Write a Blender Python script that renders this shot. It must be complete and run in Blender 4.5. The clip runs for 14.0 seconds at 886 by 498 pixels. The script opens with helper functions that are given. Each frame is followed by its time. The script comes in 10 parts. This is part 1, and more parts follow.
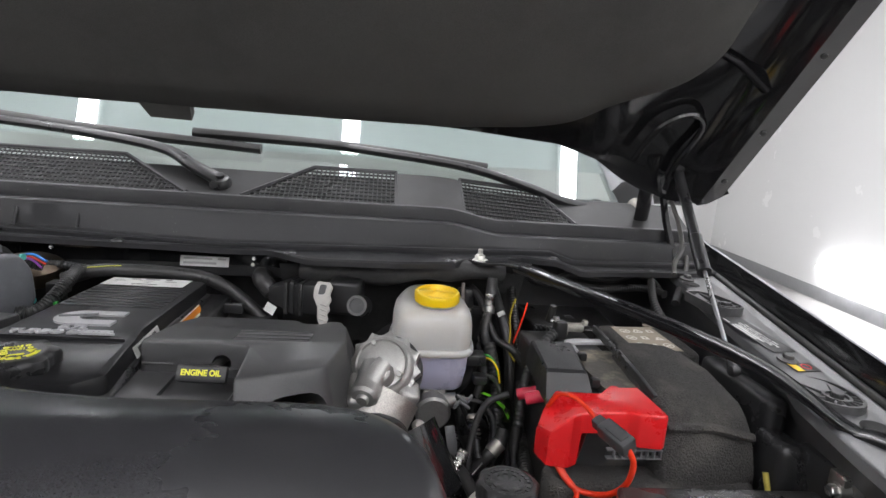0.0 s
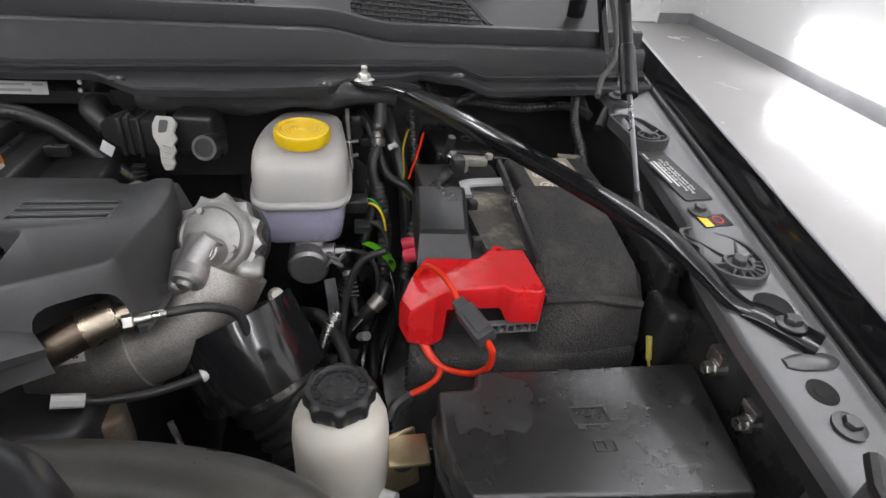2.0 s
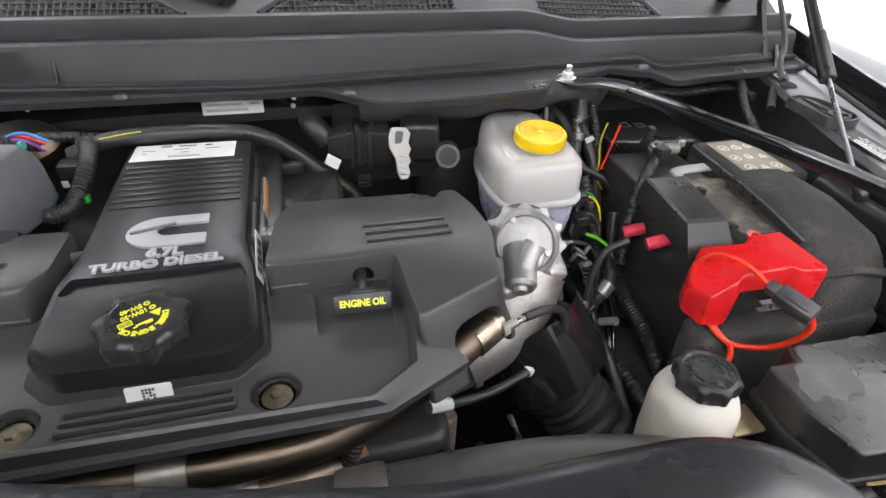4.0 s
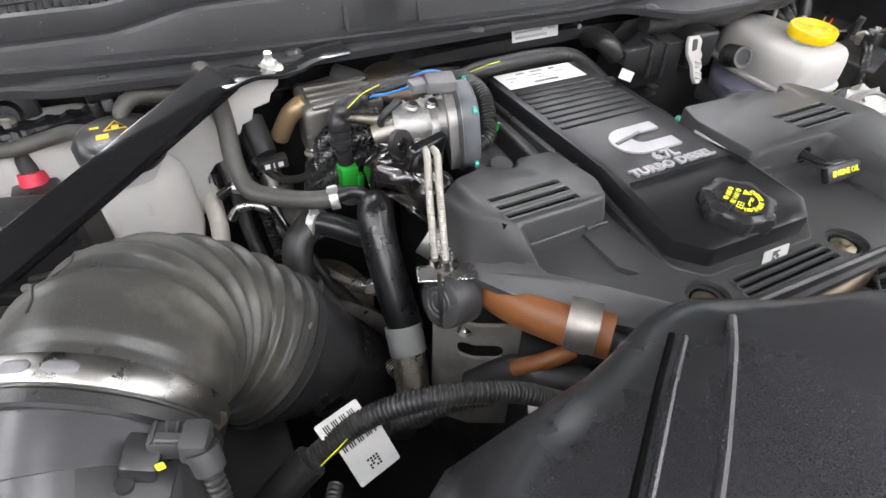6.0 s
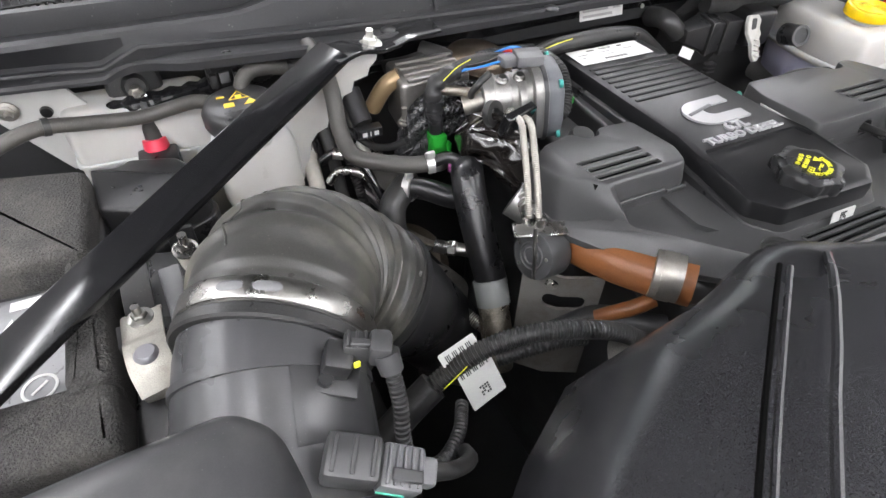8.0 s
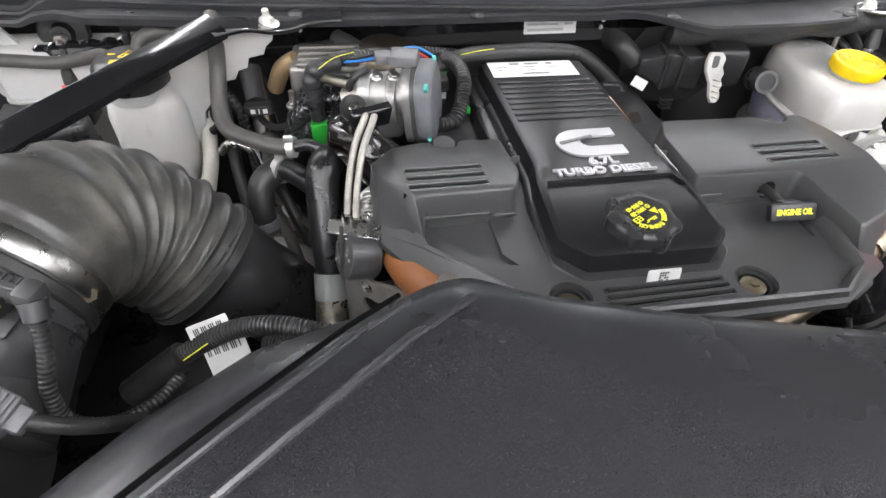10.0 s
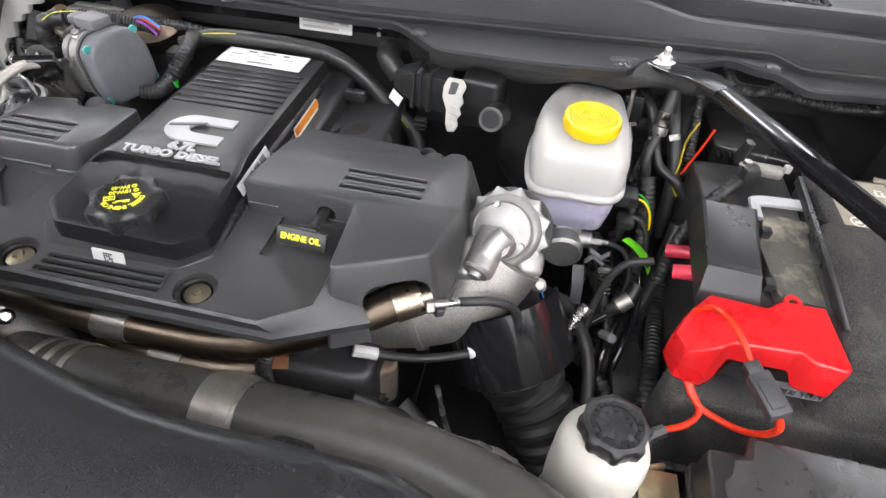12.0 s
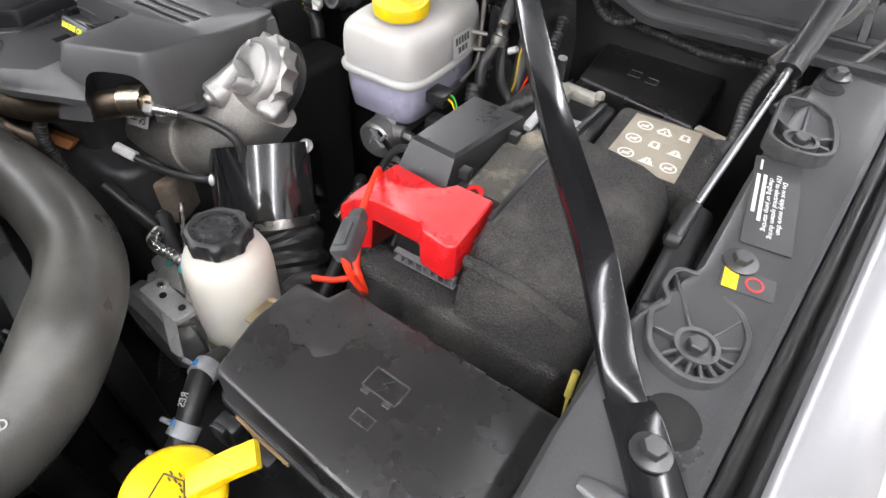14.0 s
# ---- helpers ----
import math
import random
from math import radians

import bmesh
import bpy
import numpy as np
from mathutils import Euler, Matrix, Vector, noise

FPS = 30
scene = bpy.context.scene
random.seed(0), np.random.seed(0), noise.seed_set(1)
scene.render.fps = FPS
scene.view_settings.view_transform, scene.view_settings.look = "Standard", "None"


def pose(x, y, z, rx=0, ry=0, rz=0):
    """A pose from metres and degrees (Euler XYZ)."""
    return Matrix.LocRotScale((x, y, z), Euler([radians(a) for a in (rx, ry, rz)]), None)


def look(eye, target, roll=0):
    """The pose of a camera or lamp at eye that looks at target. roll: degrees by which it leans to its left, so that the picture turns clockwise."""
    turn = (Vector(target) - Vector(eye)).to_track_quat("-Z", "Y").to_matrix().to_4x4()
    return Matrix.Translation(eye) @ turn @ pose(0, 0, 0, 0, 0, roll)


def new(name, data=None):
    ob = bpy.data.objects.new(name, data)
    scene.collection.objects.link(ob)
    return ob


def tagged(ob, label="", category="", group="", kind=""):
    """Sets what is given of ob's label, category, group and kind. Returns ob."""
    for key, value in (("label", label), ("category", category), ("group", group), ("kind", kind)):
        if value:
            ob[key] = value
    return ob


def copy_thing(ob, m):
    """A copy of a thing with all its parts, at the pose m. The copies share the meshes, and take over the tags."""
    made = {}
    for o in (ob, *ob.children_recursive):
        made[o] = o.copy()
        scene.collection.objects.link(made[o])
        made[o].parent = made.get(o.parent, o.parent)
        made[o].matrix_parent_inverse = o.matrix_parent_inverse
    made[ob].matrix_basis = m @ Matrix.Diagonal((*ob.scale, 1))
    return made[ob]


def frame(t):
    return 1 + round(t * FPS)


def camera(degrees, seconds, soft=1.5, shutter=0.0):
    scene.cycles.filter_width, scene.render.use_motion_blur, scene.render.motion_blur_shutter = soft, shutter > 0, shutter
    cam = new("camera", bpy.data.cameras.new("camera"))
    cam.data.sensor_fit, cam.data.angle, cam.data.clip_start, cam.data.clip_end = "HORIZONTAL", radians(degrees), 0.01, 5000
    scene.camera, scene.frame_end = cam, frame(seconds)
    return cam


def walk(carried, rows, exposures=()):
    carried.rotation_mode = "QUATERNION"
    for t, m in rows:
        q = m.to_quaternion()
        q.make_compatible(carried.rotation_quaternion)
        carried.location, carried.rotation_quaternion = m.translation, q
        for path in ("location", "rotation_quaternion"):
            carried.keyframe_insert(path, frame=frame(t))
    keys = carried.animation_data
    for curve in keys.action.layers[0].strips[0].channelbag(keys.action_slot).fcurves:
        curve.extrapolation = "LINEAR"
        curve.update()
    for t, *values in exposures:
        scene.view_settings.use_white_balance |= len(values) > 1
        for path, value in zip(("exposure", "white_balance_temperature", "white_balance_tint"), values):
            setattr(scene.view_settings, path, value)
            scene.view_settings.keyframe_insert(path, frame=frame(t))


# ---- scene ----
cam = camera(77.7, 14.0)
PATH = [
    (0, (0.267, 0.04, 1.594), (0.512, 1.988, 1.212), 4.4),
    (0.5, (0.301, 0.077, 1.628), (0.572, 1.956, 1.0), 4.5),
    (1, (0.37, 0.129, 1.622), (0.678, 1.881, 0.707), 4.4),
    (1.5, (0.445, 0.173, 1.622), (0.785, 1.83, 0.555), 4.8),
    (2, (0.42, 0.185, 1.637), (0.773, 1.815, 0.534), 5.1),
    (2.5, (0.341, 0.186, 1.659), (0.706, 1.797, 0.531), 5.2),
    (2.7, (0.303, 0.192, 1.663), (0.668, 1.798, 0.528), 4.8),
    (4.8, (-0.173, 0.285, 1.669), (0.405, 1.761, 0.45), 2.0),
    (5, (-0.244, 0.3, 1.665), (0.376, 1.745, 0.429), 1.9),
    (5.5, (-0.419, 0.346, 1.679), (0.245, 1.663, 0.328), 1.7),
    (6, (-0.554, 0.362, 1.671), (0.13, 1.671, 0.323), 1.9),
    (6.5, (-0.644, 0.371, 1.682), (0.003, 1.672, 0.308), 0.9),
    (7, (-0.691, 0.369, 1.691), (-0.055, 1.661, 0.304), 0.7),
    (7.2, (-0.695, 0.363, 1.694), (-0.062, 1.653, 0.303), 0.7),
    (9.3, (-0.506, 0.285, 1.685), (0.022, 1.638, 0.31), 3.9),
    (9.5, (-0.475, 0.271, 1.685), (0.012, 1.64, 0.311), 4.1),
    (10, (-0.374, 0.255, 1.691), (-0.053, 1.65, 0.295), 3.6),
    (10.5, (-0.27, 0.243, 1.706), (-0.101, 1.658, 0.302), 3.0),
    (11, (-0.105, 0.251, 1.713), (-0.048, 1.672, 0.307), 3.1),
    (11.5, (0.097, 0.261, 1.709), (0.052, 1.695, 0.315), 4.2),
    (12, (0.28, 0.257, 1.714), (0.088, 1.663, 0.305), 4.4),
    (12.5, (0.417, 0.229, 1.696), (0.088, 1.602, 0.279), 4.6),
    (13, (0.563, 0.242, 1.679), (0.102, 1.565, 0.253), 4.7),
    (13.5, (0.707, 0.28, 1.656), (0.11, 1.537, 0.219), 4.6),
    (14, (0.781, 0.31, 1.641), (0.106, 1.525, 0.203), 4.9),
]
walk(cam, [(t, look(eye, target, roll)) for t, eye, target, roll in PATH],
     exposures=[(0, -0.05), (1.5, -0.14), (2.7, 0.06), (4.8, 0.72), (7, 0.93), (11, 0.9), (12.5, 0.92), (13, 0.95), (14, 0.85)])

# ---- light and exposure ----
scene.view_settings.exposure = 0.0
world = bpy.data.worlds.new("world")
scene.world = world
world.use_nodes = True
world.node_tree.nodes["Background"].inputs[0].default_value = (0.9, 0.95, 1.0, 1)
world.node_tree.nodes["Background"].inputs[1].default_value = 0.02


# ---- mesh helpers ----
V = Vector


def finish(bm, angle=38):
    bmesh.ops.remove_doubles(bm, verts=bm.verts, dist=1e-6)
    bmesh.ops.recalc_face_normals(bm, faces=bm.faces)
    lim = radians(angle)
    for f in bm.faces:
        f.smooth = True
    for e in bm.edges:
        e.smooth = len(e.link_faces) == 2 and e.calc_face_angle(9) < lim
    return bm


def thing(name, label, category, loc=(0, 0, 0), group="", kind=""):
    """An empty at the base of a thing; its parts are meshes under it."""
    ob = new(name)
    ob.location = loc
    ob.empty_display_size = 0.02
    return tagged(ob, label, category, group, kind)


def part(name, bm, material, parent=None, label="", angle=38):
    """Links a bmesh, given in world metres, as one mesh object under a thing or a part."""
    finish(bm, angle)
    me = bpy.data.meshes.new(name)
    bm.to_mesh(me)
    bm.free()
    for m in material if isinstance(material, (list, tuple)) else [material]:
        me.materials.append(m)
    ob = new(name, me)
    if parent:
        ob.parent = parent
        ob.matrix_parent_inverse = (Matrix.Identity(4) if parent.type == "MESH" else Matrix.Translation(-parent.location))
    if label:
        ob["label"] = label
    return ob


def add(bm, other):
    """Joins another bmesh into bm."""
    me = bpy.data.meshes.new("tmp")
    other.to_mesh(me)
    other.free()
    bm.from_mesh(me)
    bpy.data.meshes.remove(me)
    return bm


def joined(*bms):
    bm = bms[0]
    for o in bms[1:]:
        add(bm, o)
    return bm


def moved(bm, m):
    bm.transform(m)
    return bm


def box(c, s, bevel=0.0, seg=2, rot=None):
    bm = bmesh.new()
    bmesh.ops.create_cube(bm, size=1)
    bm.transform(Matrix.Diagonal((*s, 1)))
    if bevel:
        bmesh.ops.bevel(bm, geom=bm.edges[:] + bm.verts[:], offset=bevel, segments=seg, profile=0.5, affect="EDGES", clamp_overlap=True)
    if rot:
        bm.transform(Euler([radians(a) for a in rot]).to_matrix().to_4x4())
    bm.transform(Matrix.Translation(c))
    return bm


def frame_of(d):
    d = V(d).normalized()
    up = V((0, 0, 1)) if abs(d.z) < 0.9 else V((0, 1, 0))
    r = d.cross(up).normalized()
    return r, r.cross(d).normalized(), d


def spline(pts, n=8):
    """Catmull-Rom through the points."""
    p = [V(q) for q in pts]
    if len(p) == 2:
        return [p[0].lerp(p[1], i / n) for i in range(n + 1)]
    p = [2 * p[0] - p[1]] + p + [2 * p[-1] - p[-2]]
    out = []
    for i in range(1, len(p) - 2):
        a, b, c, d = p[i - 1:i + 3]
        for k in range(n):
            t = k / n
            out.append(0.5 * ((2 * b) + (c - a) * t + (2 * a - 5 * b + 4 * c - d) * t * t + (3 * b - a - 3 * c + d) * t ** 3))
    return out + [p[-2]]


def sweep(path, radius, segs=12, caps=True, flat=1.0, up=None):
    """A tube along a ready list of points; radius: number or function of 0..1; flat: height over width."""
    bm = bmesh.new()
    rings = []
    n = len(path)
    r, u, d = frame_of(path[1] - path[0])
    if up:
        r = d.cross(V(up)).normalized()
        u = r.cross(d).normalized()
    for i, p in enumerate(path):
        t = (path[min(i + 1, n - 1)] - path[max(i - 1, 0)]).normalized()
        r = (r - t * r.dot(t)).normalized()
        u = r.cross(t).normalized()
        rad = radius(i / (n - 1)) if callable(radius) else radius
        rings.append([bm.verts.new(p + rad * (math.cos(2 * math.pi * k / segs) * r + flat * math.sin(2 * math.pi * k / segs) * u)) for k in range(segs)])
    for a, b in zip(rings, rings[1:]):
        for k in range(segs):
            bm.faces.new((a[k], a[(k + 1) % segs], b[(k + 1) % segs], b[k]))
    if caps:
        bm.faces.new(rings[0][::-1])
        bm.faces.new(rings[-1])
    return bm


def tube(pts, radius, segs=12, n=8, **kw):
    return sweep(spline(pts, n), radius, segs, **kw)


def corrugated(pts, radius, pitch=0.006, depth=0.12, segs=12):
    """A split-loom conduit: a tube with square rings."""
    base = spline(pts, 12)
    length = sum((b - a).length for a, b in zip(base, base[1:]))
    steps = max(8, int(length / pitch) * 4)
    cum, out = [0.0], []
    for a, b in zip(base, base[1:]):
        cum.append(cum[-1] + (b - a).length)
    j = 0
    for i in range(steps + 1):
        s = cum[-1] * i / steps
        while j < len(base) - 2 and cum[j + 1] < s:
            j += 1
        out.append(base[j].lerp(base[j + 1], (s - cum[j]) / max(1e-9, cum[j + 1] - cum[j])))
    return sweep(out, lambda t: radius * (1 - depth * (int(round(t * steps)) % 4 >= 2)), segs)


def cyl(a, b, r, r2=None, segs=24, bevel=0.0):
    a, b = V(a), V(b)
    r2 = r if r2 is None else r2
    L = (b - a).length
    prof = [(0, 0), (r, 0), (r2, L), (0, L)]
    if bevel:
        prof = [(0, 0), (r - bevel, 0), (r, bevel), (r2, L - bevel), (r2 - bevel, L), (0, L)]
    return lathe(prof, a, b - a, segs)


def lathe(profile, origin=(0, 0, 0), axis=(0, 0, 1), segs=32, wave=None):
    """Turns (radius, height) points round an axis from origin; wave: radius factor by angle and height."""
    r, u, d = frame_of(axis)
    o = V(origin)
    bm = bmesh.new()
    rings = []
    for rad, h in profile:
        if rad <= 1e-7:
            rings.append([bm.verts.new(o + d * h)])
        else:
            ring = []
            for k in range(segs):
                a = 2 * math.pi * k / segs
                q = rad * (wave(a, h) if wave else 1)
                ring.append(bm.verts.new(o + d * h + q * (math.cos(a) * r + math.sin(a) * u)))
            rings.append(ring)
    for a, b in zip(rings, rings[1:]):
        for k in range(segs):
            k2 = (k + 1) % segs
            if len(a) == 1 and len(b) == 1:
                continue
            if len(a) == 1:
                bm.faces.new((a[0], b[k2], b[k]))
            elif len(b) == 1:
                bm.faces.new((a[k], a[k2], b[0]))
            else:
                bm.faces.new((a[k], a[k2], b[k2], b[k]))
    return bm


def loft(loops, cap0=True, cap1=True, closed=True):
    """Skins closed loops of equal length."""
    bm = bmesh.new()
    rings = [[bm.verts.new(p) for p in loop] for loop in loops]
    n = len(rings[0])
    for a, b in zip(rings, rings[1:]):
        for k in range(n if closed else n - 1):
            k2 = (k + 1) % n
            bm.faces.new((a[k], a[k2], b[k2], b[k]))
    if cap0:
        bm.faces.new(rings[0][::-1])
    if cap1:
        bm.faces.new(rings[-1])
    return bm


def rounded(poly, r=0.01, seg=3):
    """Rounds the corners of a 2D polygon; r may be a list."""
    out, n = [], len(poly)
    for i, p in enumerate(poly):
        p, a, b = V(p), V(poly[i - 1]), V(poly[(i + 1) % n])
        rr = r[i] if isinstance(r, (list, tuple)) else r
        rr = min(rr, (a - p).length * 0.45, (b - p).length * 0.45)
        if rr <= 0:
            out.append(tuple(p))
            continue
        s, e = p + (a - p).normalized() * rr, p + (b - p).normalized() * rr
        for k in range(seg + 1):
            t = k / seg
            q = s.lerp(p, t).lerp(p.lerp(e, t), t)
            out.append((q.x, q.y))
    return out


def inset(poly, d):
    """Moves each side of a 2D polygon inwards by d (for either winding)."""
    n = len(poly)
    area = sum(poly[i][0] * poly[(i + 1) % n][1] - poly[(i + 1) % n][0] * poly[i][1] for i in range(n))
    s = 1 if area > 0 else -1
    out = []
    for i in range(n):
        a, p, b = V(poly[i - 1]), V(poly[i]), V(poly[(i + 1) % n])
        e1, e2 = (p - a), (b - p)
        if e1.length < 1e-9 or e2.length < 1e-9:
            out.append(tuple(p))
            continue
        e1, e2 = e1.normalized(), e2.normalized()
        n1, n2 = V((-e1.y, e1.x)) * s, V((-e2.y, e2.x)) * s
        m = n1 + n2
        k = m.dot(n1)
        out.append(tuple(p + m * (d / max(k, 0.35))))
    return out


def prism(poly, z0, z1, bevel=0.0, seg=3, top=None, bottom_bevel=0.0):
    """An upright prism over a 2D polygon with a rounded top edge; top: function (x, y) -> z of its top."""
    f = top or (lambda x, y: z1)
    loops = []
    if bottom_bevel:
        loops.append([(x, y, z0) for x, y in inset(poly, bottom_bevel)])
        loops.append([(x, y, z0 + bottom_bevel) for x, y in poly])
    else:
        loops.append([(x, y, z0) for x, y in poly])
    if bevel:
        for k in range(seg + 1):
            a = math.pi / 2 * k / seg
            q = inset(poly, bevel * (1 - math.cos(a)))
            loops.append([(x, y, f(x, y) - bevel * (1 - math.sin(a))) for x, y in q])
    else:
        loops.append([(x, y, f(x, y)) for x, y in poly])
    return loft(loops)


def rect(x0, y0, x1, y1):
    return [(x0, y0), (x1, y0), (x1, y1), (x0, y1)]


def cut(ob, cutters):
    """Cuts closed meshes out of ob's mesh for good."""
    tmp = []
    for bm in cutters:
        finish(bm)
        me = bpy.data.meshes.new("cutter")
        bm.to_mesh(me)
        bm.free()
        c = new("cutter", me)
        tmp.append(c)
        mod = ob.modifiers.new("cut", "BOOLEAN")
        mod.operation, mod.object, mod.solver = "DIFFERENCE", c, "EXACT"
    bpy.context.view_layer.update()
    dg = bpy.context.evaluated_depsgraph_get()
    me = bpy.data.meshes.new_from_object(ob.evaluated_get(dg), depsgraph=dg)
    ob.modifiers.clear()
    old, ob.data = ob.data, me
    bpy.data.meshes.remove(old)
    for c in tmp:
        d = c.data
        bpy.data.objects.remove(c)
        bpy.data.meshes.remove(d)
    bm = bmesh.new()
    bm.from_mesh(me)
    lim = radians(38)
    for f in bm.faces:
        f.smooth = True
    for e in bm.edges:
        e.smooth = len(e.link_faces) == 2 and e.calc_face_angle(9) < lim
    bm.to_mesh(me)
    bm.free()
    return ob


def hexhead(c, axis, r, h, flange=0.0):
    """A hex bolt head, with a round flange below it where flange is its radius."""
    r0, u, d = frame_of(axis)
    c = V(c)
    bm = bmesh.new()
    loops = []
    for q, z in ((r, 0), (r, h * 0.85), (r * 0.86, h)):
        loops.append([c + d * z + q * (math.cos(math.pi * k / 3) * r0 + math.sin(math.pi * k / 3) * u) for k in range(6)])
    bm.free()
    bm = loft(loops)
    if flange:
        add(bm, lathe([(0, -0.001), (flange, -0.001), (flange, 0.0012), (r * 1.02, 0.003), (0, 0.003)], c, axis, 20))
    return bm


def basis(origin, right, up):
    """A pose whose x runs along right, y along up, z out of the page."""
    x = V(right).normalized()
    z = x.cross(V(up)).normalized()
    y = z.cross(x)
    m = Matrix((x, y, z)).transposed().to_4x4()
    m.translation = origin
    return m


def lettering(text, size, m, depth=0.0004, width=None, bold=0.0):
    """Raised letters of the built-in font as a bmesh, centred on the pose m."""
    cu = bpy.data.curves.new("letters", "FONT")
    cu.body, cu.size, cu.align_x, cu.align_y, cu.extrude, cu.offset = text, size, "CENTER", "CENTER", depth, bold
    cu.resolution_u = 3
    ob = new("letters", cu)
    bpy.context.view_layer.update()
    dg = bpy.context.evaluated_depsgraph_get()
    me = bpy.data.meshes.new_from_object(ob.evaluated_get(dg), depsgraph=dg)
    bm = bmesh.new()
    bm.from_mesh(me)
    bpy.data.objects.remove(ob)
    bpy.data.curves.remove(cu)
    bpy.data.meshes.remove(me)
    if width:
        xs = [v.co.x for v in bm.verts]
        k = width / max(1e-6, max(xs) - min(xs))
        bm.transform(Matrix.Diagonal((k, 1, 1, 1)))
    bm.transform(m)
    return bm


def plate(m, w, h, t=0.0006, r=0.0):
    """A thin flat plate on the pose m."""
    poly = rect(-w / 2, -h / 2, w / 2, h / 2)
    if r:
        poly = rounded(poly, r, 3)
    return moved(loft([[(x, y, 0) for x, y in poly], [(x, y, t) for x, y in poly]]), m)


def bars(m, rows, w, t=0.0003, lift=0.0007):
    """Unreadable writing: (x, y, width, height) bars on the pose m."""
    bm = bmesh.new()
    for x, y, bw, bh in rows:
        add(bm, box((x, y, lift + t / 2), (bw, bh, t)))
    return moved(bm, m)


# ---- materials ----
def mat(name, color, rough=0.5, metal=0.0, grain=0.0, grain_size=900, wear=0.0, wear_size=14, wear_color=None, bump=0.0, bump_size=700, coat=0.0, spec=0.5, rough_var=0.12, specks=0.0, speck_size=260, speck_color=(0.34, 0.32, 0.29)):
    """A surface: base colour with fine grain, larger blotches of wear or dust, scattered dust specks, uneven gloss and fine relief."""
    m = bpy.data.materials.new(name)
    m.use_nodes = True
    nt = m.node_tree
    b = nt.nodes["Principled BSDF"]
    b.inputs["Metallic"].default_value = metal
    b.inputs["Specular IOR Level"].default_value = spec
    b.inputs["Coat Weight"].default_value = coat
    b.inputs["Coat Roughness"].default_value = 0.08
    tc = nt.nodes.new("ShaderNodeTexCoord")

    def noise_node(scale, detail=4, rough_=0.6):
        n = nt.nodes.new("ShaderNodeTexNoise")
        n.inputs["Scale"].default_value = scale
        n.inputs["Detail"].default_value = detail
        n.inputs["Roughness"].default_value = rough_
        nt.links.new(tc.outputs["Object"], n.inputs["Vector"])
        return n

    def ramp(src, lo, hi, a, c):
        n = nt.nodes.new("ShaderNodeMapRange")
        n.inputs[1].default_value, n.inputs[2].default_value = lo, hi
        n.inputs[3].default_value, n.inputs[4].default_value = a, c
        nt.links.new(src, n.inputs[0])
        return n.outputs[0]

    def mix(fac, a, c):
        n = nt.nodes.new("ShaderNodeMix")
        n.data_type = "RGBA"
        for sock, v in ((n.inputs["Factor"], fac), (n.inputs[6], a), (n.inputs[7], c)):
            if hasattr(v, "links"):
                nt.links.new(v, sock)
            else:
                sock.default_value = v
        return n.outputs[2]

    col = (*color, 1)
    big = noise_node(wear_size, 5, 0.65)
    if grain:
        fine = noise_node(grain_size, 3)
        col = mix(ramp(fine.outputs["Fac"], 0.3, 0.7, 0, 1), tuple(c * (1 - grain) for c in color) + (1,), tuple(min(1, c * (1 + grain)) for c in color) + (1,))
    if wear:
        wc = wear_color or tuple(min(1, c * 1.8 + 0.02) for c in color)
        col = mix(ramp(big.outputs["Fac"], 0.48, 0.72, 0, wear), col, (*wc, 1))
    if specks:
        dots = nt.nodes.new("ShaderNodeTexVoronoi")
        dots.inputs["Scale"].default_value = speck_size
        nt.links.new(tc.outputs["Object"], dots.inputs["Vector"])
        few = nt.nodes.new("ShaderNodeMath")
        few.operation = "MULTIPLY"
        nt.links.new(ramp(dots.outputs["Distance"], 0.06, 0.14, 1, 0), few.inputs[0])
        nt.links.new(ramp(noise_node(wear_size * 2.3, 3).outputs["Fac"], 0.5, 0.66, 0, specks), few.inputs[1])
        col = mix(few.outputs[0], col, (*speck_color, 1))
    if hasattr(col, "links"):
        nt.links.new(col, b.inputs["Base Color"])
    else:
        b.inputs["Base Color"].default_value = col
    nt.links.new(ramp(big.outputs["Fac"], 0.3, 0.7, max(0.02, rough - rough_var), min(1, rough + rough_var)), b.inputs["Roughness"])
    if bump:
        bn = nt.nodes.new("ShaderNodeBump")
        bn.inputs["Strength"].default_value = 1.0
        bn.inputs["Distance"].default_value = bump
        nt.links.new(noise_node(bump_size, 2).outputs["Fac"], bn.inputs["Height"])
        nt.links.new(bn.outputs["Normal"], b.inputs["Normal"])
    return m


def glow(name, color, strength):
    m = bpy.data.materials.new(name)
    m.use_nodes = True
    b = m.node_tree.nodes["Principled BSDF"]
    b.inputs["Emission Color"].default_value = (*color, 1)
    b.inputs["Emission Strength"].default_value = strength
    return m


def clear(name, color, rough=0.0, ior=1.45):
    m = bpy.data.materials.new(name)
    m.use_nodes = True
    b = m.node_tree.nodes["Principled BSDF"]
    b.inputs["Base Color"].default_value = (*color, 1)
    b.inputs["Transmission Weight"].default_value = 1.0
    b.inputs["Roughness"].default_value = rough
    b.inputs["IOR"].default_value = ior
    return m


def milky(name, color, rough=0.35, scatter=0.03):
    m = mat(name, color, rough, grain=0.04, wear=0.25, wear_size=22, wear_color=tuple(c * 0.86 for c in color))
    b = m.node_tree.nodes["Principled BSDF"]
    b.inputs["Subsurface Weight"].default_value = 0.55
    b.inputs["Subsurface Radius"].default_value = (1, 0.9, 0.75)
    b.inputs["Subsurface Scale"].default_value = scatter
    return m


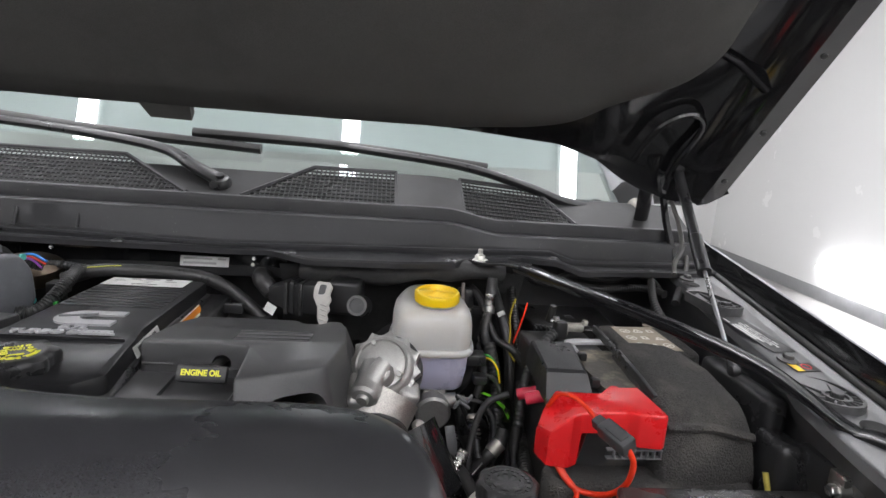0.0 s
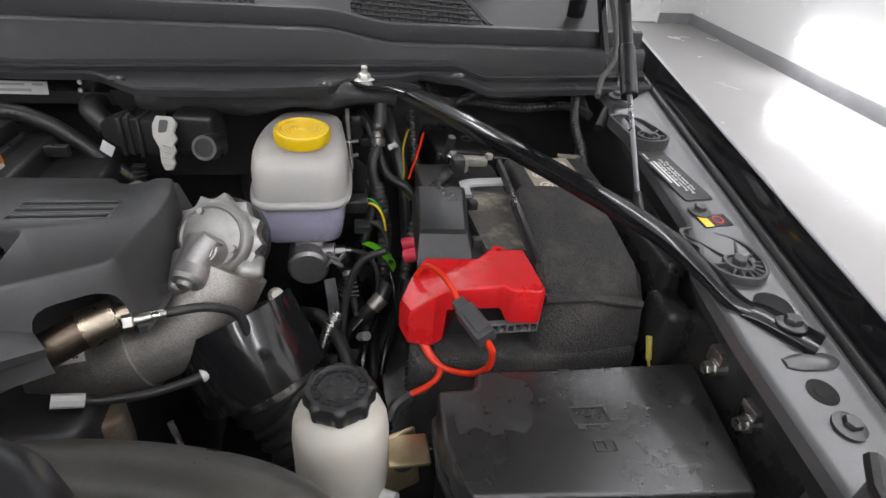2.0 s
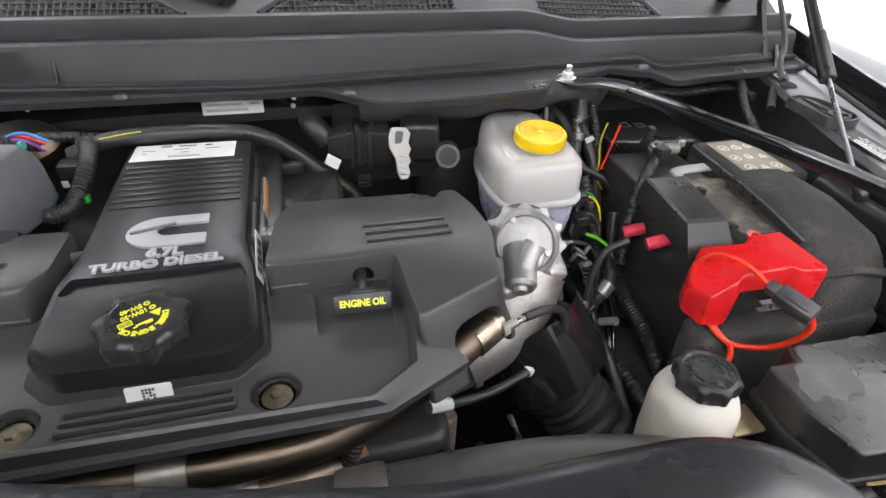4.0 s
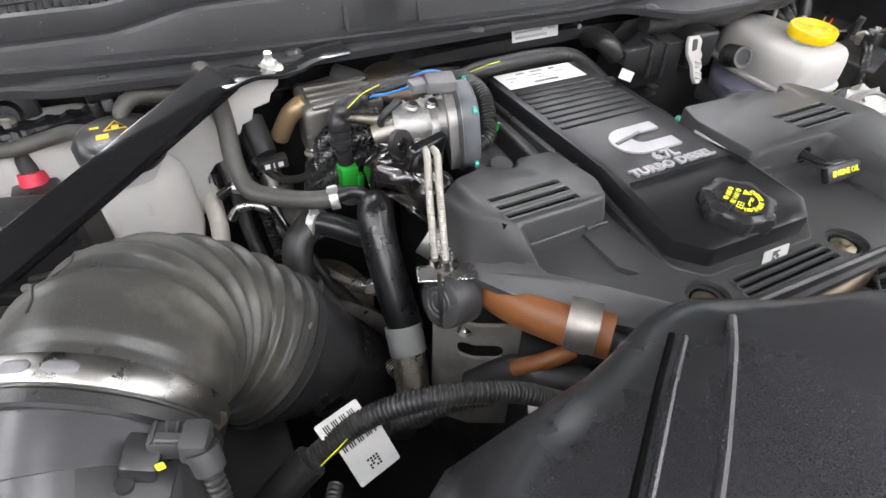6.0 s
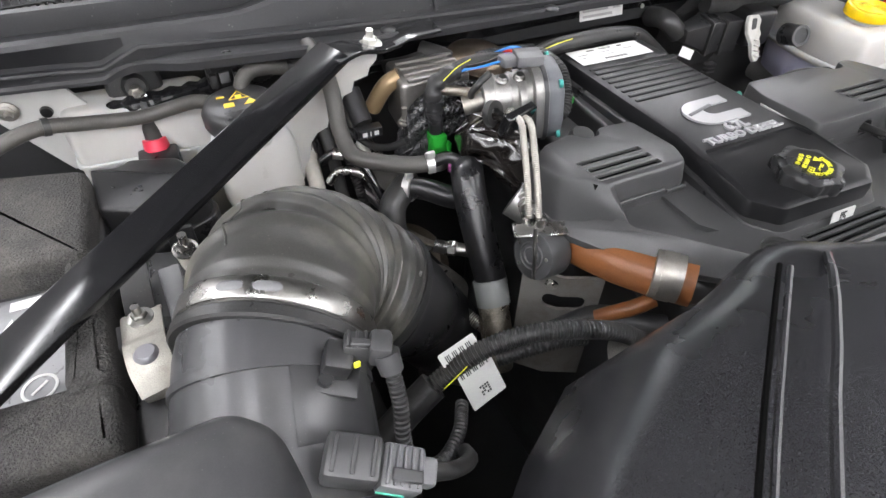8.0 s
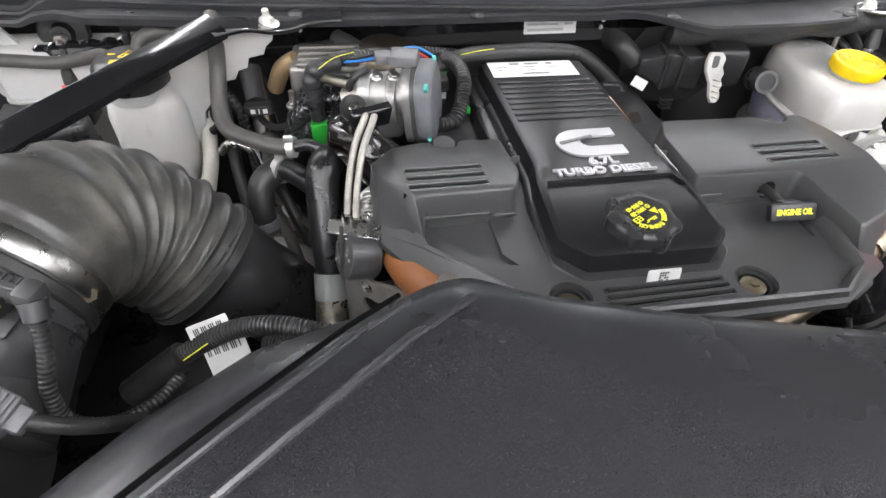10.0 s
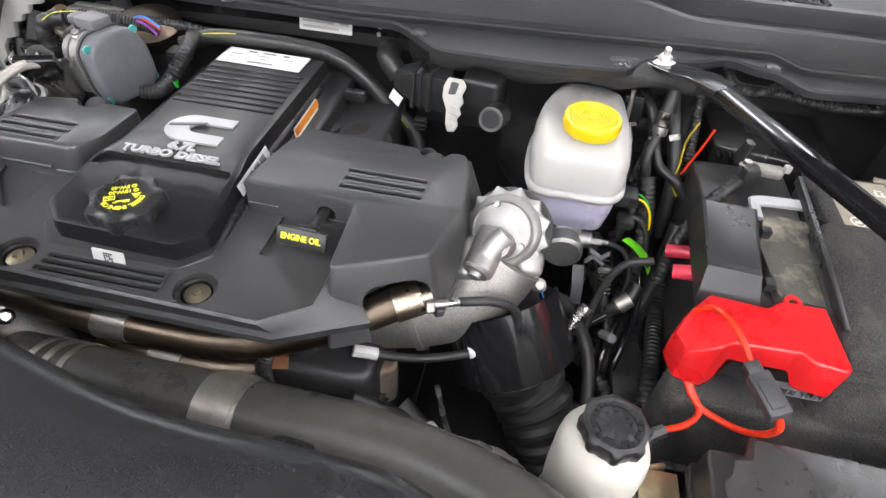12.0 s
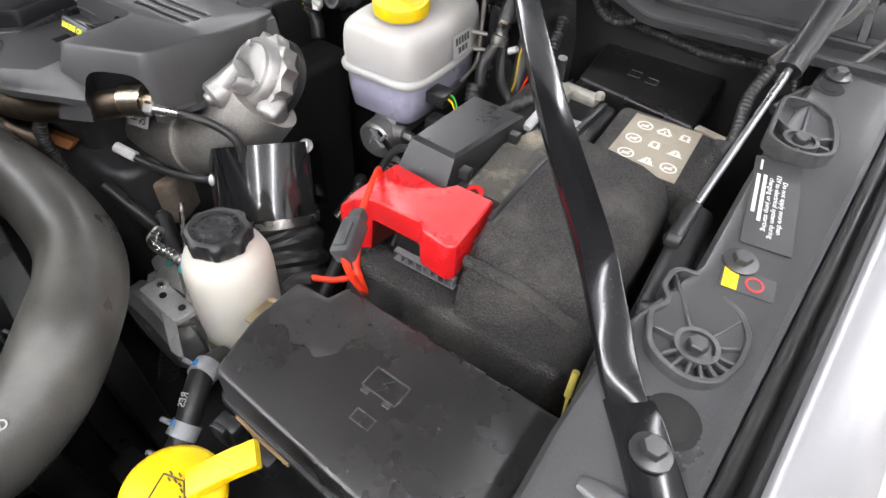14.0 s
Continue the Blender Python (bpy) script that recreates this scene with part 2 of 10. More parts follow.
COVER = mat("moulded_cover_plastic", (0.05, 0.05, 0.051), 0.34, grain=0.25, grain_size=1200, wear=0.3, wear_size=9, wear_color=(0.054, 0.054, 0.055), spec=0.55, bump=0.00012, bump_size=1600, rough_var=0.03)
BLACK = mat("black_plastic", (0.022, 0.022, 0.023), 0.33, grain=0.2, wear=0.5, wear_size=16, wear_color=(0.03, 0.029, 0.028), bump=0.00008, bump_size=1200, specks=0.6)
DUCT = mat("satin_duct_plastic", (0.026, 0.026, 0.029), 0.27, grain=0.15, grain_size=1400, wear=0.3, wear_size=5, wear_color=(0.032, 0.031, 0.031), spec=0.85, rough_var=0.015)
DARK = mat("dark_bay_paint", (0.03, 0.03, 0.031), 0.45, grain=0.2, wear=0.4, wear_size=10, wear_color=(0.04, 0.038, 0.035))
RUBBER = mat("black_rubber", (0.024, 0.024, 0.024), 0.38, grain=0.25, wear=0.6, wear_size=22, wear_color=(0.05, 0.047, 0.042), bump=0.0002, bump_size=500, specks=0.5)
DUSTY = mat("dusty_rubber", (0.048, 0.047, 0.044), 0.34, grain=0.2, wear=0.8, wear_size=13, wear_color=(0.15, 0.142, 0.115), bump=0.0001, bump_size=400, rough_var=0.08, specks=0.6)
HOSE = mat("grey_rubber_hose", (0.06, 0.057, 0.052), 0.48, grain=0.25, wear=0.6, wear_size=25, wear_color=(0.1, 0.093, 0.08), bump=0.00025, bump_size=600, specks=0.5)
PIPE = mat("charge_pipe_rubber", (0.066, 0.064, 0.058), 0.33, grain=0.15, wear=0.8, wear_size=9, wear_color=(0.125, 0.118, 0.103), bump=0.0001, bump_size=700, specks=0.4)
COWL = mat("cowl_plastic", (0.026, 0.026, 0.028), 0.42, grain=0.2, wear=0.6, wear_size=8, wear_color=(0.043, 0.042, 0.041), spec=0.32, bump=0.0001, bump_size=1300, specks=0.9, speck_size=120, speck_color=(0.14, 0.135, 0.13))
PAINT = mat("black_gloss_paint", (0.011, 0.011, 0.012), 0.14, coat=0.7, wear=0.3, wear_size=9, wear_color=(0.02, 0.02, 0.02), rough_var=0.06)
RAIL = mat("rail_paint", (0.062, 0.062, 0.064), 0.33, grain=0.2, wear=0.7, wear_size=14, wear_color=(0.075, 0.073, 0.071), coat=0.0, spec=0.95, rough_var=0.06, specks=0.4)
HOODSKIN = mat("black_hood_paint", (0.012, 0.012, 0.013), 0.12, coat=1.0, rough_var=0.04)
BODY = mat("body_paint", (0.24, 0.24, 0.25), 0.34, metal=0.4, coat=0.4, rough_var=0.02)
ALU = mat("cast_aluminium", (0.4, 0.395, 0.38), 0.43, metal=0.8, grain=0.18, grain_size=1000, wear=0.5, wear_size=34, wear_color=(0.3, 0.29, 0.27), bump=0.0004, bump_size=900)
STEEL = mat("plated_steel", (0.6, 0.59, 0.57), 0.28, metal=1.0, wear=0.5, wear_size=40, wear_color=(0.4, 0.38, 0.33), bump=0.0001)
BRIGHT = mat("bright_band_steel", (0.34, 0.335, 0.32), 0.3, metal=1.0, grain=0.08, grain_size=500, wear=0.5, wear_size=25, wear_color=(0.26, 0.25, 0.22))
VENT = mat("vent_black", (0.011, 0.011, 0.011), 0.5, grain=0.2, wear=0.4, wear_size=12)
SCORCHED = mat("heat_tinted_steel", (0.2, 0.16, 0.12), 0.4, metal=1.0, grain=0.15, wear=0.9, wear_size=18, wear_color=(0.14, 0.1, 0.075), bump=0.0001)
BARPAINT = mat("satin_bar_paint", (0.009, 0.009, 0.01), 0.13, grain=0.2, wear=0.25, wear_size=22, wear_color=(0.016, 0.015, 0.015), spec=0.4, rough_var=0.04, specks=0.3)
CASTIRON = mat("rusty_cast_iron", (0.23, 0.085, 0.028), 0.45, grain=0.15, grain_size=900, wear=0.6, wear_size=22, wear_color=(0.15, 0.05, 0.018), bump=0.0002, bump_size=500)
BLANKET = mat("felt_blanket", (0.04, 0.038, 0.036), 0.9, grain=0.65, grain_size=600, wear=0.85, wear_size=11, wear_color=(0.115, 0.108, 0.096), bump=0.0042, bump_size=400, specks=0.5, speck_size=330)
PAD = mat("hood_pad_fibre", (0.075, 0.073, 0.068), 0.92, grain=0.4, grain_size=1300, wear=0.6, wear_size=4, wear_color=(0.055, 0.053, 0.05), bump=0.0012, bump_size=800)
RED = mat("red_plastic", (0.62, 0.012, 0.015), 0.32, grain=0.05, wear=0.3, wear_size=20, wear_color=(0.5, 0.02, 0.02), bump=0.00005)
YELLOW = mat("yellow_plastic", (0.8, 0.53, 0.0), 0.35, grain=0.03, wear=0.3, wear_size=25, wear_color=(0.8, 0.55, 0.01))
GREEN = mat("green_plastic", (0.02, 0.3, 0.03), 0.35, grain=0.05)
LIME = mat("lime_tape", (0.18, 0.75, 0.02), 0.4)
ORANGEWIRE = mat("orange_red_wire", (0.72, 0.035, 0.008), 0.35)
BLUE = mat("blue_tape", (0.02, 0.2, 0.6), 0.4)
WHITE = mat("white_label", (0.66, 0.66, 0.64), 0.45, grain=0.04, wear=0.3, wear_size=40, wear_color=(0.55, 0.55, 0.52))
INK = mat("label_ink", (0.03, 0.03, 0.03), 0.5)
YINK = mat("yellow_print", (0.8, 0.78, 0.05), 0.45)
GREYPLASTIC = mat("grey_plastic", (0.14, 0.14, 0.145), 0.45, grain=0.1, wear=0.4, wear_size=20, wear_color=(0.2, 0.2, 0.2))
BADGE = mat("silver_badge", (0.42, 0.42, 0.43), 0.38, metal=0.3, grain=0.06)
TRANSLUCENT = milky("translucent_white_plastic", (0.52, 0.51, 0.485), 0.38)
FLUID = milky("fluid_behind_plastic", (0.47, 0.46, 0.58), 0.33)
PSWHITE = milky("ivory_plastic", (0.66, 0.635, 0.565), 0.35)

# ---- the room ----
WALLPAINT = mat("white_wall_paint", (0.72, 0.72, 0.71), 0.22, grain=0.02, wear=0.2, wear_size=1.5, wear_color=(0.74, 0.74, 0.73), rough_var=0.08)
FLOORCOAT = mat("grey_floor_coating", (0.4, 0.39, 0.38), 0.2, grain=0.06, grain_size=300, wear=0.5, wear_size=1.2, wear_color=(0.33, 0.32, 0.31), rough_var=0.1)
BASEGREY = mat("grey_skirting", (0.2, 0.2, 0.205), 0.4, grain=0.08, wear=0.3, wear_size=3)
CEILWHITE = mat("ceiling_paint", (0.75, 0.75, 0.75), 0.7, wear=0.2, wear_size=1)
TUBELIGHT = glow("led_diffuser", (0.976, 0.975, 1.018), 26.0)

E0, E1 = V((4.26, -6.0, 0)), V((6.196, 9.101, 0))
W0 = V((-7.0, 7.727, 0))
tagged(part("floor", loft([[(-7.2, -6.2, z), (5, -6.2, z), (6.6, 9.4, z), (-7.2, 9.4, z)] for z in (-0.2, 0)]), FLOORCOAT), "polished grey coated workshop floor", "floor", kind="structure")
tagged(part("ceiling", loft([[(-7.2, -6.2, z), (5, -6.2, z), (6.6, 9.4, z), (-7.2, 9.4, z)] for z in (3.7, 3.9)]), CEILWHITE), "plain white workshop ceiling", "ceiling", kind="structure")


def wall(name, a, b, out, label, z0=0.0, z1=3.7):
    n = V(out) * 0.15
    return tagged(part(name, loft([[a + V((0, 0, z)), b + V((0, 0, z)), b + n + V((0, 0, z)), a + n + V((0, 0, z))] for z in (z0, z1)]), WALLPAINT), label, "wall", kind="structure")


wall("wall_east", E0, E1, (1, -0.13, 0), "glossy white painted workshop wall")
dv = (E1 - W0).normalized()
D0, D1 = E1 - dv * 1.75, E1 - dv * 0.62
wall("wall_north", W0, D0, (-0.1, 1, 0), "white painted workshop wall with a door")
wall("wall_north_b", D1, E1 + dv * 0.15, (-0.1, 1, 0), "white painted wall beside the door")
wall("wall_north_c", D0, D1, (-0.1, 1, 0), "white painted wall above the door", 2.1, 3.7)
wall("wall_west", V((-7, -6, 0)), V((-7, 7.73, 0)), (-1, 0, 0), "white painted workshop wall")
wall("wall_south", V((-7, -6, 0)), V((4.26, -6, 0)), (0, -1, 0), "white painted workshop wall")
nv = V((-dv.y, dv.x, 0))
door = tagged(part("door_1", loft([[p + V((0, 0, z)) for p in (D0 + nv * 0.03, D1 + nv * 0.03, D1 + nv * 0.08, D0 + nv * 0.08)] for z in (0.012, 2.09)]), mat("door_paint", (0.78, 0.78, 0.77), 0.3, wear=0.2, wear_size=2)), "closed white door in the back wall", "door", kind="structure")
hd = D1 - dv * 0.1 + V((0, 0, 1.0))
part("door_handle", joined(cyl(hd + nv * 0.03, hd - nv * 0.04, 0.012), tube([hd - nv * 0.04, hd - nv * 0.045 - dv * 0.06, hd - nv * 0.04 - dv * 0.12], 0.009)), STEEL, door)
ev = (E1 - E0).normalized()
en = V((-ev.y, ev.x, 0))
for nm, a, b, n in (("baseboard", E0, E1, en), ("baseboard", D1, E1, -nv), ("baseboard", W0, D0, -nv)):
    tagged(part(nm, loft([[a + V((0, 0, z)), b + V((0, 0, z)), b + n * t + V((0, 0, z)), a + n * t + V((0, 0, z))] for z, t in ((0, 0.015), (0.15, 0.015), (0.16, 0.008))]), BASEGREY), "grey coved skirting at the foot of the wall", "skirting", kind="structure")
# a low linear lamp along the wall, and the ceiling lines
wa, wb = E0 + ev * 9.6 + en * 0.05, E0 + ev * 12.25 + en * 0.05
lamp = thing("wall_light", "white linear lamp low on the glossy wall", "lamp", wa + V((0, 0, 0.4)))
part("diffuser", tube([wa + V((0, 0, 0.5)), wb + V((0, 0, 0.42))], 0.045, 12, 4), TUBELIGHT, lamp, "glowing white tube")
part("bracket", box(wa.lerp(wb, 0.5) - en * 0.025 + V((0, 0, 0.46)), (0.05, 0.2, 0.04)), WALLPAINT, lamp)
for x in (-4.6, -3.05, -1.5, 0.12, 1.62, 3.2):
    y0, y1 = -5.6, 7.0
    lamp = thing("ceiling_light", "long white linear lamp fixed under the ceiling", "ceiling lamp", (x, (y0 + y1) / 2, 3.6), "ceiling light lines")
    part("housing", box((x, (y0 + y1) / 2, 3.675), (0.14, y1 - y0, 0.05), 0.005), WALLPAINT, lamp)
    part("diffuser", box((x, (y0 + y1) / 2, 3.635), (0.11, y1 - y0 - 0.04, 0.03), 0.006), TUBELIGHT, lamp, "glowing white diffuser")

# ---- bay: firewall, inner fenders, floor of the bay ----
tagged(part("firewall", joined(box((0, 1.19, 1.04), (1.8, 0.06, 0.7), 0.01), box((-0.05, 1.115, 1.345), (0.98, 0.1, 0.05), 0.008)), DARK), "black painted firewall panel with sound matting", "firewall", kind="structure")
tagged(part("bay_floor", box((0, 0.6, 0.62), (1.9, 1.3, 0.04)), DARK), "dark underside of the engine bay", "panel", kind="structure")
tagged(part("front_panel", box((0, 0.02, 0.95), (1.8, 0.04, 0.7), 0.005), DARK), "dark radiator support panel", "panel", kind="structure")


def rail_z(y):
    return 1.253 + 0.118 * y


def rail_edge(y):
    """Inner edge of the rail: it narrows behind the brace bar."""
    k = [(0.1, 0.753), (0.5, 0.765), (0.6, 0.775), (0.68, 0.806), (0.85, 0.817), (1.0, 0.838), (1.1, 0.85)]
    for (a, u), (b, v) in zip(k, k[1:]):
        if y <= b:
            return u + (v - u) * max(0, y - a) / (b - a)
    return k[-1][1]


def lip_x(y):
    """The fender's upper edge, above and outside the rail."""
    return 0.893 + 0.12 * (y - 0.62)


def fender(side, reach=0.0):
    s = side
    th = thing("fender", "silver painted front fender with a black inner rail", "fender", (s * 0.95, 0.55, 0.62), "front fenders")
    ys = [0.1, 0.2, 0.35, 0.5, 0.56, 0.6, 0.64, 0.68, 0.74, 0.8, 0.88, 0.95, 1.03, 1.1, 1.25, 1.45]
    inner = ((0.036, -0.5), (0.034, -0.065), (0.004, -0.014), (0.008, -0.004), (0.016, 0.0))
    outer_ = ((-0.034, 0.0), (-0.028, 0.003), (-0.022, 0.0055), (-0.017, 0.004), (-0.0145, -0.002), (-0.013, -0.02))
    part("rail", loft([[(s * x, y, rail_z(y) + z) for x, z in [(rail_edge(y) + o, h) for o, h in inner] + [(lip_x(y) + o, h) for o, h in outer_]] for y in ys], False, False, False), RAIL, th, "black painted fender rail", 30)
    wall_ = ((-0.013, -0.02), (-0.006, -0.022), (-0.004, 0.012), (-0.0015, 0.036), (0.0, 0.0435))
    part("inner_wall", loft([[(s * (lip_x(y) + x), y, rail_z(y) + z) for x, z in wall_] for y in ys], False, False, False), PAINT, th, "black painted wall above the rail", 50)
    prof = ((0.0, 0.0435), (0.002, 0.0455), (0.006, 0.0445), (0.02, 0.034), (0.046, 0.01), (0.08, -0.04), (0.105, -0.12), (0.118, -0.25), (0.12, -0.62))
    part("skin", loft([[(s * (lip_x(y) + x), y, rail_z(y) + z) for x, z in prof] for y in ys], False, False, False), BODY, th, "glossy silver outer skin", 60)
    part("weather_seal", tube([(s * (lip_x(y) - 0.009), y, rail_z(y) + 0.004) for y in ys], 0.0062, 10, 3), RUBBER, th, "black rubber bead in the gutter")
    if reach:
        th.location.x += s * reach
    return th


def fender_nose(s):
    """The silver front end of the fender, over the headlamp."""
    th = thing("headlamp_panel", "silver painted panel closing the fender's front end", "body panel", (s * 0.88, 0.25, 0.8), "headlamp panels")
    poly_ = rounded([(0.752, 0.352), (0.79, 0.358), (1.02, 0.35), (1.02, 0.06), (0.7, 0.06), (0.712, 0.25)], 0.012, 3)
    part("sheet", loft([[(s * x, y, z) for x, y in inset(poly_, d)] for z, d in ((0.8, 0.0), (1.335, 0.0), (1.345, 0.004), (1.349, 0.012))]), BODY, th, "", 50)
    part("seal", sweep([V((s * x, y, 1.346)) for x, y in ((0.756, 0.356), (0.74, 0.335), (0.722, 0.29), (0.712, 0.22))], 0.006, 8), RUBBER, th, "black rubber edge")
    return th


fender(1)
fender(-1, 0.2)
fender_nose(1)

# ---- cowl panel ----
def along(x, table):
    """Straight steps between (x, value) knots."""
    if x <= table[0][0]:
        return table[0][1]
    for (a, u), (b, v) in zip(table, table[1:]):
        if x <= b:
            return u + (v - u) * (x - a) / (b - a)
    return table[-1][1]


def dip(x):
    """0 in the middle of the cowl, 1 where its top sinks towards the ends."""
    k = min(1, max(0, (x - 0.39) / 0.12, (-0.5 - x) / 0.12))
    return k * k * (3 - 2 * k)


def cowl_top(x):
    return 1.472 - 0.018 * dip(x)


def cowl_y(x):
    return 1.055 + 0.02 * min(1, abs(x)) ** 2


def ridge(x):
    """Height of the crease between the sloping face and the flange."""
    drop = max(along(x, [(0.6, 0), (0.65, 1)]), along(x, [(-0.77, 1), (-0.725, 0)]))
    return 1.39 + 0.02 * abs(x) - 0.018 * drop + along(x, [(-0.76, 0), (-0.72, 0.007), (-0.66, 0.004), (-0.5, 0)])


FRONT = [(-0.95, 1.06), (-0.79, 1.044), (-0.762, 1.04), (-0.735, 1.05), (-0.71, 1.04), (-0.68, 1.014), (-0.64, 1.014), (-0.5, 1.012), (-0.4, 1.012), (-0.36, 1.012), (-0.2, 1.018), (-0.1, 1.024), (0.085, 1.024), (0.157, 0.954), (0.3, 0.948), (0.408, 0.957), (0.43, 1.0), (0.5, 1.008), (0.545, 1.034), (0.575, 1.01), (0.64, 1.0), (0.75, 1.01), (0.95, 1.02)]
cowl = thing("cowl", "dark grey plastic cowl below the windshield", "cowl", (0, 1.04, 1.36))
xs = [-0.93 + 0.015 * i for i in range(125)]


def cowl_loop(x):
    t, y, r = cowl_top(x), cowl_y(x), ridge(x)
    ry = 1.03 + 0.03 * abs(x) + along(x, [(-0.95, 0.03), (-0.8, 0.018), (-0.73, 0)])
    step = 0.004 * (-0.345 < x < -0.245)
    f = sum(along(x + o, FRONT) for o in (-0.012, -0.006, 0, 0.006, 0.012)) / 5
    f = min(f, ry - 0.006)
    end = along(x, [(-0.78, 1), (-0.73, 0)])
    fz = min(r - 0.009 + 0.005 * end, 1.392 + along(x, [(-0.74, 0), (-0.68, 0.007), (-0.5, 0)]))
    p = t - 0.029
    return [(x, y + 0.048, t - 0.012), (x, y + 0.036, t - 0.004), (x, y + 0.03, t - 0.001), (x, y + 0.023, t - 0.003), (x, y + 0.021, t - 0.009), (x, y + 0.02, t - 0.026),
            (x, y + 0.013, t - 0.027), (x, y + 0.005, p + 0.003), (x, y - 0.001, p), (x, y - 0.004, p - 0.005),
            (x, ry + 0.006 + step, r + 0.006), (x, ry + 0.001 + step, r + 0.002), (x, ry - 0.004, r + 0.0015), (x, ry - 0.006, r - 0.001), (x, ry - 0.005, fz + 0.001),
            (x, f + 0.008, fz), (x, f + 0.005, fz + 0.003), (x, f, fz + 0.003), (x, f - 0.003, fz), (x, f - 0.003, fz - 0.009 + 0.005 * end)]


part("face", loft([cowl_loop(x) for x in xs], False, False, False), COWL, cowl, "dark grey moulded front face", 24)
for x in (-0.345, -0.245):
    part("rib", tube([(x, 1.0585, 1.438), (x, 1.049, 1.42), (x, 1.041, 1.402)], 0.003, 8, 3), COWL, cowl)
for x, y in ((-0.836, 1.06), (-0.629, 1.028), (-0.42, 1.028), (-0.17, 1.02), (0.122, 0.996), (0.4, 0.97), (0.6, 1.02), (0.79, 1.02)):
    part("push_pin", lathe([(0.011, 0), (0.011, 0.0025), (0.007, 0.005), (0.0, 0.006)], (x, y, min(ridge(x) - 0.009, 1.392)), (0, -0.05, 1), 20), BLACK, cowl, "round black push pin")
part("vent_tray", loft([[(x, cowl_y(x) + 0.046, cowl_top(x) - 0.016), (x, cowl_y(x) + 0.09, cowl_top(x) + 0.008), (x, cowl_y(x) + 0.142, cowl_top(x) + 0.036), (x, cowl_y(x) + 0.15, cowl_top(x) + 0.02)] for x in xs], False, False, False), VENT, cowl, "black tray behind the vents")


def vent(x0, x1, skew0=0.0, skew1=0.0):
    """A vent with a square lattice."""
    bm = bmesh.new()

    def at(x, v, h):
        return V((x, cowl_y(x) + 0.044 + 0.095 * v, cowl_top(x) - 0.007 + (0.034 + 1.508 - 1.456) * v * 0.62 + h))

    nx, nv_ = int((x1 - x0) / 0.0085), 9
    for i in range(nx + 1):
        x = x0 + (x1 - x0) * i / nx
        v1 = min(1, (x - x0) / max(1e-6, skew0) if skew0 else 1, (x1 - x) / max(1e-6, skew1) if skew1 else 1)
        if v1 <= 0.03:
            continue
        a, b = at(x, 0, 0.002), at(x, v1, 0.002)
        add(bm, sweep([a, b], 0.0017, 4))
    for j in range(nv_ + 1):
        v = j / nv_
        a, b = at(x0 + skew0 * v, v, 0.0026), at(x1 - skew1 * v, v, 0.0026)
        add(bm, sweep([a.lerp(b, k / 6) for k in range(7)], 0.0017, 4))
    part("vent_lattice", bm, VENT, cowl, "black square-mesh air vent")
    part("vent_border", sweep([at(x0 - 0.006, 0, 0.002), at(x0 + skew0 - 0.003, 1.05, 0.002), at(x1 - skew1 + 0.003, 1.05, 0.002), at(x1 + 0.006, 0, 0.002)], 0.005, 6), COWL, cowl)


vent(-0.46, -0.09, 0.0, 0.14)
vent(0.02, 0.3, 0.12, 0.0)
vent(0.44, 0.66, 0.0, 0.06)
vent(-0.86, -0.5, 0.06, 0.0)
part("vent_blank", loft([[(x, cowl_y(x) + 0.036, cowl_top(x) - 0.004), (x, cowl_y(x) + 0.135, cowl_top(x) + 0.05)] for x in (0.3, 0.34, 0.38, 0.42, 0.44)], False, False, False), VENT, cowl)

# ---- windshield, dash and cab shell ----
GLASS = clear("windshield_glass", (0.86, 0.985, 0.945), 0.0, 1.6)


def ws(x, v):
    return V((x, 1.255 + 0.06 * x * x + 0.85 * v, 1.538 + 0.6 * v))


wind = thing("windshield", "greenish laminated windshield above the cowl", "windshield", (0, 1.26, 1.53))
gl = part("pane", joined(*[loft([[ws(-0.8 + 1.6 * i / 16, -0.11 + 1.11 * v / 4) + V((0, -t * 0.58, t)) for i in range(17)] for v in range(5)], False, False, False) for t in (0.0, 0.006)]), GLASS, wind, "", 60)
gl.visible_shadow = False
part("frit", loft([[ws(-0.82 + 1.64 * i / 16, v) + V((0, 0.004, -0.008)) for i in range(17)] for v in (-0.16, -0.08)], False, False, False), BLACK, wind, "black ceramic border")
cab = thing("cab", "dark cab of a pickup truck behind the windshield", "truck cab", (0, 2, 0.7))
part("dash", loft([[(x, 1.32 + 0.06 * x * x, 1.5), (x, 1.6, 1.56), (x, 1.85, 1.54), (x, 1.9, 1.3)] for x in (-0.82, -0.5, 0, 0.5, 0.82)], False, False, False), mat("dash_vinyl", (0.3, 0.31, 0.31), 0.6, grain=0.1, bump=0.0003), cab, "grey textured dashboard top")
part("roof", loft([[(-0.78, y, z), (-0.6, y, z + 0.05), (0.6, y, z + 0.05), (0.78, y, z), (0.6, y, z + 0.02), (-0.6, y, z + 0.02)] for y, z in ((2.1, 2.12), (2.6, 2.16), (3.6, 2.12))]), BODY, cab)
for s in (-1, 1):
    part("pillar", tube([ws(s * 0.84, -0.05), ws(s * 0.82, 0.3), ws(s * 0.78, 1.0)], 0.045, 8, 4), BODY, cab)
    part("side_panel", box((s * 0.96, 2.55, 1.1), (0.06, 2.3, 0.8), 0.02), BODY, cab)
    part("rear_pillar", box((s * 0.82, 3.55, 1.8), (0.1, 0.16, 0.7), 0.02), BODY, cab)
part("seat_row", box((0, 2.55, 1.35), (1.4, 0.25, 0.75), 0.08, 3), mat("seat_cloth", (0.12, 0.12, 0.12), 0.9, bump=0.001), cab)
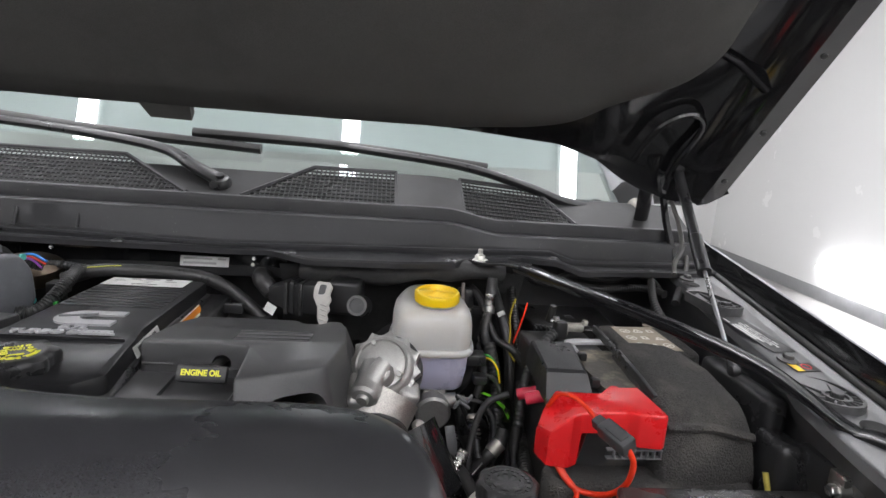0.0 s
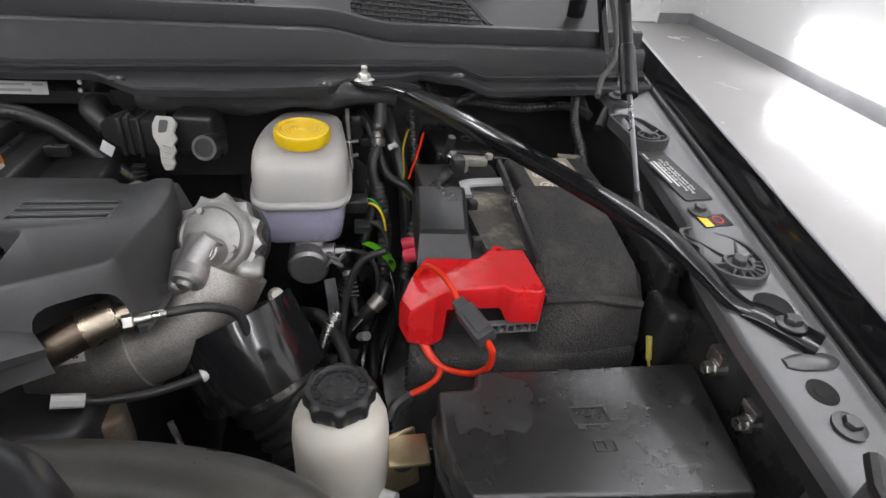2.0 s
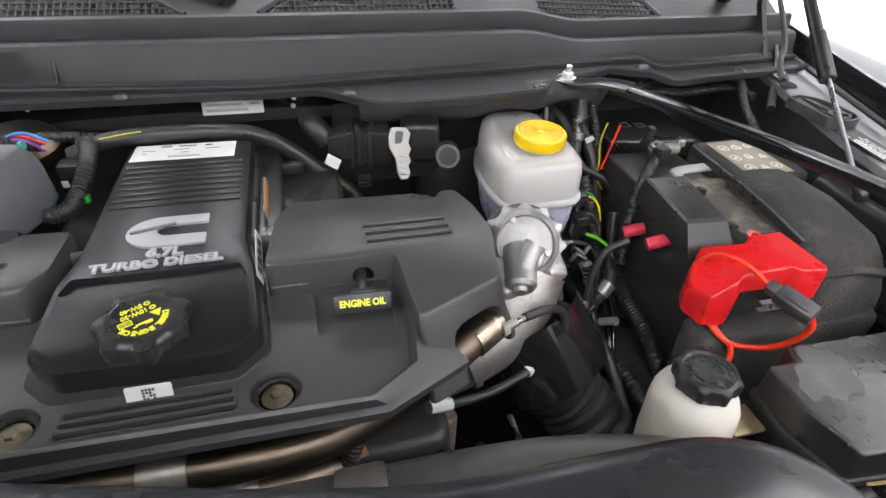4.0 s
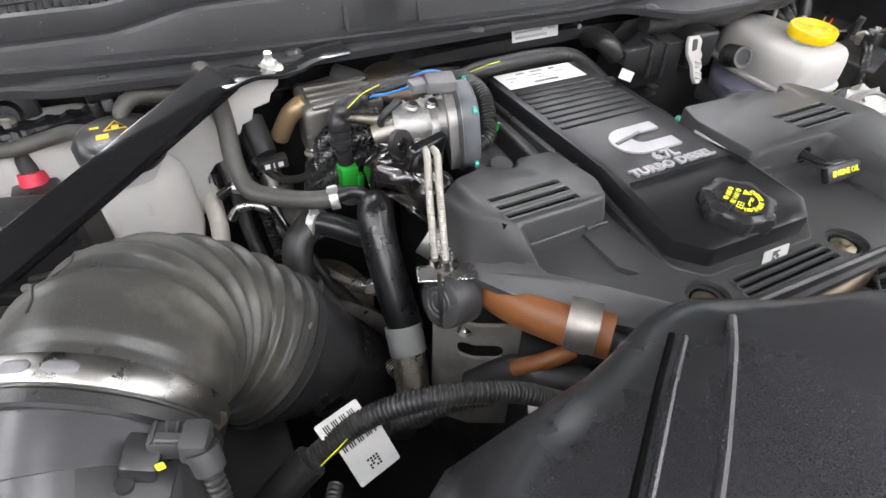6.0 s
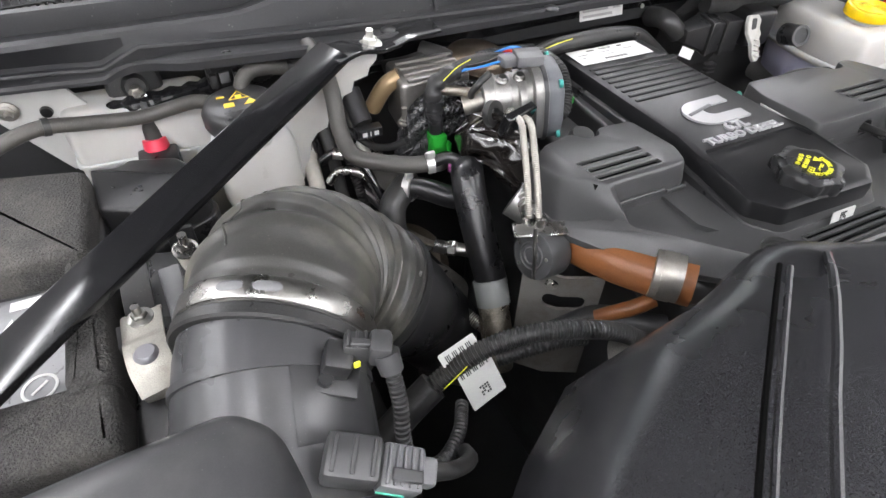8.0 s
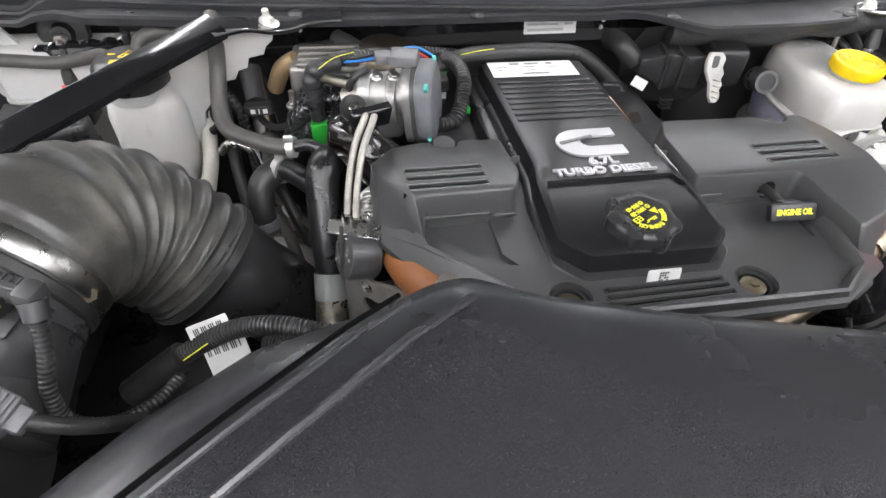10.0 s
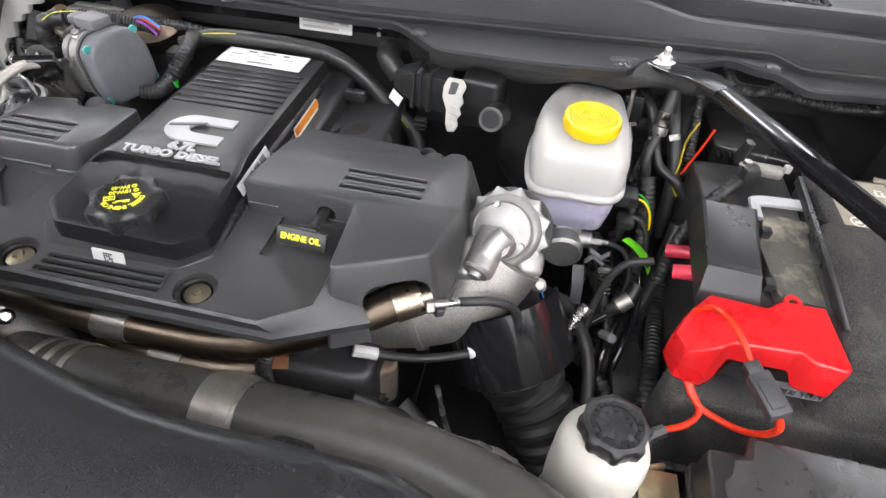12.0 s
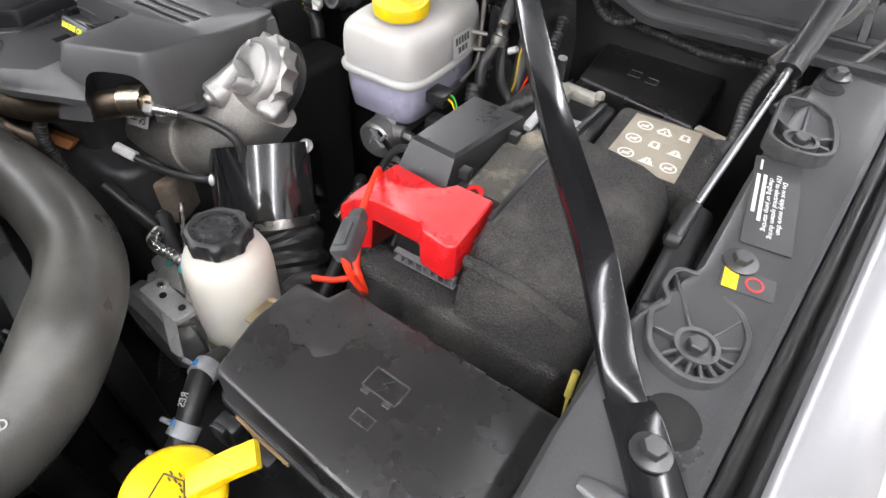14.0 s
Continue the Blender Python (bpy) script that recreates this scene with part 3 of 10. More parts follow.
part("rear_wall", box((0, 3.62, 1.2), (1.8, 0.05, 0.8), 0.02), BODY, cab)
part("corner_trim", tube([(0.835, 1.22, 1.495), (0.85, 1.19, 1.465), (0.86, 1.16, 1.42)], 0.012, 10), mat("sealer_paint", (0.4, 0.38, 0.34), 0.45, wear=0.6, wear_size=30, wear_color=(0.25, 0.22, 0.18)), cab, "pale primer and sealer at the pillar foot")
mirror = thing("side_mirror", "black towing mirror on the truck door", "mirror", (1.12, 1.75, 1.45))
part("housing", box((1.16, 1.72, 1.6), (0.24, 0.1, 0.3), 0.04, 4), BLACK, mirror)
part("arm", tube([(0.98, 1.75, 1.5), (1.06, 1.74, 1.52), (1.12, 1.73, 1.54)], 0.03, 8), BLACK, mirror)

# ---- wipers ----
def wiper(name_pts, blade_pts, pivot):
    th = thing("wiper", "black windshield wiper arm with its blade resting on the glass", "wiper", pivot, "wipers")
    part("arm", tube(name_pts, lambda t: 0.019 - 0.006 * t, 12, 6, flat=0.65), BLACK, th)
    part("pivot_cap", lathe([(0.02, -0.02), (0.021, 0.004), (0.016, 0.012), (0.009, 0.014), (0.009, 0.02), (0, 0.021)], pivot, (0, -0.45, 1), 20), BLACK, th)
    part("blade", tube(blade_pts, 0.0135, 10, 6, flat=0.8), RUBBER, th)


wiper([(-0.035, 1.147, 1.488), (-0.09, 1.165, 1.512), (-0.16, 1.2, 1.54), (-0.33, 1.235, 1.56), (-0.55, 1.26, 1.575)], [(0.02, 1.245, 1.55), (-0.3, 1.25, 1.566), (-0.62, 1.29, 1.59)], (-0.035, 1.147, 1.483))
wiper([(0.748, 1.215, 1.472), (0.66, 1.2, 1.487), (0.585, 1.2, 1.512), (0.44, 1.225, 1.545), (0.2, 1.25, 1.566)], [(0.5, 1.235, 1.545), (0.2, 1.26, 1.568), (-0.12, 1.262, 1.574)], (0.753, 1.222, 1.468))

# ---- hood, raised ----
HV = V((0, -math.cos(radians(47)), math.sin(radians(47))))
HN = V((0, -math.sin(radians(47)), -math.cos(radians(47))))


def hp(u, v, n=0.0):
    """A point of the raised hood: u across, v up from its rear edge, n below its underside."""
    return V((u, 1.03, 1.628)) + HV * v + HN * (n + 0.06 * abs(u / 0.9) ** 2.2)


hood = thing("hood", "raised black truck hood with a fibre insulation pad", "hood", (0, 1.03, 1.6))
us = [-0.93, -0.8, -0.6, -0.4, -0.2, 0, 0.2, 0.4, 0.6, 0.8, 0.93]


def hood_rear(u):
    """The rear edge runs back towards the hinges at both corners."""
    return along(abs(u), [(0.56, 0.0), (0.66, -0.03), (0.74, -0.08), (0.83, -0.105), (0.9, -0.1), (0.93, -0.06)])


def hood_row(f, n0, n1=None):
    return [[hp(u, hood_rear(u) + (1.19 - hood_rear(u)) * v, n(u)) for u in f] for n in (n0,) for v in (0.0, 0.02, 0.06, 0.12, 0.2, 0.3, 0.5, 0.75, 1.0)]


def panel_depth(u):
    """Inner panel: flush with the pad, hollow beside it, raised along the hem."""
    return along(abs(u), [(0.58, 0.004), (0.66, -0.006), (0.72, -0.03), (0.8, -0.036), (0.85, -0.03), (0.872, -0.004), (0.888, 0.008), (0.922, 0.004), (0.93, -0.012)])


pus = [0.2, 0.4, 0.58, 0.63, 0.66, 0.69, 0.72, 0.76, 0.8, 0.83, 0.85, 0.862, 0.872, 0.88, 0.888, 0.905, 0.922, 0.93]
part("skin", joined(loft(hood_row(us, lambda u: -0.046), False, False, False), loft(hood_row(us, lambda u: -0.052), False, False, False)), HOODSKIN, hood, "glossy black outer skin", 60)
part("inner_panel", loft(hood_row([-u for u in pus[::-1]] + [0.0] + pus, panel_depth), False, False, False), PAINT, hood, "black painted inner panel", 40)
part("edge_fold", joined(*[loft([[hp(s * 0.93, hood_rear(0.93) + (1.19 - hood_rear(0.93)) * v, n) for v in (0.0, 0.06, 0.2, 0.5, 1.0)] for n in (-0.012, -0.05)], False, False, False) for s in (-1, 1)] + [loft([[hp(u, hood_rear(u), n) for u in [-q for q in pus[::-1]] + [0.0] + pus] for n in (-0.05, 0.003)], False, False, False)]), PAINT, hood, "folded edge of the hood", 40)
for s in (-1, 1):
    part("hinge_pocket", sweep(spline([hp(s * 0.735, -0.03, -0.012), hp(s * 0.75, 0.05, -0.014), hp(s * 0.79, 0.085, -0.016), hp(s * 0.822, 0.06, -0.018), hp(s * 0.815, -0.03, -0.014), hp(s * 0.82, -0.085, -0.006)], 5), 0.006, 8), PAINT, hood, "pressed rim of the hinge pocket")
    part("cross_rib", sweep([hp(s * 0.77, 0.2, -0.03), hp(s * 0.82, 0.185, -0.028), hp(s * 0.87, 0.16, -0.006)], 0.009, 8, flat=0.6), PAINT, hood, "pressed cross rib")
    for v in (-0.03, 0.09, 0.24, 0.42):
        part("hem_plug", lathe([(0, 0), (0.005, 0), (0.004, 0.0025), (0, 0.003)], hp(s * 0.903, v, 0.0065), HN, 12), BLACK, hood, "small black plug in the hem")
pad_poly = [(-0.64, 0.1), (-0.588, 0.052), (-0.45, 0.015), (-0.2, 0.0), (0.2, 0.0), (0.38, 0.008), (0.52, 0.03), (0.588, 0.052), (0.64, 0.1), (0.73, 0.155), (0.765, 0.21), (0.765, 1.1), (-0.765, 1.1), (-0.765, 0.21), (-0.73, 0.155)]
pp = rounded(pad_poly, 0.03, 3)
pad = part("insulation_pad", loft([[hp(x, y, n) for x, y in inset(pp, d)] for n, d in ((0.0, 0.0), (0.012, 0.0), (0.022, 0.012), (0.03, 0.05))], False, True), PAD, hood, "charcoal fibre insulation pad", 50)

part("pad_tab", loft([[hp(x, y, n) for x, y in ((-0.13, 0.02), (-0.115, -0.022), (-0.05, -0.024), (-0.045, 0.02))] for n in (0.0, 0.02)]), PAD, hood, "notched tab of the pad")
hinge = thing("hinge_assembly", "black steel hinge beside the cowl", "hinge", (0.83, 1.12, 1.36), "hood hinges")
part("arm", sweep(spline([V((0.835, 1.2, 1.38)), V((0.83, 1.16, 1.46)), V((0.805, 1.1, 1.54)), V((0.785, 1.045, 1.6))], 5), 0.016, 8, flat=0.4), PAINT, hinge)
part("link", sweep([V((0.87, 1.06, 1.38)), V((0.85, 1.09, 1.47)), V((0.815, 1.075, 1.565))], 0.008, 6), PAINT, hinge)
copy_thing(hinge, pose(-1.0, 1.12, 1.36, 0, 0, 0))

strut = thing("gas_strut", "black gas strut with a bright rod holding the hood", "gas strut", (0.785, 0.73, 1.31))
a, b, c = V((0.786, 0.735, 1.312)), V((0.808, 0.872, 1.418)), V((0.838, 1.055, 1.575))
part("rod", cyl(a, b.lerp(c, 0.1), 0.0036, segs=16), mat("strut_rod", (0.3, 0.3, 0.305), 0.3, metal=0.9), strut, "grey steel rod")
part("sleeve", sweep([b + (a - b) * 0.02, b, b + (c - b) * 0.03, b + (c - b) * 0.3, b + (c - b) * 0.31, c], lambda t: 0.0115 if t < 0.7 else 0.0092, 16), BLACK, strut, "black cylinder")
part("end_fitting", joined(cyl(a - (b - a).normalized() * 0.008, a + (b - a).normalized() * 0.026, 0.0078, 0.0058, 16), lathe([(0, -0.009), (0.0075, -0.006), (0.009, 0), (0.0075, 0.006), (0, 0.009)], a - (b - a).normalized() * 0.012, (1, 0, 0), 16)), BLACK, strut)
part("end_fitting", lathe([(0, -0.014), (0.012, -0.008), (0.014, 0), (0.012, 0.008), (0, 0.014)], c, (1, 0, 0), 16), BLACK, strut)

# ---- engine and its cover ----
block = thing("engine_block", "dark cast diesel engine block under its cover", "engine", (-0.08, 0.75, 0.7))
part("crankcase", prism(rounded(rect(-0.3, 0.56, 0.17, 1.02), 0.03), 0.68, 1.18, 0.015), DARK, block)
part("head", prism(rounded(rect(-0.25, 0.58, 0.1, 1.03), 0.02), 1.175, 1.27, 0.01), DARK, block)
part("rear_lid", prism(rounded(rect(-0.19, 0.78, 0.02, 1.02), 0.02), 1.265, 1.3, 0.006), BLACK, block)

# near-black for the painted shade in the slots and the duct's joint
SHADESEAM = mat("shade_seam_black", (0.003, 0.003, 0.003), 0.9, spec=0.05)
cover = thing("engine_cover", "dark grey moulded engine cover with vent slots and raised wings", "engine cover", (-0.08, 0.65, 1.26))


def wing_top(x, y):
    return 1.342 - 0.11 * max(0, y - 0.69) - 0.5 * max(0, -0.32 - x)


# outer rim, sloping flange, sunken tray
outer = [(-0.342, 0.785), (-0.352, 0.695), (-0.302, 0.612), (-0.21, 0.523), (0.095, 0.52), (0.172, 0.561), (0.238, 0.606), (0.256, 0.75), (-0.1, 0.78)]
inner = [(-0.322, 0.745), (-0.304, 0.636), (-0.265, 0.598), (-0.197, 0.5305), (0.083, 0.5235), (0.124, 0.551), (0.129, 0.585), (0.14, 0.72), (-0.1, 0.78)]
zi = [1.32, 1.319, 1.32, 1.318, 1.3185, 1.319, 1.322, 1.33, 1.32]
zo = [1.282, 1.282, 1.286, 1.298, 1.299, 1.294, 1.276, 1.27, 1.284]
floor_ = inset(inner, 0.006)
zf = [1.306, 1.306, 1.309, 1.3115, 1.3115, 1.309, 1.305, 1.304, 1.304]
loops = [[(x, y, z - 0.008) for (x, y), z in zip(outer, zo)],
         [(x, y, z) for (x, y), z in zip(outer, zo)],
         [(x, y, z) for (x, y), z in zip(inset(outer, 0.004), [z + 0.004 for z in zo])],
         [(x, y, z - 0.002) for (x, y), z in zip(inset(inner, -0.003), zi)],
         [(x, y, z) for (x, y), z in zip(inner, zi)],
         [(x, y, z - 0.003) for (x, y), z in zip(inset(inner, 0.003), zi)],
         [(x, y, z) for (x, y), z in zip(floor_, zf)]]
shell = part("shell", loft(loops, True, True), COVER, cover, "", 26)

def wing(poly, mid, base):
    """A raised wing: a sloped skirt from its foot over its middle up to a gently folded top."""
    turn = [0.009 if (V(p) - V(q)).length > 0.015 and (V(p) - V(r)).length > 0.015 else 0.0015 for q, p, r in zip(poly[-1:] + poly[:-1], poly, poly[1:] + poly[:1])]
    top, waist, foot = (rounded(p, turn, 3) for p in (poly, mid, base))
    ring = [[(x, y, 1.268) for x, y in foot], [(x, y, 1.318) for x, y in waist]]
    ring.append([(a + (c - a) * 0.93, b + (d - b) * 0.93, 1.3385) for (a, b), (c, d) in zip(waist, top)])
    ring += [[(x, y, 1.3412) for x, y in inset(top, 0.0012)], [(x, y, 1.342) for x, y in inset(top, 0.003)]]
    bm = loft(ring)
    for at, n in (((0, 0.69, 0), (0, 1, 0)), ((-0.32, 0, 0), (1, 0, 0))):
        bmesh.ops.bisect_plane(bm, geom=bm.verts[:] + bm.edges[:] + bm.faces[:], plane_co=at, plane_no=n, dist=1e-6)
    for v in bm.verts:
        if v.co.z > 1.336:
            v.co.z += wing_top(v.co.x, v.co.y) - 1.342
    return bm


LEFT_WING = [(-0.343, 0.775), (-0.338, 0.727), (-0.309, 0.683), (-0.3, 0.683), (-0.202, 0.683), (-0.188, 0.715), (-0.19, 0.792), (-0.24, 0.795), (-0.246, 0.778), (-0.268, 0.78), (-0.275, 0.797), (-0.318, 0.788)]
LEFT_WAIST = [(-0.346, 0.778), (-0.34, 0.721), (-0.3045, 0.644), (-0.298, 0.678), (-0.2, 0.678)] + LEFT_WING[5:]
LEFT_FOOT = [(-0.35, 0.78), (-0.351, 0.697), (-0.303, 0.65), (-0.298, 0.677), (-0.2, 0.677)] + LEFT_WING[5:]
wl = part("wing", wing(LEFT_WING, LEFT_WAIST, LEFT_FOOT), COVER, cover, "raised wing with three slots", 14)
cut(wl, [box((-0.27, 0.697 + 0.0162 * i, 1.34), (0.084, 0.0088, 0.05), 0.003) for i in range(3)])
# near-black plates close under the slots paint the shade of the hollow below
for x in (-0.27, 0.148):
    part("slot_backing", loft([[(x + u, y, wing_top(x, y) + h) for u, y in ((-0.048, 0.69), (0.048, 0.69), (0.048, 0.737), (-0.048, 0.737))] for h in (-0.02, -0.0035)]), SHADESEAM, cover, "near-black plate painted as the shade inside the slots")
part("slot_backing", box((-0.086, 0.5475, 1.3), (0.134, 0.034, 0.014)), SHADESEAM, cover, "near-black plate painted as the shade inside the slots")
RIGHT_WING = [(0.002, 0.676), (0.127, 0.674), (0.131, 0.578), (0.17, 0.595), (0.219, 0.617), (0.238, 0.7), (0.236, 0.76), (0.226, 0.806), (0.205, 0.806), (0.198, 0.788), (0.174, 0.788), (0.166, 0.806), (0.03, 0.812), (0.012, 0.77)]
RIGHT_FOOT = [(0.0, 0.67), (0.12, 0.668), (0.136, 0.54), (0.188, 0.566), (0.236, 0.607), (0.25, 0.7), (0.25, 0.76), (0.23, 0.806)] + RIGHT_WING[8:]
RIGHT_WAIST = [(a * 0.3 + c * 0.7, b * 0.3 + d * 0.7) for (a, b), (c, d) in zip(RIGHT_FOOT, RIGHT_WING)]
wr = part("wing", wing(RIGHT_WING, RIGHT_WAIST, RIGHT_FOOT), COVER, cover, "raised wing with three slots", 14)
cut(wr, [box((0.148, 0.697 + 0.0162 * i, 1.34), (0.09, 0.0088, 0.05), 0.003) for i in range(3)] + [lathe([(0, -0.02), (0.011, -0.02), (0.011, 0.04), (0, 0.04)], (0.095, 0.668, 1.318), (0, 1, 0.0), 16)])
part("side_flap", loft([[(0.226, 0.66, 1.334), (0.232, 0.8, 1.324), (0.22, 0.8, 1.328)], [(0.244, 0.65, 1.272), (0.254, 0.79, 1.272), (0.236, 0.79, 1.272)]]), COVER, cover)

# moulded lips along the foot of each pocket's wall
for a, b in (((-0.298, 0.6765, 1.3165), (-0.23, 0.6765, 1.3165)), ((-0.226, 0.6765, 1.3125), (-0.2, 0.6765, 1.3125)), ((0.006, 0.675, 1.316), (0.04, 0.675, 1.316)), ((0.046, 0.675, 1.3115), (0.124, 0.673, 1.3115))):
    part("pocket_lip", cyl(a, b, 0.0022, segs=10), COVER, cover)
cut(shell, [box((-0.086, 0.5405 + 0.0088 * i, 1.318), (0.128 - 0.003 * i, 0.006, 0.036), 0.0025) for i in range(3)] + [lathe([(0, -0.02), (0.019, -0.02), (0.021, 0.012), (0, 0.012)], p, (0, 0, 1), 28) for p in ((-0.181, 0.5555, 1.307), (0.008, 0.5515, 1.307))])
def slot_rim(cx, cy, w, h, top):
    """A fine raised lip round a slot."""
    path = rounded(rect(cx - w / 2, cy - h / 2, cx + w / 2, cy + h / 2), 0.003, 3)
    part("slot_lip", sweep([V((x, y, top(x, y) + 0.0002)) for x, y in path + path[:1]], 0.0011, 6, caps=False), COVER, cover)


for i in range(3):
    slot_rim(-0.27, 0.697 + 0.0162 * i, 0.085, 0.0098, wing_top)
    slot_rim(0.148, 0.697 + 0.0162 * i, 0.091, 0.0098, wing_top)
    slot_rim(-0.086, 0.5405 + 0.0088 * i, 0.129 - 0.003 * i, 0.007, lambda x, y: 1.3116)
# stepped pockets sunk in the tray on both sides of the valve cover
cut(shell, [loft([[(x, y, z) for x, y in p_] for z in (1.302, 1.33)]) for p_ in ([(-0.296, 0.68), (-0.228, 0.68), (-0.229, 0.622), (-0.216, 0.604), (-0.245, 0.612), (-0.29, 0.66)], [(0.045, 0.672), (0.045, 0.61), (0.117, 0.606), (0.119, 0.672)])])
BRASSY = mat("passivated_bolt", (0.32, 0.28, 0.2), 0.4, metal=1.0, wear=0.5, wear_size=60)
for p in ((-0.181, 0.5555, 1.302), (0.008, 0.5515, 1.302)):
    bolt = part("bolt", hexhead(p, (0, 0, 1), 0.0055, 0.006, 0.0125), BRASSY, cover, "passivated flange bolt")
    part("grommet", lathe([(0.015, -0.003), (0.0195, -0.003), (0.0195, 0.004), (0.016, 0.004), (0.015, 0.002)], p, (0, 0, 1), 24), RUBBER, bolt)

# arch in the flank through which the exhaust boss comes out
AU, AN, AC = V((0.685, 0.728, 0)), V((0.728, -0.685, 0)), V((0.19, 0.595, 0))
for ob in (shell, wr):
    cut(ob, [loft([[AC + AN * d + AU * u + V((0, 0, z)) for u, z in rounded([(-0.036, 1.2), (0.034, 1.2), (0.034, 1.318), (-0.034, 1.32)], [0, 0, 0.024, 0.024], 5)] for d in (-0.04, 0.07)])])

# ---- valve cover down the middle ----
valve = thing("valve_cover", "black ribbed valve cover with a raised badge and filler cap", "valve cover", (-0.092, 0.78, 1.28))


def vtop(x, y):
    return 1.3395 - 0.03 * max(0, y - 0.69) if y > 0.672 else 1.336 - 0.03 * (0.672 - y)


part("lower_body", prism(rounded([(-0.187, 0.598), (-0.163, 0.571), (-0.02, 0.567), (0.006, 0.594), (0.0, 0.69), (-0.008, 0.73), (-0.008, 0.995), (-0.176, 0.995), (-0.176, 0.73), (-0.184, 0.69)], 0.008, 3), 1.272, 1.312, 0.006, top=lambda x, y: vtop(x, y) - 0.022), BLACK, valve, "", 26)
VTOP = mat("satin_valve_cover", (0.011, 0.011, 0.012), 0.33, spec=0.38, specks=0.4, grain=0.2, grain_size=1200, wear=0.3, wear_size=10, wear_color=(0.022, 0.022, 0.022), bump=0.00005, bump_size=1500, rough_var=0.04)
vt = part("top", prism(rounded([(-0.181, 0.61), (-0.155, 0.583), (-0.025, 0.579), (0.0, 0.604), (-0.006, 0.69), (-0.014, 0.73), (-0.014, 0.988), (-0.17, 0.988), (-0.17, 0.73), (-0.178, 0.69)], 0.006, 3), 1.28, 1.3395, 0.0085, 2, top=vtop), VTOP, valve, "satin ribbed top", 26)
cut(vt, [loft([[(x, y, z) for x, y in rounded([(-0.172 + d, 0.671 + d), (-0.012 - d, 0.67 + d), (-0.0185 - d, 0.694 - d), (-0.1655 + d, 0.695 - d)], 0.003, 2)] for z, d in ((1.3335, 0.0012), (1.36, -0.0005))])])
for i in range(8):
    y = 0.82 + 0.0142 * i
    part("rib", box((-0.092, y, vtop(0, y) + 0.0002), (0.136, 0.0062, 0.0036), 0.0016), VTOP, valve)
# badge: a letter-like block C with an oval bite, and the relief writing
bz = vtop(0, 0.76) + 0.001
bm = bmesh.new()
outl = []
for k in range(19):
    a = radians(90 + 10 * k)
    outl.append((-0.1 + 0.031 * math.cos(a) * 1.0, 0.759 + 0.028 * math.sin(a)))
outl = [(-0.054, 0.787)] + outl + [(-0.054, 0.731), (-0.054, 0.749)]
innr = [(-0.09 + 0.012 * math.cos(radians(270 - 20 * k)), 0.76 + 0.0105 * math.sin(radians(270 - 20 * k))) for k in range(10)]
outl += innr + [(-0.054, 0.7705)]
part("badge", loft([[(x, y, vtop(x, y) + h) for x, y in outl] for h in (-0.001, 0.0026)]), BADGE, valve, "silver block emblem")
part("badge_strip", box((-0.106, 0.764, bz + 0.0026), (0.044, 0.0045, 0.0016), 0.0006, rot=(0, 0, 14)), GREYPLASTIC, valve, "dark slanted strip over the emblem")
part("lettering", joined(lettering("6.7L", 0.0195, basis((-0.09, 0.7205, vtop(0, 0.7205) + 0.001), (1, 0, 0), (0, 1, -0.03)), 0.0013, bold=0.0009), lettering("TURBO DIESEL", 0.0155, basis((-0.094, 0.7035, vtop(0, 0.701) + 0.001), (1, 0, 0), (0, 1, -0.03)), 0.0013, 0.118, bold=0.0007)), BADGE, valve, "raised silver lettering")
lab = part("label", plate(basis((-0.098, 0.957, vtop(0, 0.957) + 0.0012), (1, -0.02, 0), (0, 1, -0.03)), 0.125, 0.047), WHITE, valve, "white printed data label")
part("print", bars(basis((-0.098, 0.957, vtop(0, 0.957) + 0.0012), (1, -0.02, 0), (0, 1, -0.03)), [(-0.024, 0.016, 0.013, 0.0028), (0.002, 0.0175, 0.022, 0.0009), (0.002, 0.0152, 0.02, 0.0009), (0.028, 0.016, 0.009, 0.004), (-0.044, 0.005, 0.016, 0.001), (-0.005, 0.006, 0.02, 0.001), (0.034, 0.005, 0.018, 0.001), (-0.048, -0.004, 0.006, 0.001), (0.0, -0.003, 0.01, 0.001)] + [(-0.018 + 0.0018 * i, -0.015, (0.0006, 0.0011, 0.0008)[i % 3], 0.0045) for i in range(22)], 1), INK, lab)
tag = part("front_tag", plate(basis((-0.086, 0.5645, 1.3165), (1, -0.02, 0), (0, 0.25, 1)), 0.034, 0.016, 0.0008, 0.002), WHITE, valve, "small white code label")
part("code", bars(basis((-0.086, 0.5645, 1.3165), (1, -0.02, 0), (0, 0.25, 1)), [(-0.004 + 0.0025 * (i % 4), -0.004 + 0.0027 * (i // 4), 0.0018, 0.002) for i in range(16) if i not in (2, 5, 11)], 1, lift=0.0009), INK, tag)
WARN = mat("orange_warning", (0.75, 0.25, 0.02), 0.45)
ws_ = part("warning_sticker", plate(basis((0.0005, 0.86, 1.302), (0, 1, 0), (-0.12, 0, 1)), 0.08, 0.03, 0.0006), WHITE, valve, "white and orange warning sticker")
part("warning_band", plate(basis((0.0013, 0.86, 1.311), (0, 1, 0), (-0.12, 0, 1)), 0.08, 0.01, 0.0006), WARN, ws_)
bs_ = part("code_sticker", plate(basis((-0.0045, 0.716, 1.3265), (-0.03, 1, 0), (-0.35, 0, 1)), 0.078, 0.014, 0.0008), WHITE, valve, "white bar-code sticker")
part("bar_print", bars(basis((-0.0045, 0.716, 1.3265), (-0.03, 1, 0), (-0.35, 0, 1)), [(-0.028 + 0.0026 * i, 0, 0.0014, 0.008) for i in range(22) if i % 6 != 4], 1, lift=0.0009), INK, bs_)

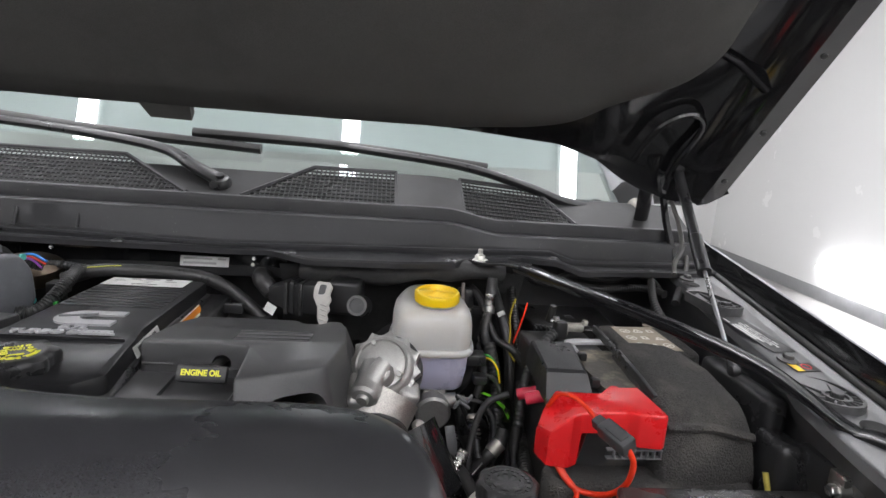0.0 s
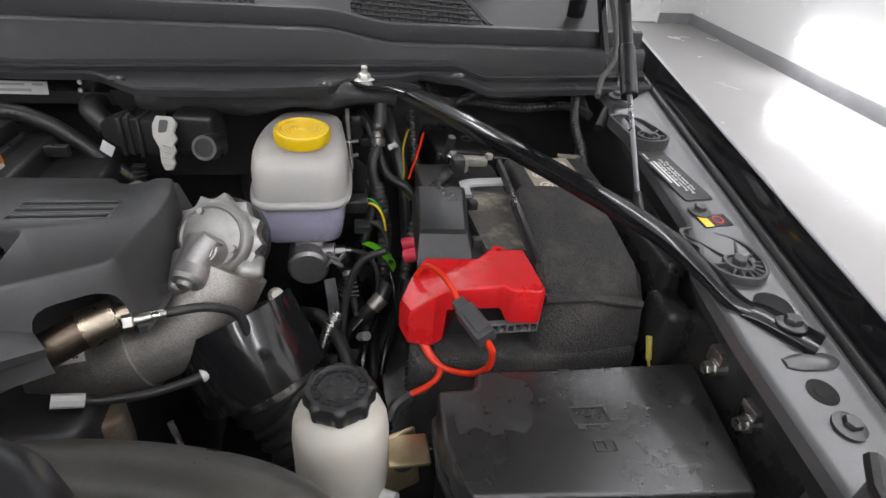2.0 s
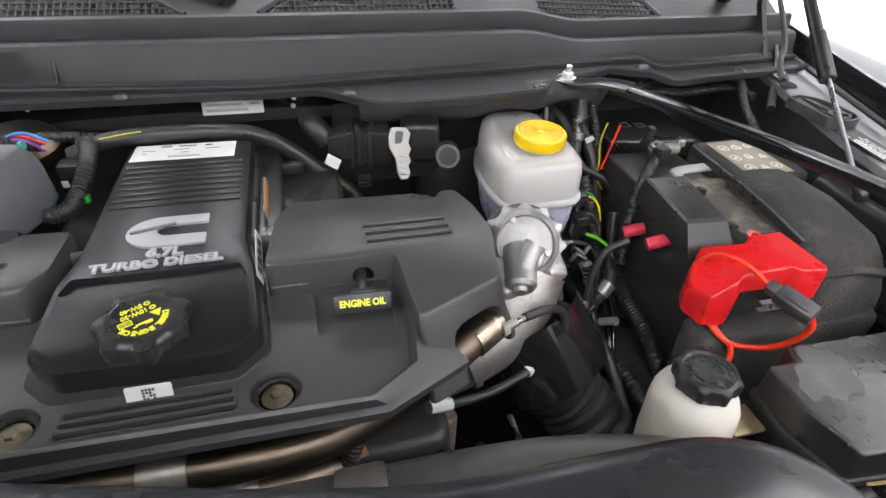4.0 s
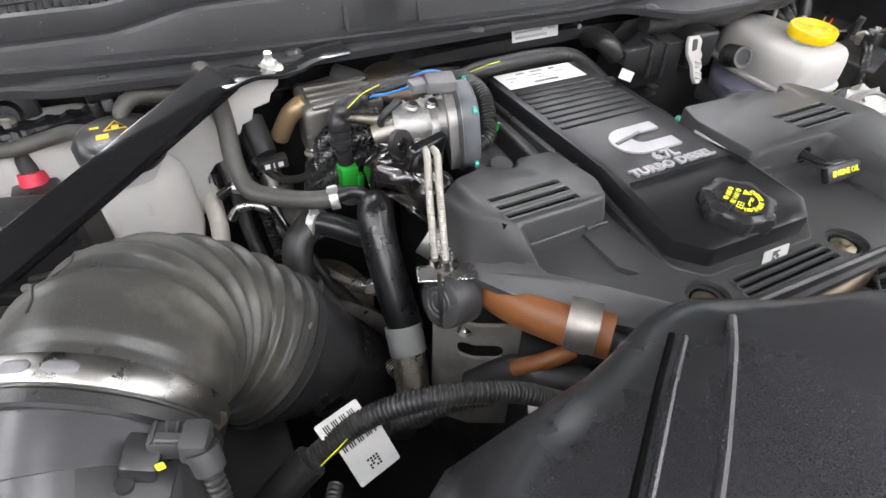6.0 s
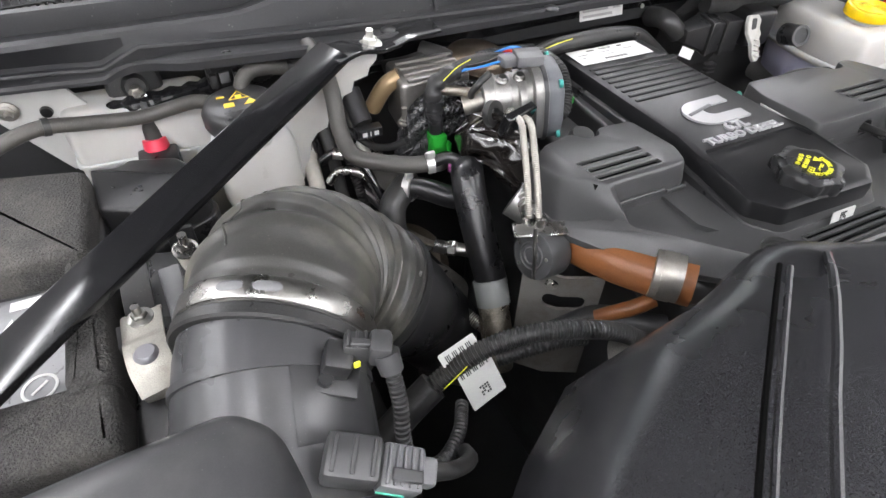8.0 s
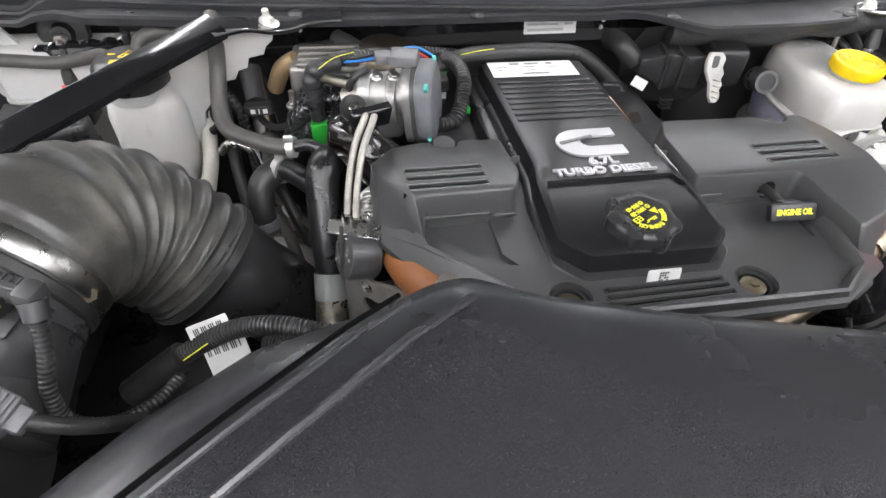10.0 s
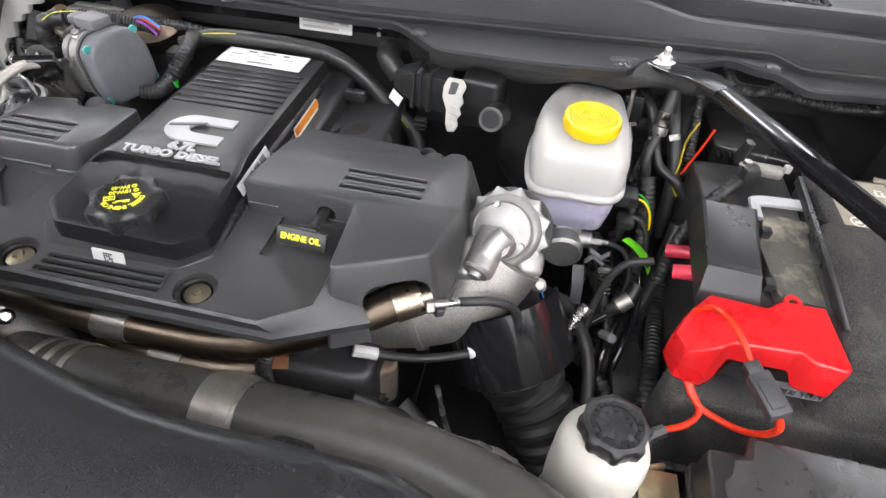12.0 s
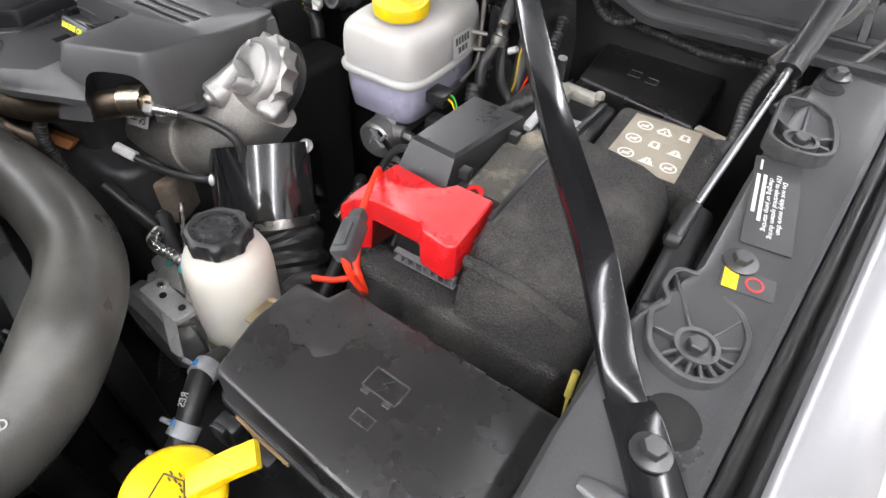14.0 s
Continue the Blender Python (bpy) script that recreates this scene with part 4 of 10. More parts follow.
# ---- oil filler cap and dipstick ----
cap = thing("oil_filler_cap", "black lobed oil filler cap with yellow print", "oil cap", (-0.092, 0.632, 1.345))
cc = (-0.092, 0.618, 1.3285)
part("skirt", lathe([(0.0, 0.0), (0.0335, 0.0), (0.0345, 0.003), (0.0352, 0.015), (0.0335, 0.0195), (0.0275, 0.0215), (0.0255, 0.0222), (0.0235, 0.0218), (0.0, 0.0218)], cc, (0, -0.05, 1), 112, lambda a, h: 1 + (0.1 * max(-0.55, math.cos(7 * a)) * (1 if h < 0.02 else 0.35) if h > 0.002 else 0)), BLACK, cap, "lobed black grip", 50)
cm = basis(V(cc) + V((0, -0.0011, 0.022)), (-0.88, -0.47, 0), (0.47, -0.88, -0.03))
bmp = joined(lettering("10W-30", 0.0068, Matrix.Translation((0.003, -0.0055, 0)), 0.0003, 0.02, bold=0.0002), lettering("5W-40", 0.0068, Matrix.Translation((0.003, -0.0125, 0)), 0.0003, 0.017, bold=0.0002))
for k, ch in enumerate("DIESEL ENGINE OIL"):
    a = radians(158 - 136 * k / 16)
    if ch != " ":
        add(bmp, lettering(ch, 0.0066, Matrix.Translation((0.0185 * math.cos(a), 0.0185 * math.sin(a), 0)) @ Matrix.Rotation(a - math.pi / 2, 4, "Z"), 0.0003, bold=0.00025))
part("print", moved(bmp, cm @ Matrix.Translation((0, 0, 0.0003))), YINK, cap, "yellow printed oil grade and ring lettering")
tri_ = [(-0.0165, -0.0005), (-0.0075, -0.0005), (-0.012, 0.0075)]
part("warning_triangle", moved(loft([[(x, y, h) for x, y in tri_] for h in (0, 0.0006)]), cm), YINK, cap)
part("oil_can", moved(joined(*[box((x, y, 0.0003), (w, h, 0.0006)) for x, y, w, h in ((0.0, 0.0085, 0.013, 0.0016), (-0.003, 0.0105, 0.006, 0.0012), (0.007, 0.0098, 0.0035, 0.0012))]), cm), YINK, cap)
part("book_mark", moved(joined(*[box((x, y, 0.0003), (w, h, 0.0006)) for x, y, w, h in ((0.0125, 0.0048, 0.0105, 0.001), (0.0125, -0.0004, 0.0105, 0.001), (0.0077, 0.0022, 0.001, 0.006), (0.0173, 0.0022, 0.001, 0.006), (0.0125, 0.0022, 0.0008, 0.005), (0.0102, 0.0022, 0.003, 0.0006), (0.0148, 0.0022, 0.003, 0.0006))]), cm), YINK, cap)
for x, y in ((-0.0115, -0.0055), (-0.0095, -0.0125)):
    part("weather_mark", moved(lathe([(0.0012, 0), (0.0026, 0), (0.0026, 0.0006), (0.0012, 0.0006), (0.0012, 0)], (x, y, 0), (0, 0, 1), 12), cm), YINK, cap)

dip = thing("dipstick", "black engine oil dipstick handle with yellow lettering", "dipstick", (0.095, 0.66, 1.3))
part("tube", cyl((0.094, 0.7, 1.316), (0.091, 0.642, 1.324), 0.0058, 0.0045, 16), RUBBER, dip)
part("stem", tube([(0.092, 0.65, 1.321), (0.09, 0.635, 1.324)], 0.0045, 10, 3), STEEL, dip)
part("handle", joined(box((0.088, 0.624, 1.327), (0.054, 0.01, 0.019), 0.003, 2, (-32, 0, -3)), box((0.09, 0.633, 1.329), (0.024, 0.014, 0.01), 0.003, 2, (-32, 0, -3))), BLACK, dip)
part("lettering", lettering("ENGINE OIL", 0.0088, basis((0.0878, 0.6194, 1.3302), (1, -0.05, 0), (0, 0.53, 0.85)), 0.0004, 0.042, bold=0.0003), YINK, dip, "yellow lettering")

# ---- exhaust crossover below the cover's front ----
DULLSTEEL = mat("dull_band_steel", (0.42, 0.4, 0.365), 0.42, metal=0.85, grain=0.1, wear=0.7, wear_size=35, wear_color=(0.28, 0.25, 0.2), bump=0.00015)


def strip_bracket(pts):
    """A narrow bent strap."""
    return tube(pts, 0.012, 4, 6, flat=0.35)


xo = thing("crossover_pipe", "heat-tinted steel crossover pipe below the engine cover", "exhaust pipe", (0, 0.52, 1.22))
part("pipe", tube([(-0.22, 0.548, 1.249), (-0.1, 0.538, 1.247), (0.02, 0.538, 1.247), (0.09, 0.555, 1.255), (0.15, 0.578, 1.27), (0.196, 0.603, 1.283)], 0.0165, 20, 8), SCORCHED, xo)
part("band", cyl((-0.105, 0.5383, 1.247), (-0.068, 0.538, 1.247), 0.0185), DULLSTEEL, xo, "dull grey band clamp")
part("lower_pipe", tube([(-0.12, 0.55, 1.2), (-0.06, 0.535, 1.205), (0.0, 0.535, 1.2), (0.05, 0.55, 1.19)], 0.02, 18), SCORCHED, xo, "lower brown pipe")
part("lower_band", cyl((-0.055, 0.5345, 1.205), (-0.02, 0.534, 1.203), 0.022), DULLSTEEL, xo)
part("rusty_bracket", strip_bracket([(-0.01, 0.542, 1.206), (0.02, 0.55, 1.203), (0.05, 0.558, 1.198), (0.075, 0.568, 1.19)]), CASTIRON, xo, "rusty strap bracket")
part("collar", joined(cyl((0.188, 0.598, 1.281), (0.213, 0.611, 1.286), 0.0185, 0.018, 24), cyl((0.213, 0.611, 1.286), (0.223, 0.615, 1.287), 0.011, 0.01, 20)), mat("heat_tinted_boss", (0.42, 0.36, 0.28), 0.3, metal=1.0, wear=0.7, wear_size=45, wear_color=(0.22, 0.16, 0.11)), xo, "heat-tinted welded boss")
man = thing("exhaust_manifold", "rusty brown cast exhaust elbow beside the cover", "exhaust manifold", (-0.33, 0.65, 1.22))
part("elbow", tube([(-0.317, 0.722, 1.242), (-0.324, 0.697, 1.25), (-0.312, 0.652, 1.264), (-0.286, 0.605, 1.272), (-0.262, 0.577, 1.274)], lambda t: 0.016 + 0.0085 * min(1, t * 1.8), 22, 8), CASTIRON, man, "rust brown casting")
part("clamp", joined(cyl((-0.293, 0.606, 1.2785), (-0.273, 0.586, 1.279), 0.0265), cyl((-0.288, 0.601, 1.2785), (-0.278, 0.591, 1.279), 0.0277)), DULLSTEEL, man, "pale band clamp")
part("outlet", tube([(-0.279, 0.593, 1.276), (-0.252, 0.577, 1.262), (-0.212, 0.567, 1.25)], 0.017, 14), DARK, man)

# ---- intake duct over the radiator ----
duct = thing("air_duct", "large smooth black plastic air duct over the radiator", "air duct", (-0.1, 0.3, 1.2))
rear = [(-0.475, 0.36), (-0.43, 0.4), (-0.38, 0.446), (-0.32, 0.487), (-0.3, 0.491), (-0.237, 0.464), (-0.17, 0.44), (-0.11, 0.424), (-0.02, 0.4), (0.08, 0.385), (0.17, 0.384), (0.24, 0.382), (0.28, 0.368), (0.302, 0.34), (0.314, 0.3), (0.318, 0.2), (0.318, 0.05), (-0.6, 0.05), (-0.6, 0.25)]
rear = rounded(inset(rear, 0.016), 0.03, 4)


def hump(x):
    """The duct stands higher on the intake side."""
    return min(1, max(0, (-0.22 - x) / 0.11))


rear = [(x, y - 0.005 * hump(x) * (y > 0.2) + 0.011 * (y > 0.2) * min(1, max(0, (0.12 - x) / 0.15)) * min(1, max(0, (x + 0.36) / 0.1))) for x, y in rear]
rear = [(x - 0.02 * q, y + 0.012 * q) for x, y, q in ((x, y, (y > 0.2) * min(1, max(0, (-0.34 - x) / 0.1))) for x, y in rear)]


def side(p):
    """How far the flank leans out: far on the intake side, little elsewhere."""
    x, y = p
    return min(1, max(0, (-0.26 - x) / 0.14)) if y > 0.1 else 0.3


def drop(x, y):
    """How far the top falls away towards the front, sooner on the driver's side."""
    s = min(1, max(0, (x + 0.05) / 0.15))
    d = max(0, 0.345 - y)
    return 2.2 * max(0, 0.29 - y) ** 2 * (1 - s) + (4 * d * d if d < 0.07 else 0.0196 + 0.56 * (d - 0.07)) * s


rings = []
for d, dz, g in ((0.0, 0.0, 1), (-0.008, -0.003, 1), (-0.014, -0.009, 1), (-0.018, -0.018, 1), (-0.02, -0.036, 1.1), (-0.018, -0.06, 1.5), (-0.01, -0.1, 2.2), (-0.002, -0.2, 3.5)):
    q = inset(rear, d)
    loop = []
    for (x, y), p in zip(q, rear):
        k = side(p)
        if d < 0:
            px, py = p
            x, y = px + (x - px) * (1 + 3.4 * k) * (1 + (g - 1) * k), py + (y - py) * (1 + 3.4 * k) * (1 + (g - 1) * k)
        loop.append((x, y, 1.426 + dz * (1 + 0.9 * k if dz < 0 else 1) - drop(x, y) - 0.0045 * hump(p[0])))
    rings.append(loop)
rings = [[(x + (-0.12 - x) * k, y + (0.2 - y) * k, z + h - drop(x + (-0.12 - x) * k, y + (0.2 - y) * k) + drop(x, y) + 0.0045 * hump(x) * min(1, k * 1.9)) for x, y, z in rings[0]] for k, h in ((0.97, 0.016), (0.85, 0.016), (0.7, 0.016), (0.55, 0.016), (0.4, 0.015), (0.26, 0.012), (0.14, 0.007), (0.06, 0.003))] + rings
part("shell", loft(rings[::-1], False, True), DUCT, duct, "satin black moulding", 50)
LA = [V((-0.349, 0.4765, 1.431)), V((-0.382, 0.453, 1.4355)), V((-0.413, 0.429, 1.4365)), V((-0.443, 0.406, 1.4375)), V((-0.468, 0.386, 1.438)), V((-0.53, 0.335, 1.439))]
LB = [V((-0.302, 0.474, 1.424)), V((-0.325, 0.456, 1.432)), V((-0.349, 0.438, 1.437)), V((-0.382, 0.412, 1.4385)), V((-0.412, 0.39, 1.439)), V((-0.441, 0.367, 1.4395)), V((-0.51, 0.312, 1.441))]
part("ridge", sweep([p + V((0, 0, 0.0025)) for p in LB], 0.003, 8), DUCT, duct, "raised moulded ridge")
part("seam", sweep([p + V((0, 0, 0.0022)) for p in LA], 0.0019, 6), SHADESEAM, duct, "dark joint line")
part("ridge", sweep([p + V((0.006, -0.004, 0.001)) for p in LA], 0.0022, 8), DUCT, duct, "second moulded ridge")

# ---- charge pipe with its clamp ----
cp = thing("charge_pipe", "large grey-black charge air hose with a bright clamp", "hose", (0.2, 0.45, 1.1))
route = [(-0.17, 0.482, 1.22), (-0.05, 0.475, 1.231), (0.06, 0.47, 1.238), (0.14, 0.468, 1.24), (0.22, 0.463, 1.241), (0.3, 0.446, 1.242), (0.357, 0.418, 1.249), (0.397, 0.38, 1.25), (0.412, 0.335, 1.225), (0.4, 0.285, 1.19), (0.355, 0.24, 1.15), (0.28, 0.2, 1.1)]
part("hose", tube(route, 0.037, 28, 8), PIPE, cp, "dusty moulded hose")
part("clamp", joined(cyl((0.046, 0.4705, 1.237), (0.086, 0.4695, 1.239), 0.0392, segs=36), cyl((0.05, 0.4704, 1.2372), (0.082, 0.4696, 1.2388), 0.0402, segs=36)), DULLSTEEL, cp, "wide dull band clamp")
part("stud_cap", lathe([(0, 0), (0.02, 0), (0.0225, 0.003), (0.0225, 0.012), (0.019, 0.016), (0.012, 0.0165), (0.0115, 0.0145), (0, 0.0145)], (0.142, 0.43, 1.262), (0.05, 0.45, 0.9), 32), RUBBER, cp, "round black plug on the hose")
part("lettering", lettering("RAD", 0.0105, basis((0.427, 0.301, 1.2437), (0.53, 0.79, 0.3), (-0.74, 0.3, 0.6)), 0.0003, bold=0.0002), mat("pale_print", (0.34, 0.34, 0.32), 0.5), cp, "pale grey lettering")
for i in range(3):
    part("ring", cyl((-0.13 + 0.018 * i, 0.4795 - 0.001 * i, 1.2235 + 0.0017 * i), (-0.123 + 0.018 * i, 0.479 - 0.001 * i, 1.2242 + 0.0017 * i), 0.0388, segs=28), DULLSTEEL, cp, "thin worm-drive band")

# ---- driver's side of the bay ----
def strap(pts, w, t, up=(0, 0, 1), bevel=0.003, n=6):
    """A flat bar with rounded edges along a path."""
    path = spline(pts, n)
    loops = []
    for i, p in enumerate(path):
        h = t(i / (len(path) - 1)) if callable(t) else t
        sec = rounded(rect(-w / 2, -h / 2, w / 2, h / 2), bevel, 2)
        d = (path[min(i + 1, len(path) - 1)] - path[max(i - 1, 0)]).normalized()
        r = d.cross(V(up)).normalized()
        u = r.cross(d).normalized()
        loops.append([p + r * x + u * y for x, y in sec])
    return loft(loops)


def nut(parent, c, label="pale flange nut"):
    part("nut", joined(hexhead(c, (0, -0.1, 1), 0.0095, 0.01, 0.0155), cyl(V(c) + V((0, 0, 0.009)), V(c) + V((0, -0.002, 0.02)), 0.0045, segs=12)), mat("zinc_nut", (0.72, 0.71, 0.66), 0.35, metal=0.7), parent, label)


br = thing("brace_bar", "black painted steel brace bar between cowl and fender", "brace bar", (0.8, 0.5, 1.3), "brace bars")
part("bar", strap([(0.512, 0.935, 1.394), (0.55, 0.876, 1.39), (0.6, 0.8, 1.384), (0.673, 0.697, 1.373), (0.735, 0.62, 1.357), (0.768, 0.58, 1.338), (0.795, 0.548, 1.318), (0.812, 0.527, 1.313)], 0.027, lambda f: 0.013 - 0.005 * min(1, max(0, (f - 0.5) / 0.3)), (0, 0, 1), 0.0016), BARPAINT, br, "", 22)
part("end_plate", strap([(0.803, 0.54, 1.314), (0.817, 0.522, 1.316), (0.842, 0.487, 1.3135)], 0.034, 0.008, (0, 0, 1), 0.002), BARPAINT, br, "flattened end plate")
part("cowl_bracket", strap([(0.44, 1.015, 1.386), (0.468, 0.985, 1.388), (0.495, 0.955, 1.396), (0.52, 0.925, 1.398)], 0.04, 0.006, (0, 0, 1), 0.002), PAINT, br)
nut(br, (0.456, 1.0, 1.389))
part("bolt", hexhead((0.827, 0.51, 1.3205), (0, 0.08, 1), 0.0082, 0.009, 0.0135), mat("black_bolt", (0.1, 0.1, 0.1), 0.4, metal=0.8), br, "dark flange bolt")
BOLT = bpy.data.materials["black_bolt"]

# brake reservoir on its master cylinder
res = thing("brake_reservoir", "translucent white brake fluid reservoir with a yellow cap", "reservoir", (0.366, 0.92, 1.205))
rp = rounded([(0.308, 0.83), (0.425, 0.83), (0.432, 0.9), (0.425, 1.01), (0.395, 1.03), (0.33, 1.03), (0.302, 0.95), (0.3, 0.88)], [0.045, 0.045, 0.03, 0.03, 0.03, 0.04, 0.05, 0.03], 5)
part("lower_tank", loft([[(x, y, z) for x, y in inset(rp, d)] for d, z in ((0.03, 1.205), (0.018, 1.207), (0.011, 1.213), (0.006, 1.24), (0.004, 1.27))]), FLUID, res, "lower half with fluid showing through", 50)
part("seam", loft([[(x, y, z) for x, y in inset(rp, d)] for d, z in ((0.002, 1.267), (-0.002, 1.2685), (-0.0035, 1.272), (-0.0035, 1.276), (0.0, 1.279))]), TRANSLUCENT, res, "welded rim round the tank", 50)
part("upper_tank", loft([[(x, y, z) for x, y in inset(rp, d)] for d, z in ((0.002, 1.277), (0.001, 1.29), (0.0015, 1.312), (0.004, 1.325), (0.009, 1.332), (0.018, 1.336))]), TRANSLUCENT, res, "upper half", 50)
part("neck", cyl((0.37, 0.887, 1.333), (0.37, 0.887, 1.345), 0.029), TRANSLUCENT, res)
cap = part("cap", lathe([(0, 0), (0.0355, 0), (0.036, 0.002), (0.036, 0.013), (0.0345, 0.0155), (0.031, 0.016), (0.0305, 0.0152), (0.0, 0.0152)], (0.37, 0.887, 1.3435), (0, -0.06, 1), 64, lambda a, h: 1 + (0.012 * math.cos(32 * a) if 0.001 < h < 0.014 else 0)), YELLOW, res, "ribbed yellow screw cap", 50)
rg = bmesh.new()
for r in (0.006, 0.0105, 0.015, 0.0195, 0.024, 0.0285):
    add(rg, lathe([(r, 0), (r + 0.0008, 0.0014), (r + 0.0016, 0)], (0.37, 0.886, 1.3588), (0, -0.06, 1), 40))
part("ring_relief", rg, YELLOW, cap, "raised rings and worn lettering")
st = part("sticker", plate(basis((0.433, 0.94, 1.3), (0.0, 1, 0), (-0.12, 0, 1)), 0.045, 0.03, 0.0008), WHITE, res, "white bar-code sticker")
part("bar_print", bars(basis((0.433, 0.94, 1.3), (0.0, 1, 0), (-0.12, 0, 1)), [(-0.018 + 0.0018 * i, 0.006, 0.001, 0.01) for i in range(20) if i % 4] + [(-0.012 + 0.0018 * i, -0.007, 0.001, 0.008) for i in range(14) if i % 5], 1, lift=0.001), INK, st)
mc = thing("master_cylinder", "bare aluminium brake master cylinder under the reservoir", "brake cylinder", (0.37, 0.93, 1.14))
part("body", joined(lathe([(0, 0), (0.024, 0), (0.028, 0.004), (0.028, 0.05), (0.022, 0.06), (0.022, 0.22), (0, 0.22)], (0.37, 0.822, 1.178), (0, 1, 0.03), 32), box((0.372, 0.87, 1.2), (0.04, 0.05, 0.02), 0.006), cyl((0.37, 0.85, 1.185), (0.408, 0.846, 1.192), 0.014, 0.012, 16)), ALU, mc)
part("line_fitting", joined(hexhead((0.408, 0.846, 1.192), (1, -0.1, 0.1), 0.0075, 0.014), cyl((0.42, 0.8445, 1.193), (0.43, 0.8435, 1.194), 0.004, segs=12)), BRIGHT, mc, "bright hex line fitting")
part("connector", joined(box((0.44, 0.88, 1.25), (0.03, 0.03, 0.018), 0.003), box((0.446, 0.862, 1.222), (0.022, 0.024, 0.014), 0.003)), BLACK, mc, "black sensor plugs")
part("brake_line", tube([(0.428, 0.844, 1.194), (0.452, 0.835, 1.19), (0.466, 0.82, 1.165), (0.46, 0.8, 1.12), (0.445, 0.79, 1.05), (0.44, 0.78, 0.95)], 0.0035, 8), DARK, mc)
booster = thing("brake_booster", "black brake booster drum behind the reservoir", "brake booster", (0.37, 1.1, 1.1))
part("drum", lathe([(0, 0), (0.07, 0.0), (0.11, 0.015), (0.125, 0.035), (0.125, 0.06), (0, 0.06)], (0.37, 1.06, 1.17), (0, 1, 0), 40), DARK, booster)
# tag, pressure sensor and lines beside it
tagg = thing("line_tag", "lime green tag wrapped round a brake line", "tag", (0.475, 0.86, 1.17))
part("band", sweep([V((0.452, 0.848, 1.203)), V((0.466, 0.838, 1.201)), V((0.482, 0.828, 1.19)), V((0.49, 0.824, 1.175))], 0.0145, 4, flat=0.16, up=(0.5, 0.2, 1)), LIME, tagg)
part("emblem", box((0.483, 0.817, 1.189), (0.007, 0.002, 0.008), 0, rot=(0, 30, 20)), INK, tagg)
ps = thing("pressure_sensor", "bright metal pressure sensor on a black hose", "sensor", (0.478, 0.99, 1.28))
part("body", lathe([(0, 0), (0.01, 0), (0.011, 0.004), (0.011, 0.012), (0.008, 0.014), (0.008, 0.024), (0.0095, 0.026), (0.0095, 0.034), (0, 0.036)], (0.474, 0.965, 1.3), (0.05, 0.35, 0.9), 20), BRIGHT, ps)
part("plug", cyl((0.478, 0.975, 1.332), (0.48, 0.985, 1.36), 0.011, 0.009, 16), BLACK, ps)
part("hose", tube([(0.473, 0.963, 1.3), (0.465, 0.945, 1.275), (0.47, 0.93, 1.24), (0.46, 0.9, 1.21), (0.44, 0.88, 1.15)], 0.0075, 10), RUBBER, ps)
part("cap", cyl((0.492, 0.968, 1.296), (0.503, 0.966, 1.303), 0.0045, segs=12), WHITE, ps, "small white cap")

# cast throttle actuator
tb = thing("throttle_actuator", "bare cast aluminium throttle actuator with a scalloped rim", "actuator", (0.28, 0.69, 1.25))
TN = V((-0.22, -0.77, 0.6)).normalized()
TC = V((0.286, 0.716, 1.3))
part("gear_cover", lathe([(0, -0.018), (0.044, -0.018), (0.046, -0.006), (0.046, 0.002), (0.041, 0.004), (0.039, 0.012), (0.034, 0.016), (0.0, 0.018)], TC, TN, 144, lambda a, h: 1 + (0.15 * (0.6 - abs(math.sin(6 * a))) if h < 0.003 and math.sin(a) > -0.25 else 0)), ALU, tb, "scalloped gear cover", 40)
part("gasket", lathe([(0, -0.03), (0.047, -0.03), (0.05, -0.026), (0.05, -0.017), (0, -0.017)], TC, TN, 96, lambda a, h: 0.98), BLACK, tb, "black lower housing")
part("motor", joined(lathe([(0, 0), (0.014, 0), (0.0175, 0.004), (0.018, 0.02), (0.021, 0.05), (0, 0.05)], (0.262, 0.657, 1.285), (0.28, 0.83, 0.32), 28), lathe([(0, -0.005), (0.0065, -0.005), (0.008, -0.003), (0.008, 0.001), (0.012, 0.001), (0.012, 0.0)], (0.262, 0.657, 1.285), (0.28, 0.83, 0.32), 24), tube([(0.265, 0.67, 1.29), (0.277, 0.682, 1.305), (0.288, 0.69, 1.318)], lambda t: 0.016 - 0.004 * t, 16)), ALU, tb, "cylindrical motor housing")
part("boss", lathe([(0, 0.0), (0.015, 0.0), (0.0135, 0.022), (0.0115, 0.025), (0.009, 0.025), (0.0085, 0.021), (0, 0.021)], TC + TN * 0.014 + V((0.004, -0.008, -0.013)), TN, 24), ALU, tb, "round bearing boss")
part("mount_flange", joined(box((0.25, 0.69, 1.268), (0.03, 0.05, 0.05), 0.008, 3, (30, 20, 10)), box((0.315, 0.7, 1.268), (0.03, 0.03, 0.04), 0.008, 3, (30, 20, 10))), ALU, tb)
horn = thing("intake_horn", "rough cast aluminium intake elbow", "intake elbow", (0.2, 0.63, 1.18))
ROUGHCAST = mat("sand_cast_aluminium", (0.46, 0.44, 0.41), 0.45, metal=0.85, grain=0.3, grain_size=700, wear=0.6, wear_size=20, wear_color=(0.25, 0.23, 0.2), bump=0.0005, bump_size=700)
part("elbow", tube([(0.292, 0.708, 1.27), (0.272, 0.688, 1.237), (0.24, 0.672, 1.212), (0.195, 0.662, 1.196), (0.14, 0.66, 1.184), (0.05, 0.675, 1.175)], lambda t: 0.046 - 0.005 * t, 28), ROUGHCAST, horn)
part("flange", cyl((0.204, 0.6635, 1.199), (0.196, 0.662, 1.1965), 0.0475, segs=32), ROUGHCAST, horn)
